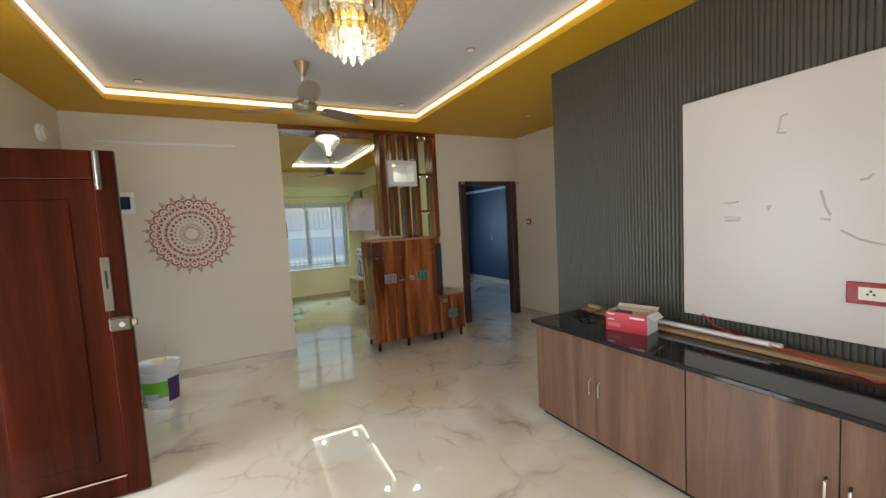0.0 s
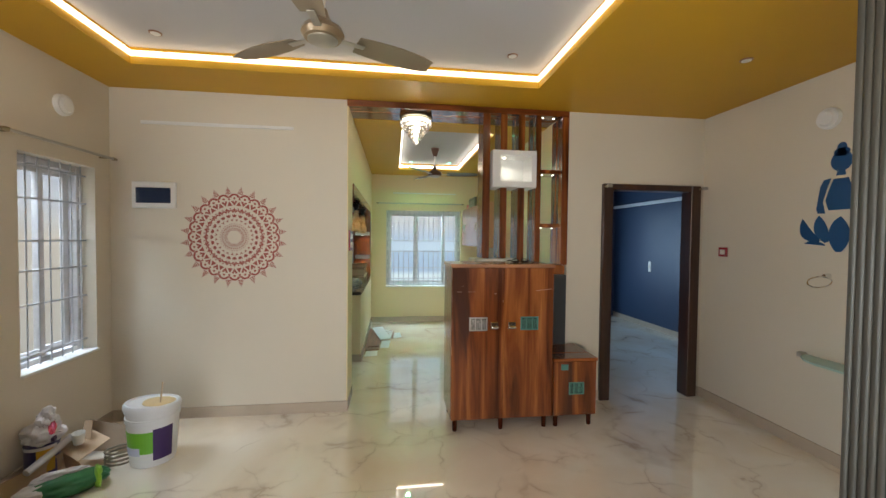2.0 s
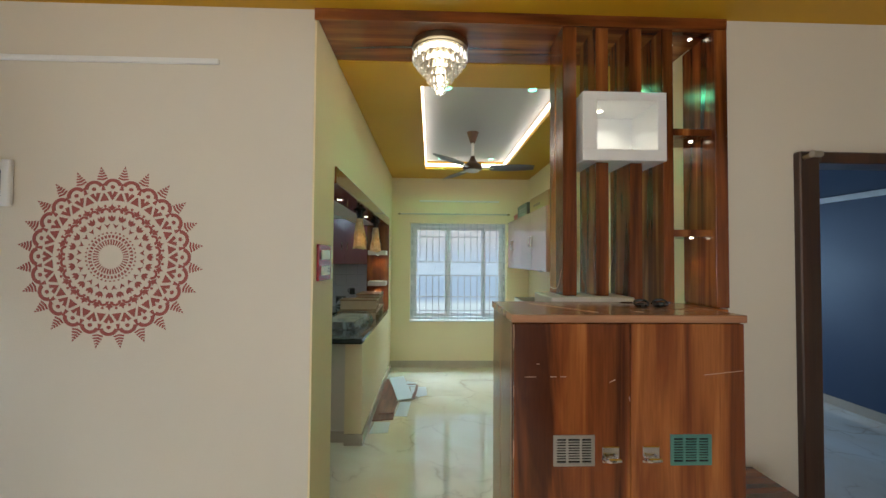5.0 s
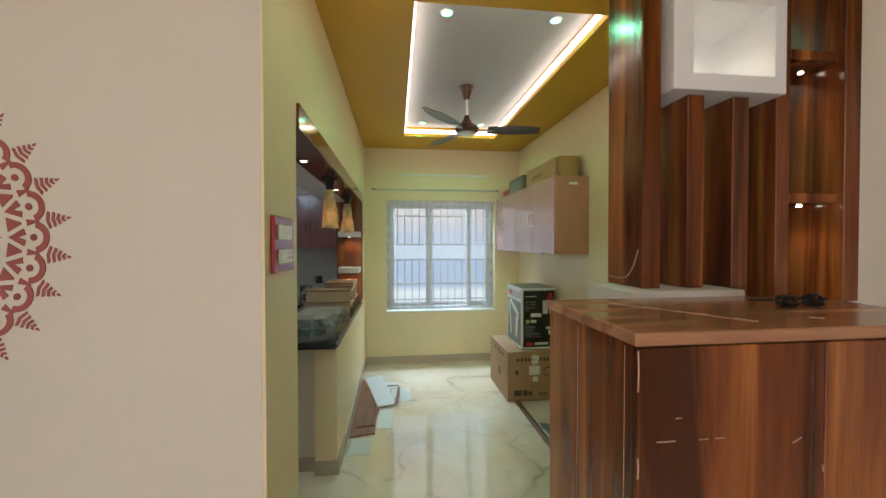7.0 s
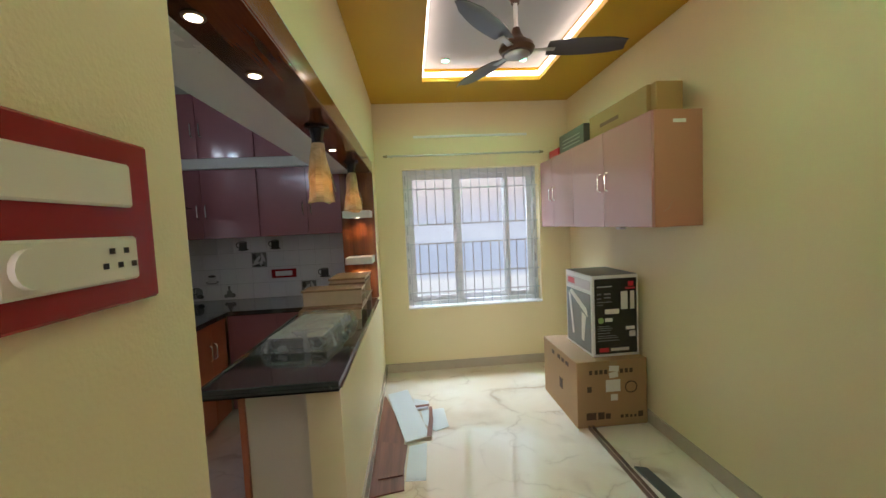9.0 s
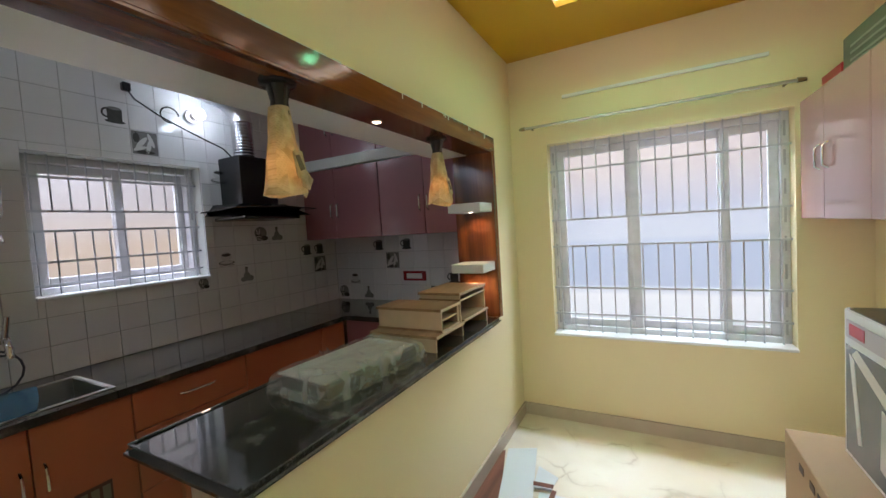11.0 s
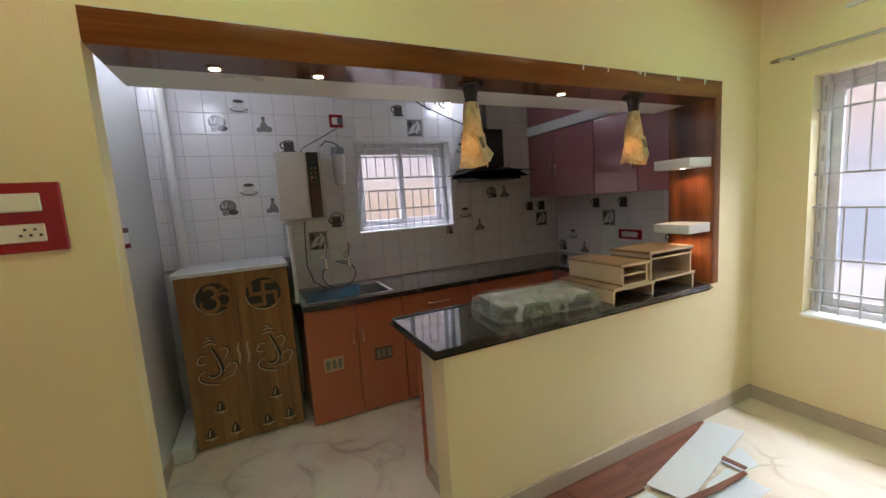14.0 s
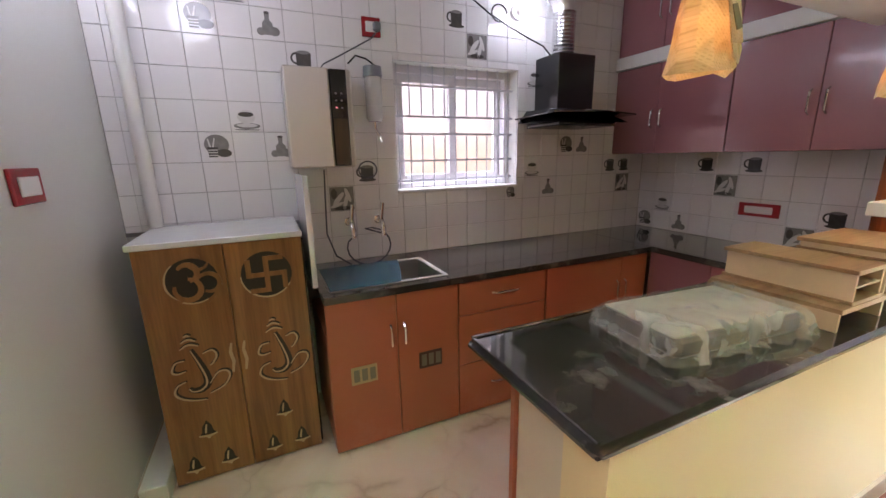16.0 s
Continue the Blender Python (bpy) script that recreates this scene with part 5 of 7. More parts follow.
lotus = thing("lotus_stencil", (4.4885, 3.83, 1.47), "deep blue seated lotus figure stencilled on the wall", "wall decoration")
patches = [oval(0, 0.622, 0.066, 0.070), oval(0, 0.715, 0.030, 0.034), oval(0, 0.685, 0.050, 0.030),
           [(-0.030, 0.525), (0.030, 0.525), (0.024, 0.555), (-0.024, 0.555)],
           [(-0.070, 0.29), (0.070, 0.29), (0.092, 0.36), (0.068, 0.44), (0.045, 0.505), (-0.045, 0.505), (-0.068, 0.44), (-0.092, 0.36)],
           petal(0, 0.0, 0, 0.245, 0.066)]
for s in (1, -1):
    patches += [[(s * 0.060, 0.512), (s * 0.105, 0.505), (s * 0.128, 0.46), (s * 0.150, 0.30), (s * 0.140, 0.272), (s * 0.090, 0.268), (s * 0.108, 0.35), (s * 0.085, 0.44)],
                petal(s * 0.075, 0.065, s * 0.135, 0.255, 0.045, -s * 0.012), petal(s * 0.125, 0.070, s * 0.245, 0.235, 0.040, -s * 0.035), petal(s * 0.085, 0.045, s * 0.225, 0.055, 0.014, s * 0.012)]
for pts in patches:
    bm = bmesh.new()
    flat(bm, pts)
    part("stencil_patch", bm, BLUE, lotus)
t = thing("towel_ring", (4.489, 3.885, 1.29), "chrome towel ring under the blue stencil", "towel ring")
part("mount", shape(rod, (4.489, 3.885, 1.30), (4.45, 3.885, 1.30), 0.02, 14, 0.012), CHROME, t, smooth=True)
part("ring", shape(pipe, [(4.446 - 0.03 * (1 - math.cos(a)), 3.885 + 0.075 * math.sin(a), 1.258 + 0.036 * math.cos(a)) for a in (i * math.pi / 12 for i in range(25))], 0.005, 8), CHROME, t, smooth=True)
t = thing("glass_shelf", (4.489, 3.85, 0.70), "pale green glass corner shelf on the wall", "shelf")
bm = bmesh.new()
slab(bm, [(4.488, 4.02, 0.70), (4.40, 3.98, 0.70), (4.33, 3.90, 0.70), (4.30, 3.80, 0.70), (4.30, 3.60, 0.70), (4.488, 3.60, 0.70)], (0, 0, 0.012))
part("pane", bm, surface("pale_green_glass", (0.42, 0.62, 0.55), 0.08, bump=0), t)
part("clip", boxes((4.44, 4.489, 4.005, 4.045, 0.69, 0.725), r=0.003), STEEL, t)


# ---- dining room ----
u = thing("wall_cabinet", (2.885, 7.77, 1.413), "rose laminate wall cabinet with four doors", "cabinet")
part("body", boxes((2.752, 3.034, 6.85, 8.695, 1.413, 2.058), r=0.002), PEACH, u, "peach-coloured carcass")
for a, c, hy in ((6.852, 7.388, 7.34), (7.392, 7.90, 7.44), (7.904, 8.36, 8.31), (8.364, 8.69, 8.41)):
    dr = part("door", boxes((2.735, 2.751, a, c, 1.415, 2.056), r=0.002), ROSE, u)
    part("handle", shape(handle, (2.735, hy, 1.66), (2.735, hy, 1.78), (-1, 0, 0), 0.006), CHROME, dr, "chrome bow handle", smooth=True)
part("label", boxes((2.86, 2.935, 6.8475, 6.8495, 1.985, 2.005)), WHITE, u, "small pale paper label")
part("scuff", shape(pipe, [(2.80, 6.849, 1.50), (2.83, 6.849, 1.515), (2.85, 6.849, 1.555)], 0.003, 5), SCRATCH, u, "pale scuff")
part("bracket", boxes((2.80, 2.84, 7.30, 7.36, 1.395, 1.4125), r=0.002), WHITE, u, "small white fixing")


def carton(name, b, material, label, at_top_tape=True):
    c = thing(name, ((b[0] + b[1]) / 2, (b[2] + b[3]) / 2, b[4]), label, "box")
    part("carton_body", boxes(b, r=0.004), material, c)
    return c


CARDYELLOW = surface("golden_brown_cardboard", (0.42, 0.26, 0.09), 0.7, var=0.1, scale=5, bump=0.05)
CARDBROWN = surface("plain_brown_cardboard", (0.36, 0.215, 0.105), 0.75, var=0.12, scale=5, bump=0.06, fine=60)
CARDGREY = surface("grey_green_carton", (0.10, 0.105, 0.075), 0.5, var=0.15, scale=8, bump=0.03)
c = carton("cardboard_carton", (2.80, 3.0, 6.99, 7.72, 2.059, 2.24), CARDYELLOW, "long brown cardboard carton on the wall cabinet")
part("print", boxes((2.797, 2.7995, 7.30, 7.55, 2.13, 2.155)), surface("brown_print", (0.20, 0.10, 0.04), 0.6), c, "brown printed bar")
part("flap", boxes((2.82, 2.98, 6.93, 6.985, 2.06, 2.238), r=0.003), CARDYELLOW, c)
c = carton("cardboard_carton", (2.78, 2.99, 7.78, 8.28, 2.059, 2.225), CARDGREY, "grey-green printed carton on the wall cabinet")
for z in (2.10, 2.13, 2.16):
    part("print", boxes((2.777, 2.7795, 7.85, 8.2, z, z + 0.010)), surface("grey_print", (0.28, 0.28, 0.24), 0.6), c)
c = carton("cardboard_carton", (2.80, 2.95, 8.36, 8.60, 2.059, 2.15), CARTONRED, "small red carton near the window corner")

c = carton("cardboard_carton", (2.495, 3.012, 7.36, 8.03, 0.002, 0.478), CARDBROWN, "big brown cardboard carton on the marble floor")
PRINTBROWN = surface("dark_brown_print", (0.075, 0.040, 0.022), 0.7, var=0.2)
PAPER = surface("white_paper_label", (0.68, 0.66, 0.62), 0.6, var=0.04)
part("tape", boxes((2.735, 2.79, 7.3575, 7.3598, 0.36, 0.477)), surface("clear_tape", (0.38, 0.27, 0.16), 0.15), c, "clear packing tape")
part("paper_label", moved(boxes((-0.035, 0.035, -0.001, 0.001, -0.02, 0.02)), pose(2.765, 7.357, 0.42, 0, 6, 0)), PAPER, c)
part("paper_label", moved(boxes((-0.032, 0.032, -0.001, 0.001, -0.02, 0.02)), pose(2.762, 7.357, 0.375, 0, -8, 0)), PAPER, c)
part("paper_label", boxes((2.705, 2.81, 7.356, 7.359, 0.255, 0.34)), PAPER, c)
part("paper_label", boxes((2.74, 2.79, 7.356, 7.359, 0.19, 0.235)), PAPER, c)
for i, x in enumerate((2.585, 2.625, 2.66, 2.695, 2.81, 2.845, 2.88)):
    part("print", boxes((x, x + 0.022, 7.357, 7.3595, 0.385, 0.415)), PRINTBROWN, c)
for x, w in ((2.56, 0.07), (2.645, 0.045), (2.70, 0.035), (2.81, 0.02), (2.845, 0.02), (2.88, 0.015), (2.91, 0.015), (2.94, 0.035)):
    part("print", boxes((x, x + w, 7.357, 7.3595, 0.06, 0.06 + min(0.05, w * 1.1))), PRINTBROWN, c)
part("print", shape(pipe, [(2.89 + 0.042 * math.cos(a), 7.3585, 0.28 + 0.04 * math.sin(a)) for a in (i * math.pi / 10 for i in range(21))], 0.004, 5), PRINTBROWN, c, "printed round mark")
part("print", boxes((2.57, 2.60, 7.357, 7.3595, 0.26, 0.30)), PRINTBROWN, c)
for y in (7.50, 7.58, 7.66, 7.78):
    part("print", boxes((2.4925, 2.4948, y, y + 0.05, 0.40, 0.43)), PRINTBROWN, c)
part("print", boxes((2.4925, 2.4948, 7.62, 7.68, 0.18, 0.26)), PRINTBROWN, c)

c = carton("appliance_carton", (2.655, 2.998, 7.435, 7.90, 0.479, 1.068), WHITE, "black and white printed appliance carton on cardboard")
INK = surface("black_printed_card", (0.012, 0.012, 0.013), 0.25, var=0.2)
PHOTO = surface("grey_printed_card", (0.20, 0.21, 0.23), 0.25, var=0.25, scale=4)
part("printed_face", boxes((2.672, 2.984, 7.431, 7.4345, 0.50, 1.045), r=0.001), INK, c, "black printed face")
part("printed_face", boxes((2.651, 2.6545, 7.46, 7.875, 0.50, 0.93), r=0.001), PHOTO, c, "grey photo face")
part("printed_face", boxes((2.651, 2.6545, 7.46, 7.875, 0.96, 1.03), r=0.001), surface("pale_pink_card", (0.55, 0.48, 0.50), 0.3), c)
part("printed_face", boxes((2.66, 2.993, 7.445, 7.892, 1.0685, 1.071)), surface("green_grey_card", (0.055, 0.06, 0.05), 0.3), c, "dark printed top")
GREYINK = surface("grey_ink", (0.22, 0.22, 0.22), 0.4)
for x0, x1, z0, z1, mt in ((2.69, 2.80, 0.985, 0.992, PAPER), (2.69, 2.72, 0.93, 0.94, GREYINK), (2.74, 2.79, 0.93, 0.94, GREYINK), (2.69, 2.72, 0.90, 0.907, GREYINK), (2.74, 2.79, 0.905, 0.912, GREYINK), (2.69, 2.80, 0.875, 0.88, GREYINK), (2.69, 2.73, 0.855, 0.86, GREYINK),
                           (2.745, 2.85, 0.79, 0.825, PAPER), (2.865, 2.915, 0.82, 0.95, PAPER), (2.935, 2.965, 0.82, 0.95, PAPER), (2.92, 2.96, 0.985, 1.02, CARTONRED), (2.90, 2.97, 0.965, 0.978, CARTONRED), (2.745, 2.80, 0.735, 0.76, PAPER), (2.90, 2.965, 0.67, 0.695, PAPER), (2.925, 2.97, 0.62, 0.66, PAPER),
                           (2.69, 2.78, 0.70, 0.705, GREYINK), (2.69, 2.80, 0.685, 0.69, GREYINK), (2.69, 2.79, 0.67, 0.675, GREYINK), (2.69, 2.78, 0.65, 0.655, GREYINK), (2.69, 2.83, 0.63, 0.635, GREYINK), (2.69, 2.84, 0.615, 0.62, GREYINK), (2.69, 2.85, 0.595, 0.60, GREYINK), (2.70, 2.77, 0.515, 0.545, CARTONRED), (2.785, 2.92, 0.52, 0.542, PAPER)):
    part("print", boxes((x0, x1, 7.4285, 7.431, z0, z1)), mt, c)
part("print", shape(rod, (2.715, 7.4285, 0.745), (2.715, 7.431, 0.745), 0.022, 16), surface("lime_badge", (0.30, 0.42, 0.14), 0.4), c, "round lime badge")
bm = bmesh.new()
slab(bm, [(2.649, 7.82, 0.90), (2.649, 7.78, 0.93), (2.649, 7.52, 0.82), (2.649, 7.50, 0.76)], (0.002, 0, 0))
slab(bm, [(2.649, 7.84, 0.90), (2.649, 7.80, 0.88), (2.649, 7.74, 0.58), (2.649, 7.77, 0.57)], (0.002, 0, 0))
slab(bm, [(2.649, 7.60, 0.78), (2.649, 7.53, 0.76), (2.649, 7.57, 0.56), (2.649, 7.61, 0.57)], (0.002, 0, 0))
part("print", bm, PAPER, c, "printed appliance shape")
part("print", boxes((2.649, 2.651, 7.72, 7.84, 0.975, 1.02)), CARTONRED, c)

s = thing("switch_board", (1.07, 5.2, 1.428), "red framed switchboard with two cream rows", "switch")
part("plate", boxes((1.0705, 1.083, 5.070, 5.300, 1.415, 1.598), r=0.003), REDPLATE, s)
for z0, z1 in ((1.442, 1.490), (1.522, 1.570)):
    part("rocker", boxes((1.083, 1.089, 5.105, 5.260, z0, z1), r=0.003), SWITCH, s)
part("dial", shape(rod, (1.089, 5.130, 1.466), (1.095, 5.130, 1.466), 0.017, 16), SWITCH, s, smooth=True)
for y, z in ((5.220, 1.475), (5.210, 1.460), (5.230, 1.460), (5.240, 1.475), (5.250, 1.460)):
    part("pin_hole", boxes((1.089, 1.0905, y - 0.003, y + 0.003, z - 0.003, z + 0.003)), BLACK, s)

# offcuts on the floor
REDPLANK = veneer("reddish_laminate_offcut", (0.10, 0.028, 0.015), (0.19, 0.06, 0.035), (0.27, 0.10, 0.06), 0.35, axis=1)
SHEET = surface("white_laminate_sheet", (0.62, 0.66, 0.67), 0.3, var=0.05, bump=0.02)


def offcut(name, pts, z, t, material, label, cat):
    bm = bmesh.new()
    slab(bm, [(x, y, z) for x, y in pts], (0, 0, t))
    c = (sum(p[0] for p in pts) / len(pts), sum(p[1] for p in pts) / len(pts), z)
    return solo(name, bm, material, label, cat, at=c)


offcut("laminate_offcut", [(1.09, 6.86), (1.285, 6.90), (1.27, 7.52), (1.10, 8.14), (1.088, 8.12)], 0.0005, 0.009, REDPLANK, "reddish brown laminate offcut lying by the bar wall", "offcut")
offcut("laminate_offcut", [(1.13, 7.0), (1.275, 7.02), (1.30, 7.33), (1.12, 7.40)], 0.010, 0.008, REDPLANK, "short reddish brown laminate offcut on another", "offcut")
offcut("white_sheet", [(1.12, 8.14), (1.29, 8.215), (1.455, 7.42), (1.285, 7.36)], 0.0185, 0.003, SHEET, "white laminate sheet on the marble floor", "offcut")
offcut("white_sheet", [(1.40, 7.83), (1.585, 7.845), (1.60, 7.555), (1.50, 7.50), (1.42, 7.62)], 0.0005, 0.003, SHEET, "square white laminate sheet on the marble floor", "offcut")
offcut("white_sheet", [(1.29, 6.98), (1.41, 6.97), (1.43, 7.36), (1.31, 7.34)], 0.0005, 0.003, SHEET, "narrow white laminate sheet on the marble floor", "offcut")
offcut("white_sheet", [(1.10, 6.60), (1.265, 6.62), (1.262, 6.84), (1.115, 6.84)], 0.0005, 0.003, SHEET, "small white laminate sheet on the marble floor", "offcut")
offcut("white_sheet", [(1.34, 8.06), (1.47, 7.99), (1.455, 7.855), (1.36, 7.85)], 0.0005, 0.003, SHEET, "small white laminate piece beside the large sheet", "offcut")
offcut("laminate_offcut", [(1.432, 7.41), (1.455, 7.62), (1.468, 7.845), (1.492, 7.84), (1.487, 7.62), (1.466, 7.40)], 0.0218, 0.003, REDPLANK, "long thin reddish strip lying on white sheets", "offcut")
offcut("laminate_offcut", [(1.355, 7.875), (1.365, 7.842), (1.47, 7.855), (1.468, 7.885)], 0.0252, 0.003, REDPLANK, "short reddish strip lying on white sheets", "offcut")
u = thing("aluminium_channel", (2.58, 6.3, 0), "long brown channel lying on the marble floor", "channel")
part("web", boxes((2.565, 2.60, 5.35, 7.345, 0.0005, 0.006)), SKIRT, u)
for x in (2.565, 2.596):
    part("flange", boxes((x, x + 0.004, 5.35, 7.345, 0.006, 0.03)), BROWN, u)
offcut("grey_strip", [(2.635, 6.90), (2.70, 6.88), (2.86, 5.40), (2.76, 5.40)], 0.0005, 0.012, surface("slate_plastic_strip", (0.075, 0.085, 0.085), 0.3, var=0.1), "long slate grey strip lying on the floor", "strip")


# ---- kitchen hatch ----
tr = setting("trim_hatch", boxes((0.905, 1.080, 5.402, 8.235, 1.962, 1.9695), (1.0705, 1.082, 5.40, 8.287, 1.9695, 2.058)), HATCHH, "teak veneer round the kitchen hatch", "trim")
setting("trim_soffit", boxes((0.682, 0.904, 5.402, 8.235, 1.963, 1.9695)), WHITE, "white painted underside of the hatch beam", "trim")
setting("trim_hatch_side", boxes((0.80, 1.080, 8.2275, 8.2355, 0.869, 1.9615), (1.0705, 1.082, 8.2360, 8.286, 0.869, 1.9690)), HATCH, "teak veneer on the hatch jamb", "trim")
bm = bmesh.new()
for i in range(42):
    y = 5.42 + i * 0.0685 + random.uniform(-0.02, 0.02)
    w = random.uniform(0.015, 0.06)
    box(bm, 1.0706, 1.0822, y, y + w, 2.0575, 2.0575 + random.uniform(0.002, 0.007))
for i in range(9):
    y = random.choice((7.2, 7.35, 7.6, 7.75, 7.9, 8.1)) + random.uniform(-0.03, 0.03)
    box(bm, 1.082, 1.0828, y, y + 0.006, 2.058 - random.uniform(0.01, 0.03), 2.058)
setting("trim_filler", bm, OFFWHITE, "ragged white filler along the hatch veneer", "trim")
for z in (1.575, 1.19):
    s = thing("wall_shelf", (0.955, 8.15, z), "small thick white shelf on the hatch jamb", "shelf", "hatch shelves")
    part("board", boxes((0.845, 1.066, 8.02, 8.2270, z, z + 0.056), r=0.003), WHITE, s)
    part("spot_lens", shape(lathe, [(0.012, -0.003), (0.012, 0.0)], (0.95, 8.14, z), 14), LAMP, s, "lit spot lens")
    spot("shelf_spot", (0.95, 8.16, z - 0.02), 3.4, (1.0, 0.66, 0.32), 140)
for y in (5.70, 6.03, 7.185):
    t = thing("downlight", (0.955, y, 1.9618), "small lit downlight in the teak lintel", "downlight", "hatch lintel downlights")
    part("rim", shape(lathe, [(0.018, -0.004), (0.025, -0.004), (0.025, 0), (0.018, 0)], (0.955, y, 1.9615), 18), BRASS, t, smooth=True)
    part("lens", shape(lathe, [(0.017, -0.005), (0.017, -0.001)], (0.955, y, 1.9615), 16), LAMP, t)
    spot("lintel_spot", (0.955, y, 1.945), 2.0, (1.0, 0.85, 0.62), 100)

NEWS, n_, l_, b_ = nodes_of("newspaper")
tc, sx, cx = n_.new("ShaderNodeTexCoord"), n_.new("ShaderNodeSeparateXYZ"), n_.new("ShaderNodeCombineXYZ")
mp = n_.new("ShaderNodeMapping")
mp.inputs["Rotation"].default_value = (radians(62), radians(10), 0)
l_.new(tc.outputs["Object"], mp.inputs[0])
l_.new(mp.outputs[0], sx.inputs[0])
l_.new(sx.outputs[1], cx.inputs[0])
l_.new(sx.outputs[2], cx.inputs[1])
blocks, linesn, nt = n_.new("ShaderNodeTexBrick"), n_.new("ShaderNodeTexBrick"), n_.new("ShaderNodeTexNoise")
blocks.inputs["Scale"].default_value, blocks.inputs["Mortar Size"].default_value, blocks.inputs["Bias"].default_value = 9.0, 0.05, -0.45
linesn.inputs["Scale"].default_value, linesn.inputs["Mortar Size"].default_value, linesn.inputs["Row Height"].default_value = 60.0, 0.09, 0.30
for bt, c1, c2, c3 in ((blocks, (1, 1, 1), (0.66, 0.60, 0.52), (1, 1, 1)), (linesn, (0.80, 0.78, 0.74), (0.95, 0.94, 0.92), (1, 1, 1))):
    l_.new(cx.outputs[0], bt.inputs["Vector"])
    bt.inputs["Color1"].default_value, bt.inputs["Color2"].default_value, bt.inputs["Mortar"].default_value = (*c1, 1), (*c2, 1), (*c3, 1)
nt.inputs["Scale"].default_value, nt.inputs["Detail"].default_value = 18, 6
l_.new(tc.outputs["Object"], nt.inputs[0])
nr = n_.new("ShaderNodeValToRGB")
nr.color_ramp.elements[0].position, nr.color_ramp.elements[0].color = 0.30, (0.50, 0.38, 0.20, 1)
nr.color_ramp.elements[1].position, nr.color_ramp.elements[1].color = 0.56, (0.70, 0.58, 0.36, 1)
l_.new(nt.outputs[0], nr.inputs[0])
col = nr.outputs[0]
for bt in (blocks, linesn):
    mx = n_.new("ShaderNodeMixRGB")
    mx.blend_type, mx.inputs[0].default_value = "MULTIPLY", 1.0
    l_.new(col, mx.inputs[1])
    l_.new(bt.outputs[0], mx.inputs[2])
    col = mx.outputs[0]
l_.new(col, b_.inputs["Base Color"])
sock(b_, Roughness=0.8)
tl, ms = n_.new("ShaderNodeBsdfTranslucent"), n_.new("ShaderNodeMixShader")
l_.new(col, tl.inputs[0])
ms.inputs[0].default_value = 0.28
l_.new(b_.outputs[0], ms.inputs[1])
l_.new(tl.outputs[0], ms.inputs[2])
l_.new(ms.outputs[0], n_["Material Output"].inputs[0])
NEWSINK = surface("newspaper_picture", (0.16, 0.12, 0.07), 0.8, var=0.3, scale=30)
FILAMENT = glow("pendant_bulb", (1.0, 0.50, 0.14), 4.0)


def cone(bm, x, y, z0, z1, r0, r1, seed, k=11):
    """A wrapped paper cone with creases and a ragged hem."""
    rings = []
    for j in range(9):
        s = j / 8
        ring = []
        for i in range(k):
            a = 2 * math.pi * i / k
            nn = noise.noise(Vector((math.cos(a) * 2 + seed, math.sin(a) * 2, s * 3))) * 0.30 * (1 - 0.5 * s)
            r = (r0 + (r1 - r0) * s) * (1 + nn)
            hem = noise.noise(Vector((math.cos(a) * 1.5, math.sin(a) * 1.5, seed))) * 0.022 if j == 0 else 0
            ring.append(bm.verts.new((x + r * math.cos(a), y + r * math.sin(a), z0 + (z1 - z0) * s + hem)))
        rings.append(ring)
    for p, q in zip(rings, rings[1:]):
        for i in range(k):
            bm.faces.new([p[i], p[(i + 1) % k], q[(i + 1) % k], q[i]])


for i, y in enumerate((6.65, 7.655)):
    t = thing("pendant_lamp", (0.99, y, 1.9615), "pendant lamp wrapped in yellowed newspaper", "pendant lamp", "newspaper pendants over the bar")
    part("ceiling_rose", shape(lathe, [(0.05, -0.012), (0.055, -0.008), (0.055, 0)], (0.99, y, 1.9612), 20), BLACK, t, smooth=True)
    part("neck", shape(lathe, [(0.030, -0.10), (0.026, -0.06), (0.036, -0.012)], (0.99, y, 1.9612), 16), BLACK, t, smooth=True)
    part("shade", shape(cone, 0.99, y, 1.615, 1.885, 0.064, 0.030, 2.0 + 5 * i), NEWS, t, "creased newspaper wrapping")
    bm = bmesh.new()
    slab(bm, [(1.040, y - 0.012, 1.745), (1.036, y + 0.030, 1.75), (1.052, y + 0.030, 1.665), (1.057, y - 0.012, 1.66)], (0.003, 0, 0))
    slab(bm, [(1.030, y + 0.018, 1.725), (1.022, y + 0.080, 1.668), (1.040, y + 0.046, 1.630), (1.052, y + 0.005, 1.640)], (0.003, 0, 0))
    part("fold", bm, NEWS, t)
    bm = bmesh.new()
    slab(bm, [(1.0435, y - 0.004, 1.732), (1.0425, y + 0.012, 1.736), (1.052, y + 0.022, 1.692), (1.0545, y + 0.004, 1.685)], (0.003, 0, 0))
    part("picture", bm, NEWSINK, t)
    part("bulb", shape(lathe, [(0.005, -0.05), (0.028, -0.03), (0.03, -0.01), (0.015, 0.03)], (0.99, y, 1.70), 14), FILAMENT, t, "warm glowing bulb", smooth=True)

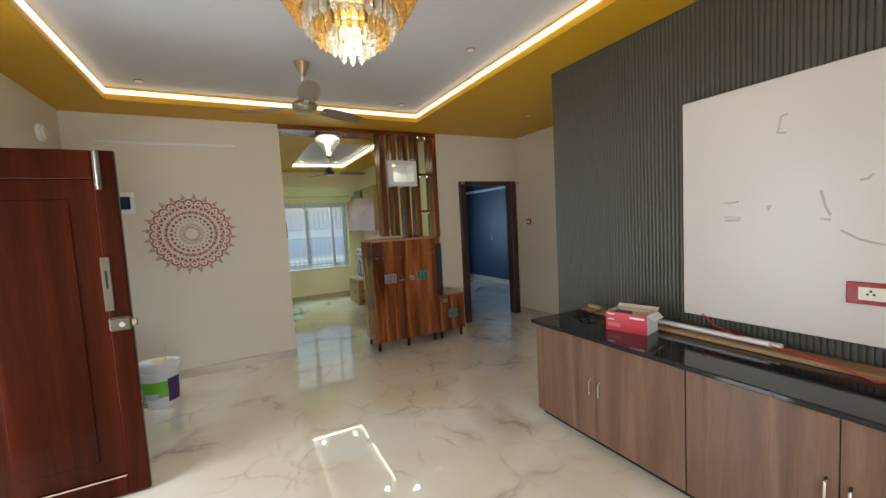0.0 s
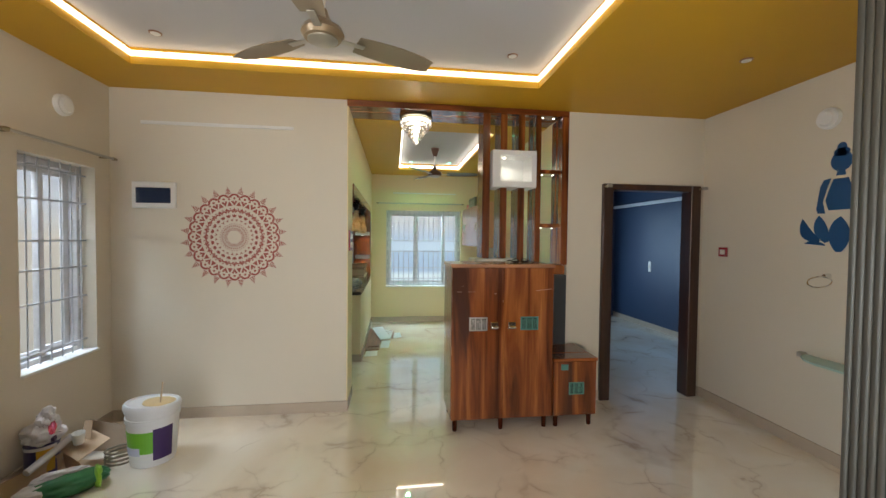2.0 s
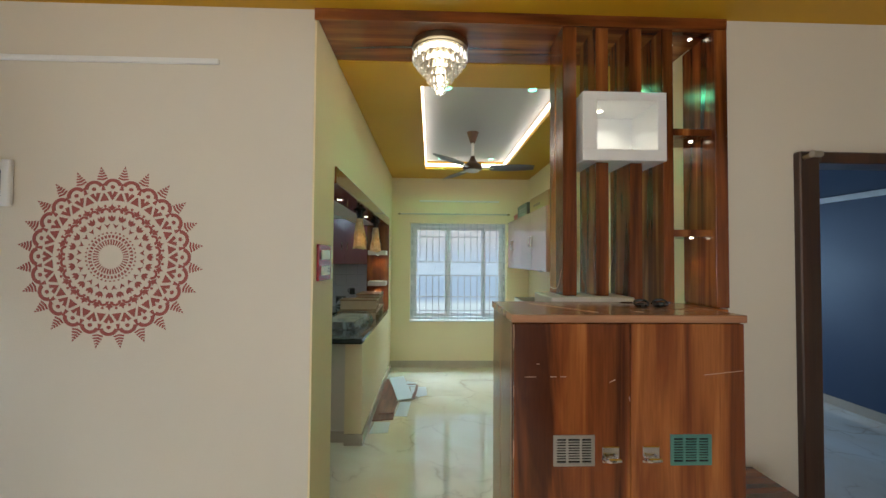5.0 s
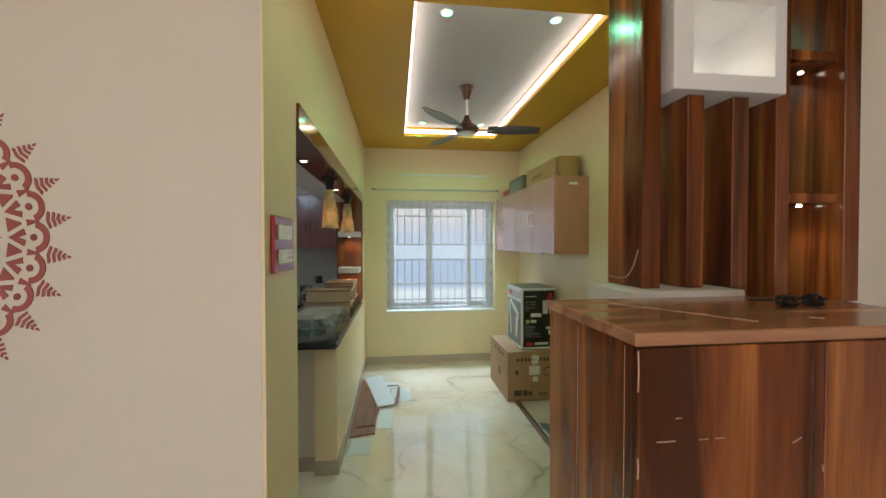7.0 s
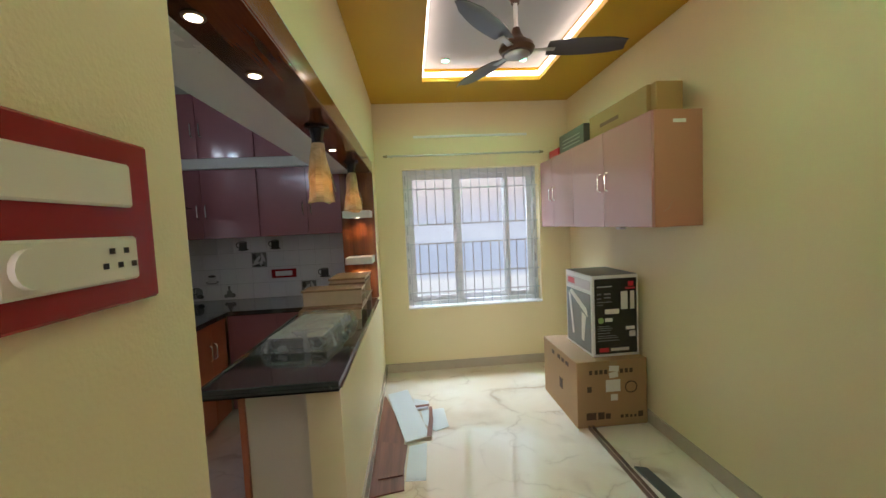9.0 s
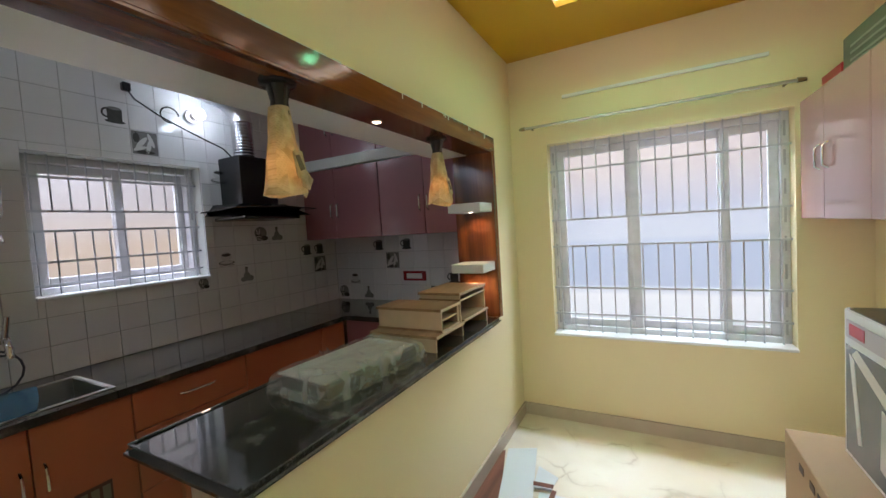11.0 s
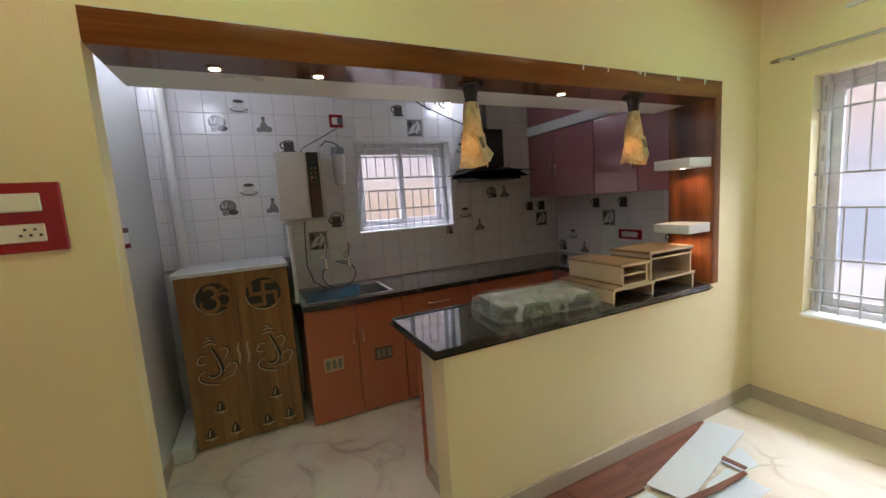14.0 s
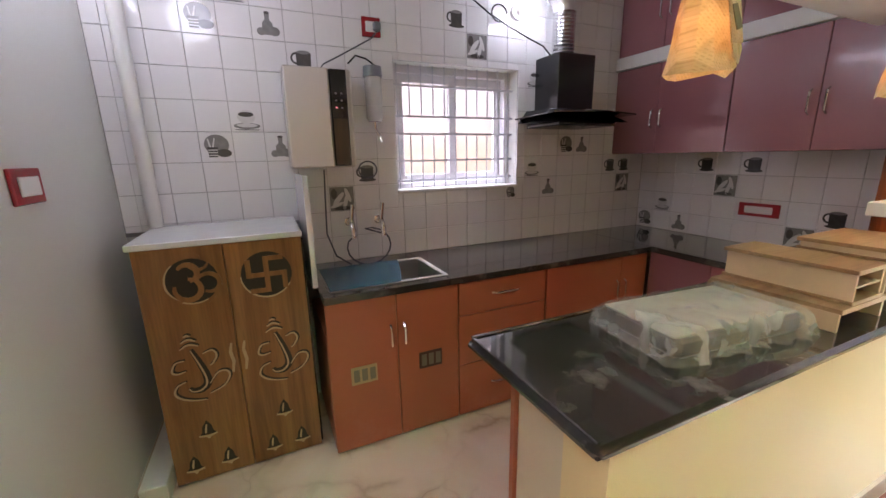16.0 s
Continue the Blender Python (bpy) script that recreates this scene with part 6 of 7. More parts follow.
# bar
t = thing("bar_worktop", (0.8, 7.3, 0.8305), "dusty black granite bar top over the half wall", "worktop")
for y0, y1 in ((6.345, 7.42), (7.4215, 8.2270)):
    bm = boxes((0.514, 1.088, y0, y1, 0.8305, 0.868))
    bmesh.ops.bevel(bm, geom=[e for e in bm.edges if abs(e.verts[0].co.y - e.verts[1].co.y) > 0.1 or (y0 < 7 and e.verts[0].co.y < 6.4 and e.verts[1].co.y < 6.4)], offset=0.014, segments=4, affect="EDGES")
    part("slab", bm, GRANITE_DUSTY, t, smooth=True)
for b in ((0.518, 0.532, 6.36, 8.226, 0.8675, 0.875), (0.532, 1.07, 6.36, 6.372, 0.8675, 0.873)):
    part("lip", boxes(b, r=0.0035), GRANITE_DUSTY, t, "thin raised granite lip")
u = thing("bar_cabinet", (0.64, 7.3, 0), "terracotta laminate panel on the bar's kitchen side", "cabinet")
part("panel", boxes((0.635, 0.6595, 6.445, 8.085, 0.0, 0.83), r=0.002), TERRACOTTA, u)

PLASTIC, n_, l_, b_ = nodes_of("clear_plastic_wrap")
sock(b_, Roughness=0.10, IOR=1.5)
b_.inputs["Base Color"].default_value = (0.80, 0.80, 0.80, 1)
tc, nt, bp = n_.new("ShaderNodeTexCoord"), n_.new("ShaderNodeTexNoise"), n_.new("ShaderNodeBump")
nt.inputs["Scale"].default_value, nt.inputs["Detail"].default_value, nt.inputs["Distortion"].default_value = 9, 3, 1.0
l_.new(tc.outputs["Object"], nt.inputs[0])
l_.new(nt.outputs[0], bp.inputs["Height"])
bp.inputs["Strength"].default_value, bp.inputs["Distance"].default_value = 0.5, 0.012
l_.new(bp.outputs[0], b_.inputs["Normal"])
tr, ms, mr = n_.new("ShaderNodeBsdfTransparent"), n_.new("ShaderNodeMixShader"), n_.new("ShaderNodeMapRange")
tr.inputs[0].default_value = (0.92, 0.92, 0.92, 1)
mr.inputs["From Min"].default_value, mr.inputs["From Max"].default_value, mr.inputs["To Min"].default_value, mr.inputs["To Max"].default_value = 0.38, 0.72, 0.11, 0.40
l_.new(nt.outputs[0], mr.inputs[0])
l_.new(mr.outputs[0], ms.inputs[0])
l_.new(tr.outputs[0], ms.inputs[1])
l_.new(b_.outputs[0], ms.inputs[2])
l_.new(ms.outputs[0], n_["Material Output"].inputs[0])


def parcel(bm, x0, x1, y0, y1, z0, h, inset, seed, nx=26, ny=40):
    """A sagging wrapped parcel: a pillow with folds."""
    g = []
    for i in range(nx + 1):
        row = []
        for j in range(ny + 1):
            u, v = i / nx, j / ny
            e = min(u, 1 - u, v * 1.6, (1 - v) * 1.6) * 9
            s = min(1, max(0, e)) ** 0.30
            x, y = x0 + (x1 - x0) * u, y0 + (y1 - y0) * v
            f = (1 - abs(noise.noise(Vector((x * 8 + seed, y * 6, seed)))) * 2) * 0.16 + (1 - abs(noise.noise(Vector((x * 17, y * 12 + x * 9, seed)))) * 2) * 0.12
            z = z0 + inset + h * s * (0.80 + f * 0.45)
            wob = noise.noise(Vector((x * 6, y * 6, seed + 4))) * 0.02
            slack = (1 - s) * (0.026 - abs(noise.noise(Vector((x * 16, y * 16, seed + 9)))) * 0.09)
            row.append(bm.verts.new((x + wob + slack * (1 if u > 0.5 else -1), y + wob, z)))
        g.append(row)
    for i in range(nx):
        for j in range(ny):
            bm.faces.new([g[i][j], g[i + 1][j], g[i + 1][j + 1], g[i][j + 1]])
    base = []
    rim = [g[i][0] for i in range(nx + 1)] + [g[nx][j] for j in range(1, ny + 1)] + [g[i][ny] for i in range(nx - 1, -1, -1)] + [g[0][j] for j in range(ny - 1, 0, -1)]
    base = [bm.verts.new((v.co.x, v.co.y, z0)) for v in rim]
    for i in range(len(rim)):
        j = (i + 1) % len(rim)
        bm.faces.new([rim[i], rim[j], base[j], base[i]])
    bm.faces.new(base)


t = thing("wrapped_parcel", (0.78, 7.15, 0.868), "dark part wrapped in crumpled clear plastic on granite", "parcel")
mt4 = pose(0.80, 7.105, 0.8685, 0, 0, -5)
part("wrap", moved(shape(parcel, -0.175, 0.180, -0.325, 0.31, 0, 0.104, 0.002, 1.7, 40, 60), mt4), PLASTIC, t, "crumpled clear plastic", smooth=True)
part("content", moved(boxes((-0.145, 0.150, -0.275, 0.265, 0.002, 0.064), r=0.010), mt4), surface("dull_dark_metal", (0.022, 0.021, 0.017), 0.3, metal=0.3, var=0.4, scale=6), t, "dull dark grey content")
part("foam_sheet", moved(boxes((-0.15, 0.135, -0.28, 0.26, 0.0645, 0.071), r=0.002), mt4), surface("pale_foam_sheet", (0.46, 0.43, 0.39), 0.5, var=0.2, scale=5), t, "pale foam sheet over the content")

o = thing("plywood_organiser", (0.82, 7.8, 0.868), "stepped raw plywood organiser on the bar", "organiser")
for b in ((0.62, 1.035, 7.44, 7.765, 0.935, 0.950), (0.62, 1.03, 7.512, 7.718, 0.951, 0.963), (0.62, 1.032, 7.505, 7.724, 1.058, 1.072), (0.64, 1.035, 7.768, 8.13, 0.945, 0.959), (0.76, 1.032, 7.73, 8.115, 1.102, 1.117), (0.76, 1.03, 7.738, 8.108, 1.070, 1.080)):
    sh = part("board", boxes(b, r=0.001), PLY, o)
    part("edge", boxes((b[1] + 0.0003, b[1] + 0.003, b[2], b[3], b[4], b[5])), PLYEDGE, sh, "pale front edge")
for b in ((0.63, 1.03, 7.44, 7.455, 0.8685, 0.935), (0.63, 1.03, 7.75, 7.765, 0.8685, 0.935), (0.63, 1.03, 8.115, 8.13, 0.8685, 0.945), (0.63, 1.028, 7.515, 7.526, 0.963, 1.058), (0.63, 1.028, 7.704, 7.715, 0.963, 1.058),
          (0.77, 1.028, 7.74, 7.751, 0.9505, 1.070), (0.77, 1.028, 8.097, 8.108, 0.959, 1.070), (0.77, 1.028, 7.74, 7.751, 1.080, 1.102), (0.77, 1.028, 8.097, 8.108, 1.080, 1.102)):
    part("upright", boxes(b, r=0.001), PLYEDGE, o)
part("divider", boxes((0.64, 1.026, 7.526, 7.704, 1.006, 1.013), r=0.001), PLYEDGE, o)
part("back", boxes((0.612, 0.628, 7.44, 8.13, 0.8685, 0.935), r=0.001), PLY, o)


# ---- kitchen ----
# shrine cabinet
u = thing("shrine_cabinet", (-0.53, 5.595, 0), "teak shrine cabinet with carved doors and white top", "cabinet")
part("body", boxes((-0.77, -0.311, 5.277, 5.913, 0.012, 1.115)), TEAK, u)
part("top", boxes((-0.772, -0.282, 5.262, 5.922, 1.116, 1.142), r=0.003), surface("white_marble_slab", (0.70, 0.72, 0.70), 0.15, var=0.06, scale=8, bump=0), u, "white marble top")
# black panel stands in for the shade in the gap beside the sink unit
part("side_panel", boxes((-0.765, -0.33, 5.916, 5.926, 0.0, 1.10)), BLACK, u, "black panel painting the dark gap")
# nothing is cut: dark inlays on the doors paint the shade inside recesses
CARVE_SHADE = surface("painted_recess_shade", (0.030, 0.022, 0.012), 0.7, var=0.3, scale=20)
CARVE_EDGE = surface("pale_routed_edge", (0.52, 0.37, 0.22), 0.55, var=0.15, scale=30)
FX = -0.2898


def ribbon(bm, pts, w, x=FX, t=0.003):
    """A routed stroke in the door's face: points (y, z) of its middle line; its ends taper."""
    k = len(pts)
    rows = []
    for i in range(k):
        a, b = pts[max(i - 1, 0)], pts[min(i + 1, k - 1)]
        d = Vector((b[0] - a[0], b[1] - a[1])).normalized()
        hw = w * 0.5 * (0.45 + 0.55 * math.sin(math.pi * (i + 0.5) / k))
        y0, z0, y1, z1 = pts[i][0] - d.y * hw, pts[i][1] + d.x * hw, pts[i][0] + d.y * hw, pts[i][1] - d.x * hw
        rows.append([bm.verts.new(v) for v in ((x, y0, z0), (x, y1, z1), (x + t, y1, z1), (x + t, y0, z0))])
    for p, q in zip(rows, rows[1:]):
        for i in range(4):
            bm.faces.new([p[i], p[(i + 1) % 4], q[(i + 1) % 4], q[i]])
    bm.faces.new(rows[0])
    bm.faces.new(rows[-1])


def swirl(cy, cz, r0, r1, a0, a1, k=14, sy=1.0):
    return [(cy + sy * (r0 + (r1 - r0) * i / k) * math.cos(radians(a0 + (a1 - a0) * i / k)), cz + (r0 + (r1 - r0) * i / k) * math.sin(radians(a0 + (a1 - a0) * i / k))) for i in range(k + 1)]


def disc(bm, cy, cz, r, x, k=24, t=0.001, sy=1.0):
    slab(bm, [(x, cy + sy * r * math.cos(2 * math.pi * i / k), cz + r * math.sin(2 * math.pi * i / k)) for i in range(k)], (t, 0, 0))


def curls(cy, cz):
    """Flowing temple ornament: a crown, a trunk-like curve and paired scrolls."""
    def stroke(*pts):
        """A soft line through a few turning points."""
        v = [Vector((cy + a, cz + b)) for a, b in pts]
        out = []
        for i in range(len(v) - 1):
            p0, p1, p2, p3 = v[max(i - 1, 0)], v[i], v[i + 1], v[min(i + 2, len(v) - 1)]
            for s in (0, 0.25, 0.5, 0.75):
                out.append(tuple(0.5 * (2 * p1 + (p2 - p0) * s + (2 * p0 - 5 * p1 + 4 * p2 - p3) * s * s + (3 * p1 - p0 - 3 * p2 + p3) * s ** 3)))
        return out + [tuple(v[-1])]

    return [stroke((-0.055, 0.095), (-0.02, 0.112), (0.016, 0.10)), stroke((-0.048, 0.124), (-0.02, 0.136), (0.008, 0.124)), stroke((-0.034, 0.150), (-0.022, 0.155), (-0.010, 0.150)),
            stroke((-0.018, 0.085), (0.005, 0.02), (0.024, -0.05), (0.022, -0.09), (-0.004, -0.112), (-0.034, -0.11), (-0.046, -0.094)),
            stroke((0.026, 0.06), (0.062, 0.07), (0.078, 0.042), (0.060, 0.008), (0.046, 0.0)), stroke((-0.045, 0.042), (-0.080, 0.036), (-0.096, 0.0), (-0.078, -0.014), (-0.046, -0.008)),
            stroke((-0.052, -0.058), (-0.086, -0.072), (-0.10, -0.106), (-0.078, -0.135), (-0.036, -0.154), (0.014, -0.162)), stroke((0.036, -0.088), (0.072, -0.042), (0.108, -0.042), (0.116, -0.070), (0.088, -0.112), (0.030, -0.136))]


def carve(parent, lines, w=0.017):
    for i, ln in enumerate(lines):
        part("carving_shadow", shape(ribbon, [(y + 0.004, z + 0.004) for y, z in ln], w * (2.0 if i == 3 else 0.9), FX, 0.0008), CARVE_SHADE, parent, "dark inlay, shade of a cut slot")
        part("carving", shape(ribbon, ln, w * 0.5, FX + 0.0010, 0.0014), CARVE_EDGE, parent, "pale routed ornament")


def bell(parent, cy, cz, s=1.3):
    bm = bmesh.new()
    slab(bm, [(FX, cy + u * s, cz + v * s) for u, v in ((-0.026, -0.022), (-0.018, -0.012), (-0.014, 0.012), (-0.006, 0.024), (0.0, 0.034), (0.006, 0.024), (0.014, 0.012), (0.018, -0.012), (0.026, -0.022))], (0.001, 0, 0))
    part("bell_shade", bm, CARVE_SHADE, parent, "dark inlay, shade of a bell-shaped cutout")
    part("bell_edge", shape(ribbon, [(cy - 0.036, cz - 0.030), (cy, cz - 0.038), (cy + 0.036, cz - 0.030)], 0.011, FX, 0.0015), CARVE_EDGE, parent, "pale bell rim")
    # pale stroke that paints a highlight down the bell
    part("bell_edge", shape(ribbon, [(cy - 0.001, cz + 0.024), (cy - 0.006, cz), (cy - 0.008, cz - 0.02)], 0.009, FX + 0.0015, 0.001), CARVE_EDGE, parent, "highlight painted on the bell")
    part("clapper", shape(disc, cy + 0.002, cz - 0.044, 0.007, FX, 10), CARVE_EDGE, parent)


dl = part("door", boxes((-0.310, -0.290, 5.277, 5.597, 0.010, 1.114), r=0.002), TEAK, u)
dr = part("door", boxes((-0.310, -0.290, 5.601, 5.915, 0.010, 1.114), r=0.002), TEAK, u)
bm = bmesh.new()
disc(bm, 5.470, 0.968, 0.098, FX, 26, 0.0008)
part("medallion", bm, CARVE_SHADE, dl, "dark disc, shade of a pierced medallion")
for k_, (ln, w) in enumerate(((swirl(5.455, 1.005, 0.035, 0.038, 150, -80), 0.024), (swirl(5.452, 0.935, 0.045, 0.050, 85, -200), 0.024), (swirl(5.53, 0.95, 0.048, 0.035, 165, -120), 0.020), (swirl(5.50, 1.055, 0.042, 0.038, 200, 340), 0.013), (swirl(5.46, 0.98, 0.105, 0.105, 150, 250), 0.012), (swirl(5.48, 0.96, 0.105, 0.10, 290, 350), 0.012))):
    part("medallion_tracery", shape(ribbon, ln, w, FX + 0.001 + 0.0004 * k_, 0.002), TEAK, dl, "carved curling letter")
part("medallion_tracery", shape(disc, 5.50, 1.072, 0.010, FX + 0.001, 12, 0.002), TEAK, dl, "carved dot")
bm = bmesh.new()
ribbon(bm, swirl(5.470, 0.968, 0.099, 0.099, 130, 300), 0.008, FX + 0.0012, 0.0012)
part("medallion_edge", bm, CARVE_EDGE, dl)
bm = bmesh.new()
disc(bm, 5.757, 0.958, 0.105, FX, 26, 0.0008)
part("medallion", bm, CARVE_SHADE, dr, "dark disc, shade of a pierced medallion")
q = 0.062
for a in range(4):
    ca, sa = math.cos(a * math.pi / 2), math.sin(a * math.pi / 2)
    for y0, y1, z0, z1 in ((-0.011, 0.011, 0.011, q), (-0.011, q + 0.011, q, q + 0.022)):
        bm = bmesh.new()
        slab(bm, [(FX + 0.001, 5.757 + y * ca - z * sa, 0.958 + y * sa + z * ca) for y, z in ((y0, z0), (y1, z0), (y1, z1), (y0, z1))], (0.002, 0, 0))
        part("medallion_tracery", bm, TEAK, dr, "carved hooked cross, a temple sign")
part("medallion_tracery", boxes((FX + 0.001, FX + 0.003, 5.746, 5.768, 0.947, 0.969)), TEAK, dr)
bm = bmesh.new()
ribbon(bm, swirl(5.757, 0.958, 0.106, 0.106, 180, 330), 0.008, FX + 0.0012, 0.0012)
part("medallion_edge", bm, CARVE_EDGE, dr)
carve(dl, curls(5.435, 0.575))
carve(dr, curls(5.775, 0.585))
for d_, y in ((dl, 5.572), (dr, 5.625)):
    bm = bmesh.new()
    ribbon(bm, [(y + 0.004, 0.66), (y - 0.004, 0.62), (y + 0.004, 0.57), (y - 0.004, 0.52)], 0.014, FX, 0.004)
    part("finger_pull", bm, CARVE_EDGE, d_, "carved finger pull")
for y, z in ((5.429, 0.265), (5.356, 0.10), (5.497, 0.10)):
    bell(dl, y, z)
for y, z in ((5.758, 0.275), (5.692, 0.10), (5.825, 0.103)):
    bell(dr, y, z)
setting("trim_plinth", boxes((-0.775, -0.21, 5.158, 5.262, 0.0, 0.10), r=0.004), OFFWHITE, "pale stone plinth beside the shrine cabinet", "trim")
setting("wall_splash", boxes((-0.7695, -0.30, 5.948, 5.973, 0.851, 1.385), r=0.003), TILE, "narrow tiled upstand beside the sink", "wall")

# base units
for y0, y1, split in ((5.975, 6.658, 6.317), (7.242, 8.085, 7.85)):
    k = thing("kitchen_cabinet", (-0.45, (y0 + y1) / 2, 0), "terracotta laminate kitchen base cabinet with two doors", "cabinet", "kitchen base cabinets")
    part("body", boxes((-0.765, -0.19, y0, y1, 0.03, 0.64 if y0 < 6 else 0.812)), TERRACOTTA, k)
    for a, c, hy, vy, vm in ((y0 + 0.002, split - 0.002, split - 0.035, split - 0.18, SKIRT), (split + 0.002, y1 - 0.002, split + 0.035, split + 0.175, BLACK)):
        dd = part("door", boxes((-0.189, -0.17, a, c, 0.015, 0.808), r=0.002), TERRACOTTA, k)
        part("handle", shape(handle, (-0.17, hy, 0.53), (-0.17, hy, 0.65), (1, 0, 0), 0.006), CHROME, dd, "chrome bow handle", smooth=True)
        if y0 < 6:
            vn = part("vent", boxes((-0.1698, -0.166, vy - 0.065, vy + 0.065, 0.37, 0.465), r=0.002), surface("beige_vent", (0.50, 0.38, 0.22), 0.5) if vm is SKIRT else surface("dark_vent", (0.10, 0.05, 0.04), 0.4), dd, "small ventilation grille")
            for i in range(3):
                part("vent_slot", boxes((-0.1658, -0.1648, vy - 0.052 + i * 0.04, vy - 0.024 + i * 0.04, 0.385, 0.45)), surface("grey_vent_mesh", (0.20, 0.19, 0.15), 0.6), vn)
k = thing("drawer_unit", (-0.45, 6.95, 0), "terracotta laminate kitchen drawer unit", "cabinet")
part("body", boxes((-0.765, -0.19, 6.662, 7.238, 0.03, 0.812)), TERRACOTTA, k)
for z0, z1 in ((0.62, 0.808), (0.33, 0.615), (0.015, 0.325)):
    dd = part("drawer", boxes((-0.189, -0.17, 6.664, 7.236, z0, z1), r=0.002), TERRACOTTA, k)
    part("handle", shape(handle, (-0.17, 6.87, (z0 + z1) / 2 + 0.01), (-0.17, 7.05, (z0 + z1) / 2 + 0.01), (1, 0, 0), 0.006), CHROME, dd, "chrome bow handle", smooth=True)
k = thing("kitchen_cabinet", (0.3, 8.4, 0), "mauve-red laminate base cabinet along the end wall", "cabinet", "kitchen base cabinets")
part("body", boxes((-0.165, 0.635, 8.125, 8.69, 0.03, 0.812)), TERRACOTTA, k)
for a, c in ((-0.163, 0.232), (0.236, 0.633)):
    part("door", boxes((a, c, 8.105, 8.124, 0.015, 0.808), r=0.002), MAUVE, k)
t = thing("kitchen_worktop", (-0.45, 7.3, 0.8135), "dusty black granite worktop round the kitchen corner", "worktop")
for b in ((-0.774, -0.60, 5.974, 6.60), (-0.22, -0.142, 5.974, 6.60), (-0.60, -0.22, 5.974, 6.03), (-0.774, -0.142, 6.601, 8.084), (-0.774, 0.82, 8.085, 8.694)):
    part("slab", boxes((*b, 0.8135, 0.85), r=0.002), GRANITE_DUSTY, t)
k = thing("sink", (-0.41, 6.31, 0.70), "steel sink under blue protective film", "sink")
bm = bmesh.new()
for b in ((-0.60, -0.22, 6.03, 6.60, 0.66, 0.668), (-0.60, -0.594, 6.03, 6.60, 0.668, 0.853), (-0.226, -0.22, 6.03, 6.60, 0.668, 0.853), (-0.594, -0.226, 6.03, 6.036, 0.668, 0.853), (-0.594, -0.226, 6.594, 6.60, 0.668, 0.853)):
    box(bm, *b)
part("bowl", bm, STEEL, k)
bm = bmesh.new()
for b in ((-0.62, -0.598, 6.01, 6.62, 0.8505, 0.856), (-0.222, -0.20, 6.01, 6.62, 0.8505, 0.856), (-0.598, -0.222, 6.01, 6.032, 0.8505, 0.856), (-0.598, -0.222, 6.598, 6.62, 0.8505, 0.856)):
    box(bm, *b, 0.002)
part("rim", bm, STEEL, k)
bm = bmesh.new()
slab(bm, [(-0.61, 6.015, 0.8565), (-0.205, 6.015, 0.8565), (-0.205, 6.36, 0.8565), (-0.40, 6.42, 0.8565), (-0.61, 6.47, 0.8565)], (0, 0, 0.003))
part("film", bm, surface("blue_protective_film", (0.006, 0.075, 0.12), 0.25, var=0.2, scale=10), k, "blue protective film")
for y in (6.228, 6.406):
    t = thing("tap", (-0.765, y, 1.05), "chrome wall tap above the sink", "tap", "sink taps")
    part("flange", shape(rod, (-0.7695, y, 1.09), (-0.755, y, 1.09), 0.026, 16), CHROME, t, smooth=True)
    part("spindle", shape(rod, (-0.755, y, 1.09), (-0.69, y, 1.09), 0.020, 12), CHROME, t, smooth=True)
    part("lever", shape(rod, (-0.70, y, 1.09), (-0.68, y + 0.012, 1.20), 0.015, 10, 0.011), CHROME, t, smooth=True)
    part("spout", shape(pipe, [(-0.70, y, 1.09), (-0.66, y, 1.08), (-0.645, y, 1.05), (-0.645, y, 1.01)], 0.016, 10), CHROME, t, smooth=True)
HOSE = surface("grey_hose", (0.05, 0.05, 0.07), 0.4)
solo("hose", shape(pipe, [(-0.645, 6.228, 1.02)] + [(-0.66, 6.32 + 0.13 * math.cos(a), 0.95 + 0.11 * math.sin(a)) for a in (radians(160 + i * 20) for i in range(16))] + [(-0.645, 6.406, 1.02)], 0.005, 6), HOSE, "looped dark hose below the taps", "hose", smooth=True, at=(-0.66, 6.3, 0.85))
solo("hose", shape(pipe, [(-0.68, 6.10, 1.40), (-0.66, 6.09, 1.25), (-0.64, 6.08, 1.05), (-0.63, 6.12, 0.92), (-0.62, 6.20, 0.862)], 0.005, 6), HOSE, "dark hose hanging from the water purifier", "hose", smooth=True, at=(-0.66, 6.1, 0.86))

# water purifier
w = thing("water_purifier", (-0.68, 6.10, 1.40), "champagne water purifier with black display on tiles", "water purifier")
part("body", boxes((-0.7695, -0.60, 5.93, 6.265, 1.412, 1.905), r=0.010), surface("champagne_plastic", (0.50, 0.47, 0.43), 0.3, var=0.04), w)
part("front_panel", boxes((-0.60, -0.582, 5.932, 6.145, 1.414, 1.903), r=0.006), surface("champagne_panel", (0.62, 0.565, 0.50), 0.16, var=0.05, coat=0.4), w, "champagne front panel")
part("control_strip", boxes((-0.60, -0.586, 6.150, 6.235, 1.42, 1.90), r=0.004), BLACKGLASS, w, "black control strip")
for i in range(3):
    for j in range(2):
        part("indicator", boxes((-0.5858, -0.5848, 6.172 + j * 0.028, 6.182 + j * 0.028, 1.71 + i * 0.035, 1.718 + i * 0.035)), glow("red_indicator", (0.9, 0.25, 0.30), 0.5) if (i + j) == 0 else GREYINK, w)
part("tap_recess", boxes((-0.5862, -0.583, 6.156, 6.229, 1.425, 1.66), r=0.002), FRAMEWOOD, w, "dark brown recess")
k = thing("filter_canister", (-0.70, 6.43, 1.66), "clear water filter canister with grey cap", "water filter")
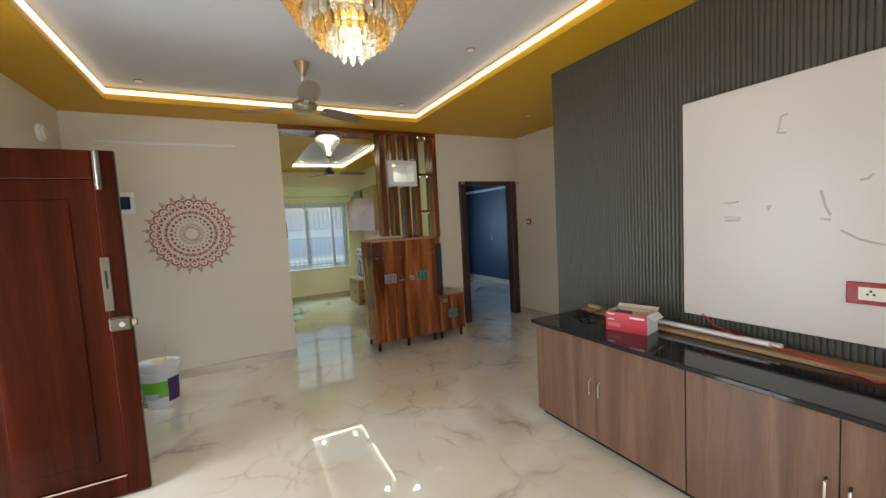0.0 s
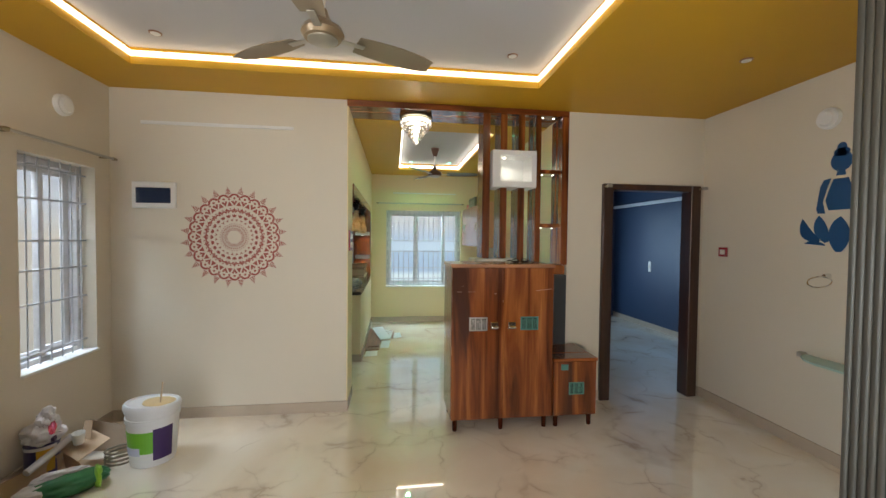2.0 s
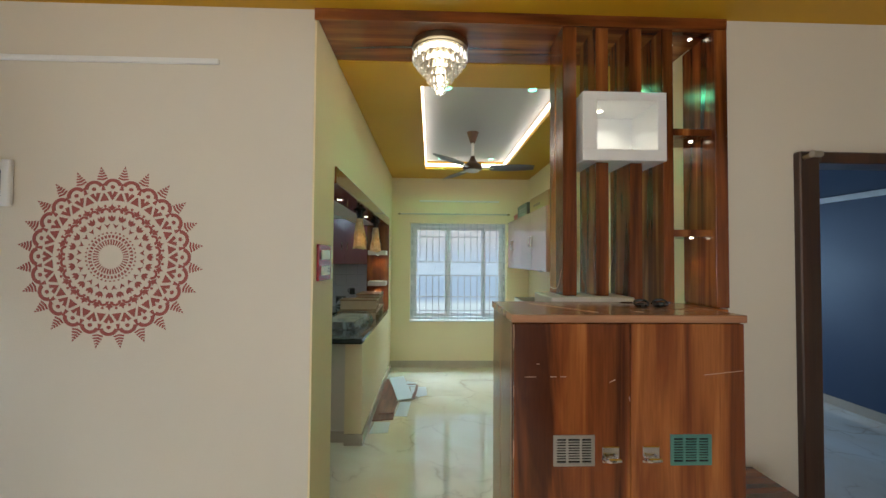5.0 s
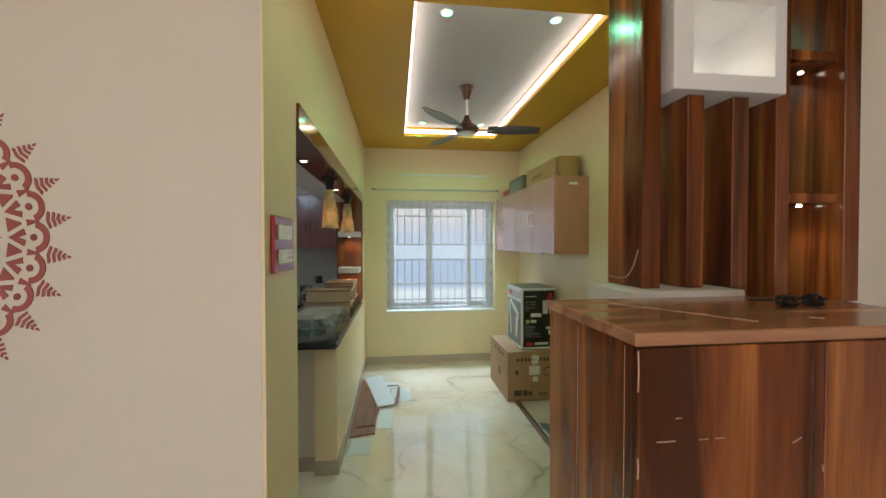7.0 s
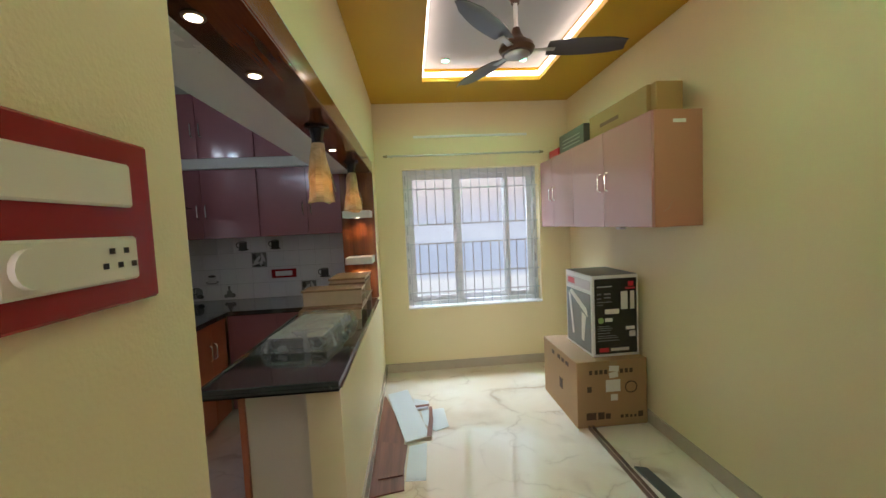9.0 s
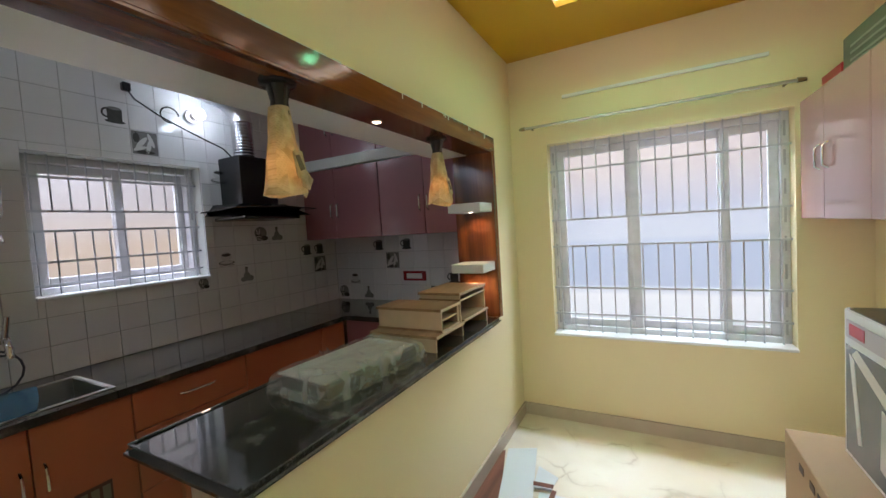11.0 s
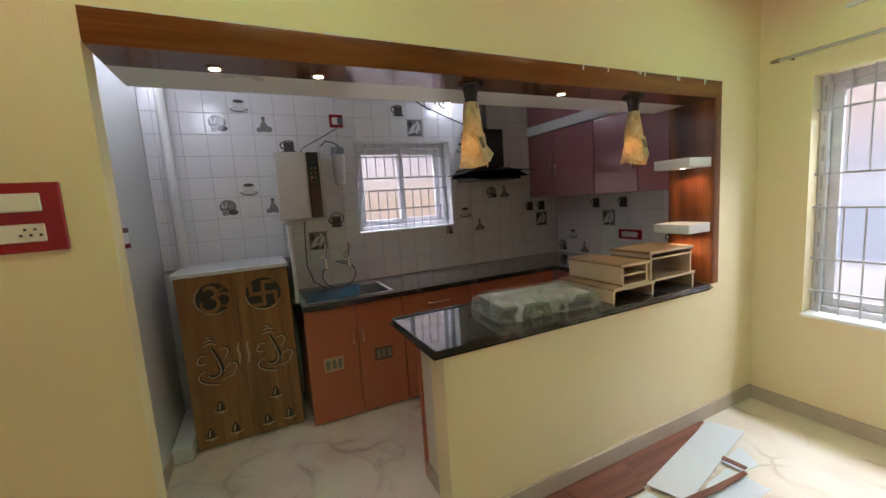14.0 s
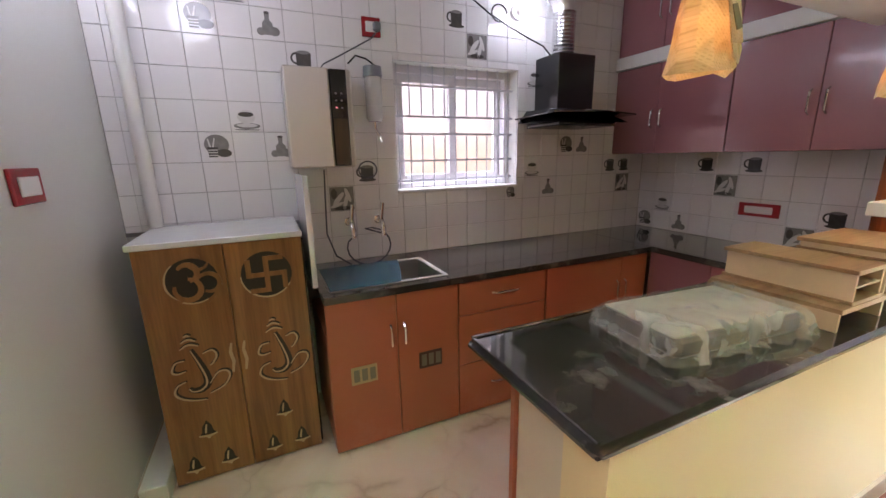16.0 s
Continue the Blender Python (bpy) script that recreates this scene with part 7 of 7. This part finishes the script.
part("bowl", shape(lathe, [(0.035, 0), (0.045, 0.02), (0.047, 0.22), (0.045, 0.235)], (-0.715, 6.41, 1.66), 20), surface("milky_canister", (0.55, 0.55, 0.54), 0.15, bump=0), k, smooth=True)
part("cap", shape(lathe, [(0.052, 0), (0.054, 0.01), (0.050, 0.055), (0.03, 0.06)], (-0.715, 6.41, 1.896), 20), surface("grey_cap", (0.16, 0.18, 0.20), 0.35), k, smooth=True)
part("outlet", shape(pipe, [(-0.715, 6.41, 1.66), (-0.715, 6.41, 1.62), (-0.70, 6.43, 1.58), (-0.74, 6.45, 1.55)], 0.008, 8), CHROME, k, smooth=True)
solo("thin_tube", shape(pipe, [(-0.73, 6.28, 1.96), (-0.71, 6.32, 2.0), (-0.72, 6.38, 1.99), (-0.72, 6.44, 1.95)], 0.005, 6), BLACK, "black tube over the water filter", "tube", smooth=True, at=(-0.72, 6.35, 1.95))
solo("coiled_tube", shape(pipe, [(-0.755 + 0.002 * i / 8, 6.36 + 0.055 * math.cos(i * 0.6), 1.39 + 0.05 * math.sin(i * 0.6)) for i in range(26)], 0.004, 6), HOSE, "coiled dark tube against the tiles", "tube", smooth=True, at=(-0.76, 6.36, 1.34))


def plate(at, w, h, axis, label, module=True):
    """A red framed socket: axis x or y is the wall's normal."""
    s = thing("socket_plate", at, label, "socket")
    x, y, z = at
    if axis == "x":
        part("plate", boxes((x, x + 0.012, y - w / 2, y + w / 2, z - h / 2, z + h / 2), r=0.003), REDPLATE, s)
        part("rocker", boxes((x + 0.012, x + 0.017, y - w * 0.32, y + w * 0.32, z - h * 0.27, z + h * 0.27), r=0.002), WHITE, s)
    else:
        sg = 1 if axis == "+y" else -1
        y0, y1, y2 = y, y + sg * 0.012, y + sg * 0.017
        part("plate", boxes((x - w / 2, x + w / 2, min(y0, y1), max(y0, y1), z - h / 2, z + h / 2), r=0.003), REDPLATE, s)
        part("rocker", boxes((x - w * 0.34, x + w * 0.34, min(y1, y2), max(y1, y2), z - h * 0.27, z + h * 0.27), r=0.002), WHITE, s)
    return s


p = plate((-0.769, 6.43, 2.165), 0.105, 0.10, "x", "red framed socket with a plug above the purifier")
part("plug", boxes((-0.752, -0.715, 6.435, 6.475, 2.14, 2.185), r=0.006), surface("grey_plug", (0.12, 0.13, 0.13), 0.4), p)
solo("power_cord", shape(pipe, [(-0.73, 6.455, 2.14), (-0.735, 6.42, 2.10), (-0.745, 6.33, 2.05), (-0.75, 6.24, 2.0), (-0.74, 6.15, 1.95), (-0.70, 6.12, 1.908)], 0.004, 6), HOSE, "grey power cord from socket to purifier", "cord", smooth=True, at=(-0.74, 6.3, 2.0))
plate((0.005, 5.1465, 1.395), 0.165, 0.105, "+y", "red framed switch on the grey kitchen wall")
plate((0.135, 8.6945, 1.082), 0.235, 0.085, "-y", "wide red framed socket on the end tiles")

# cooker hood
h = thing("cooker_hood", (-0.56, 7.72, 1.64), "black cooker hood with glass canopy and ribbed duct", "cooker hood")
part("chimney", boxes((-0.769, -0.53, 7.565, 7.865, 1.74, 2.085), r=0.004), BLACK, h)
bm = bmesh.new()
lo = [(-0.769, 7.43, 1.665), (-0.37, 7.40, 1.655), (-0.33, 7.72, 1.650), (-0.37, 8.03, 1.655), (-0.769, 8.01, 1.665)]
hi = [(-0.769, 7.50, 1.75), (-0.50, 7.53, 1.745), (-0.46, 7.72, 1.74), (-0.50, 7.90, 1.745), (-0.769, 7.93, 1.75)]
a, b = [bm.verts.new(v) for v in lo], [bm.verts.new(v) for v in hi]
bm.faces.new(a)
bm.faces.new(b)
for i in range(5):
    bm.faces.new([a[i], a[(i + 1) % 5], b[(i + 1) % 5], b[i]])
part("canopy", bm, BLACKGLASS, h)
bm = bmesh.new()
slab(bm, [(-0.76, 7.40, 1.690), (-0.34, 7.38, 1.700), (-0.27, 7.72, 1.705), (-0.34, 8.06, 1.700), (-0.76, 8.04, 1.690)], (0, 0, 0.008))
part("glass_visor", bm, BLACKGLASS, h)
part("lip", boxes((-0.74, -0.40, 7.48, 7.95, 1.632, 1.656), r=0.006), BLACK, h)
bm = bmesh.new()
prof = []
for i in range(25):
    prof.append((0.068 if i % 2 else 0.076, 0.011 * i))
lathe(bm, prof, (-0.66, 7.70, 2.086), 20)
part("duct", bm, surface("ribbed_aluminium_duct", (0.70, 0.70, 0.70), 0.25, metal=1.0, var=0.1), h, "ribbed aluminium duct", smooth=True)
bm = bmesh.new()
pts = [(-0.66, 7.70 - 0.20 * (1 - math.cos(a)), 2.345 + 0.16 * math.sin(a)) for a in (i * math.pi / 24 for i in range(13))]
pipe(bm, pts + [(-0.665, 7.36, 2.535), (-0.68, 7.20, 2.56), (-0.76, 7.08, 2.57)], 0.070, 16)
part("duct_elbow", bm, surface("aluminium_duct", (0.68, 0.68, 0.68), 0.3, metal=1.0, var=0.1), h, smooth=True)

lb = thing("bulb_lamp", (-0.769, 7.40, 2.35), "lit white bulb in a wall holder", "lamp")
part("base", shape(rod, (-0.769, 7.40, 2.35), (-0.745, 7.40, 2.35), 0.045, 20), WHITE, lb, smooth=True)
part("holder", shape(rod, (-0.745, 7.40, 2.35), (-0.70, 7.40, 2.35), 0.020, 14), WHITE, lb, smooth=True)
bm = bmesh.new()
bmesh.ops.create_icosphere(bm, subdivisions=3, radius=0.036)
bm.transform(Matrix.Translation((-0.665, 7.40, 2.35)))
part("bulb", bm, BULB, lb, "glowing white bulb", smooth=True)
solo("power_cord", shape(pipe, [(-0.755, 7.03, 2.44), (-0.74, 7.06, 2.38), (-0.735, 7.18, 2.31), (-0.73, 7.30, 2.26), (-0.72, 7.45, 2.20), (-0.69, 7.56, 2.15), (-0.66, 7.60, 2.09)], 0.005, 6), BLACK, "black power cord drooping to the cooker hood", "cord", smooth=True, at=(-0.74, 7.3, 2.2))
solo("cord_loop", shape(pipe, [(-0.755, 7.26 + 0.055 * math.cos(a), 2.33 + 0.05 * math.sin(a)) for a in (i * math.pi / 9 for i in range(15))], 0.005, 6), BLACK, "black wire loop on the tiles", "cord", smooth=True, at=(-0.755, 7.26, 2.3))
solo("wall_plug", boxes((-0.769, -0.735, 7.005, 7.05, 2.42, 2.47), r=0.006), BLACK, "black plug in the tiled wall", "plug", at=(-0.76, 7.03, 2.42))

k = thing("tube_light", (-0.5, 5.16, 2.35), "lit tube light on the kitchen side wall", "tube light")
part("batten", boxes((-0.74, 0.10, 5.147, 5.175, 2.345, 2.385), r=0.004), WHITE, k)
part("tube", shape(rod, (-0.72, 5.19, 2.365), (0.08, 5.19, 2.365), 0.013, 12), TUBE, k, "glowing cool white tube", smooth=True)
solo("drain_pipe", shape(rod, (-0.735, 5.285, 1.145), (-0.735, 5.285, 2.70), 0.032, 16), OFFWHITE, "white vertical pipe in the kitchen corner", "pipe", smooth=True, at=(-0.735, 5.285, 1.145))

# upper units
for x0, x1, split, band_ in ((-0.768, 0.072, -0.40, 0), (0.076, 0.815, 0.49, 0)):
    k = thing("wall_cabinet", ((x0 + x1) / 2, 8.5, 1.45), "mauve laminate kitchen wall cabinet", "cabinet", "mauve kitchen wall cabinets")
    part("body", boxes((x0, x1, 8.352, 8.695, 1.452, 2.053)), MAUVE, k)
    for a, c, hx in ((x0 + 0.002, split - 0.002, split - 0.035), (split + 0.002, x1 - 0.002, split + 0.035)):
        dd = part("door", boxes((a, c, 8.332, 8.351, 1.454, 2.051), r=0.002), MAUVE, k)
        part("handle", shape(handle, (hx, 8.332, 1.63), (hx, 8.332, 1.75), (0, -1, 0), 0.006), CHROME, dd, "chrome bow handle", smooth=True)
    k = thing("loft_cabinet", ((x0 + x1) / 2, 8.5, 2.15), "mauve laminate loft cabinet under the ceiling", "cabinet", "mauve loft cabinets")
    part("body", boxes((x0, x1, 8.352, 8.695, 2.146, 2.695)), MAUVE, k)
    for a, c, hx in ((x0 + 0.002, split - 0.002, split - 0.035), (split + 0.002, x1 - 0.002, split + 0.035)):
        dd = part("door", boxes((a, c, 8.332, 8.351, 2.148, 2.693), r=0.002), MAUVE, k)
        part("handle", shape(handle, (hx, 8.332, 2.33), (hx, 8.332, 2.45), (0, -1, 0), 0.006), CHROME, dd, "chrome bow handle", smooth=True)
setting("trim_loft", boxes((-0.775, 0.82, 8.312, 8.695, 2.056, 2.143), r=0.003), OFFWHITE, "white slab edge between the mauve cabinets", "trim")


# ---- pieces of the setting ----
def flute_mesh():
    bm = bmesh.new()
    prof = [(-0.0129, 0.0), (-0.0112, -0.0045), (-0.006, -0.0072), (0.0, -0.008), (0.006, -0.0072), (0.0112, -0.0045), (0.0129, 0.0)]
    lo = [bm.verts.new((d, u, 0.0)) for u, d in prof]
    hi = [bm.verts.new((d, u, 1.0)) for u, d in prof]
    for i in range(len(prof) - 1):
        bm.faces.new([lo[i], lo[i + 1], hi[i + 1], hi[i]])
    bm.faces.new(lo)
    bm.faces.new(hi)
    return mesh_of("slat", bm, FLUTE, smooth=True)


me = flute_mesh()
at = Vector(ORIGIN[pn.name])
for i in range(140):
    y = 2.706 - 0.0265 * i
    if y < -0.93:
        break
    o = new("slat", me)
    o.parent = pn
    o.matrix_basis = Matrix.Translation(Vector((3.068, y, 0.002)) - at) @ Matrix.Diagonal((1, 1, CEIL - 0.004, 1))

TW, TH = 0.1515, 0.15


def tile_mesh():
    bm = bmesh.new()
    w, h, c = TW / 2 - 0.0012, TH / 2 - 0.0012, 0.0018
    a = [bm.verts.new((0, s * w, t * h)) for s, t in ((-1, -1), (1, -1), (1, 1), (-1, 1))]
    b = [bm.verts.new((0.0045, s * w, t * h)) for s, t in ((-1, -1), (1, -1), (1, 1), (-1, 1))]
    d = [bm.verts.new((0.006, s * (w - c), t * (h - c))) for s, t in ((-1, -1), (1, -1), (1, 1), (-1, 1))]
    bm.faces.new(d)
    for p, q in ((a, b), (b, d)):
        for i in range(4):
            bm.faces.new([p[i], p[(i + 1) % 4], q[(i + 1) % 4], q[i]])
    return mesh_of("tile", bm, TILE)


def printed(name, outlines, material, lift=0.0064):
    bm = bmesh.new()
    for o in outlines:
        slab(bm, [(lift, u, v) for u, v in o], (0.0006, 0, 0))
    return mesh_of(name, bm, material)


CUP = oval(0, -0.012, 0.040, 0.030)
PRINTS = {
    "plates": [("print", [oval(0.0, 0.012, 0.056, 0.050, 24)], PRINTGREY, 0.0064), ("print", [oval(0.03, -0.03, 0.034, 0.020), [(-0.04, -0.05), (0.0, -0.05), (0.004, 0.0), (-0.044, 0.0)]], PRINTDARK, 0.0072),
               ("print", [[(-0.041, -0.012 - 0.013 * i), (0.001, -0.012 - 0.013 * i), (0.001, -0.017 - 0.013 * i), (-0.041, -0.017 - 0.013 * i)] for i in range(3)] + [[(-0.022, 0.0), (-0.010, 0.045), (-0.004, 0.044), (-0.014, 0.0)], [(-0.034, 0.0), (-0.040, 0.04), (-0.034, 0.041), (-0.026, 0.0)]], PRINTWHITE, 0.0080)],
    "cup": [("print", [oval(0, -0.045, 0.062, 0.016)], PRINTGREY, 0.0064), ("print", [oval(0, -0.042, 0.050, 0.010), oval(0, 0.0, 0.042, 0.034)], PRINTWHITE, 0.0072), ("print", [oval(0, 0.012, 0.036, 0.012), [(-0.06, -0.062), (0.06, -0.062), (0.05, -0.066), (-0.05, -0.066)]], PRINTDARK, 0.0080)],
    "jar": [("print", [[(-0.028, -0.05), (0.028, -0.05), (0.024, 0.005), (0.010, 0.02), (0.012, 0.05), (-0.012, 0.05), (-0.010, 0.02), (-0.024, 0.005)], oval(0.030, -0.032, 0.026, 0.022), oval(-0.032, -0.036, 0.020, 0.018)], PRINTGREY, 0.0064), ("print", [oval(0, 0.052, 0.014, 0.006)], PRINTDARK, 0.0072)],
    "dark_cup": [("print", [oval(0.008, 0.0, 0.036, 0.036), [(-0.028, -0.045), (0.044, -0.045), (0.046, 0.03), (-0.030, 0.03)], oval(0.008, -0.046, 0.052, 0.010), arc(0.034, 0.010, 1.7, 4.6, 10) and [(u - 0.028, v) for u, v in arc(0.030, 0.010, 1.6, 4.7, 10)]], PRINTDARK, 0.0064), ("print", [oval(0.008, 0.031, 0.034, 0.009)], PRINTGREY, 0.0072)],
    "leaf": [("print", [[(-0.07, -0.07), (0.07, -0.07), (0.07, 0.07), (-0.07, 0.07)]], PRINTGREY, 0.0064), ("print", [oval(-0.02, 0.0, 0.05, 0.014, 18, 50), oval(0.02, -0.02, 0.05, 0.012, 18, 75), oval(-0.03, -0.035, 0.04, 0.010, 18, 20), oval(0.035, 0.02, 0.045, 0.012, 18, 110)], PRINTWHITE, 0.0072), ("print", [oval(0.0, -0.055, 0.05, 0.012), oval(-0.045, 0.03, 0.018, 0.03)], PRINTDARK, 0.0072)],
}
PRINT_MESHES = {k: [(nm, printed(nm, o, mt, lf)) for nm, o, mt, lf in rows] for k, rows in PRINTS.items()}
TILE_MESH = tile_mesh()


def tiling(parent, to_world, n_col, n_row, first_u, first_z, u_lim, z_lim, skip, prints):
    """Wall tiles, cut at the wall's ends and round a window. to_world(u, z): pose of a tile's middle."""
    for r in range(*n_row):
        for c in range(*n_col):
            u0, u1 = first_u + TW * (c - 0.5), first_u + TW * (c + 0.5)
            z0, z1 = first_z + TH * (r - 0.5), first_z + TH * (r + 0.5)
            u0, u1, z0, z1 = max(u0, u_lim[0]), min(u1, u_lim[1]), max(z0, z_lim(c)), min(z1, z_lim(None))
            pieces = [(u0, u1, z0, z1)]
            if skip and u0 < skip[1] and u1 > skip[0] and z0 < skip[3] and z1 > skip[2]:
                m0, m1 = max(u0, skip[0]), min(u1, skip[1])
                pieces = [(u0, skip[0], z0, z1), (skip[1], u1, z0, z1), (m0, m1, z0, skip[2]), (m0, m1, skip[3], z1)]
            for p0, p1, q0, q1 in pieces:
                if p1 - p0 < 0.012 or q1 - q0 < 0.012:
                    continue
                o = new("tile", TILE_MESH)
                o.parent = parent
                o.matrix_basis = to_world((p0 + p1) / 2, (q0 + q1) / 2) @ Matrix.Diagonal((1, (p1 - p0) / TW, (q1 - q0) / TH, 1))
                if (c, r) in prints and (p1 - p0) > TW * 0.5 and (q1 - q0) > TH * 0.6:
                    for nm, pm in PRINT_MESHES[prints[c, r]]:
                        q = new(nm, pm)
                        q.parent = o


WEST = {(0, 6): "plates", (2, 6): "jar", (1, 3): "cup", (0, 2): "plates", (2, 2): "jar", (3, 5): "dark_cup", (9, 7): "dark_cup", (10, 6): "leaf", (13, 1): "cup", (12, 0): "plates", (15, 2): "plates", (14, 0): "jar", (4, 0): "leaf", (18, 1): "dark_cup", (19, 0): "leaf", (16, 2): "jar", (19, 1): "dark_cup", (1, 7): "cup", (5, 1): "dark_cup", (13, 5): "cup"}
ts = setting("wall_tiles_west", boxes((-0.785, -0.778, 5.146, 6.55, 1.10, 2.70), (-0.785, -0.778, 5.98, 6.55, 0.85, 1.10), (-0.785, -0.778, 7.43, 8.70, 0.85, 2.70), (-0.785, -0.778, 6.55, 7.43, 0.85, 1.25), (-0.785, -0.778, 6.55, 7.43, 2.01, 2.70)), GROUT, "white glazed wall tiles printed with grey crockery", "wall tiles")
tiling(ts, lambda u, z: pose(-0.778, u, z), (-3, 21), (-2, 11), 5.594, 1.226, (5.15, 8.69), lambda c: 2.70 if c is None else (1.12 if c < 3 else 0.85), (6.55, 7.43, 1.252, 2.01), WEST)
NORTH = {(0, -2): "plates", (1, -1): "cup", (2, -2): "jar", (3, 1): "dark_cup", (4, 0): "leaf", (8, -1): "dark_cup", (5, 1): "dark_cup", (7, -2): "leaf"}
ts = setting("wall_tiles_north", boxes((-0.772, 0.82, 8.694, 8.699, 0.85, 1.452)), GROUT, "white glazed tiles above the end worktop", "wall tiles")
tiling(ts, lambda u, z: pose(u, 8.6942, z, 0, 0, -90), (0, 11), (-2, 3), -0.695, 1.226, (-0.77, 0.82), lambda c: 1.452 if c is None else 0.85, None, NORTH)
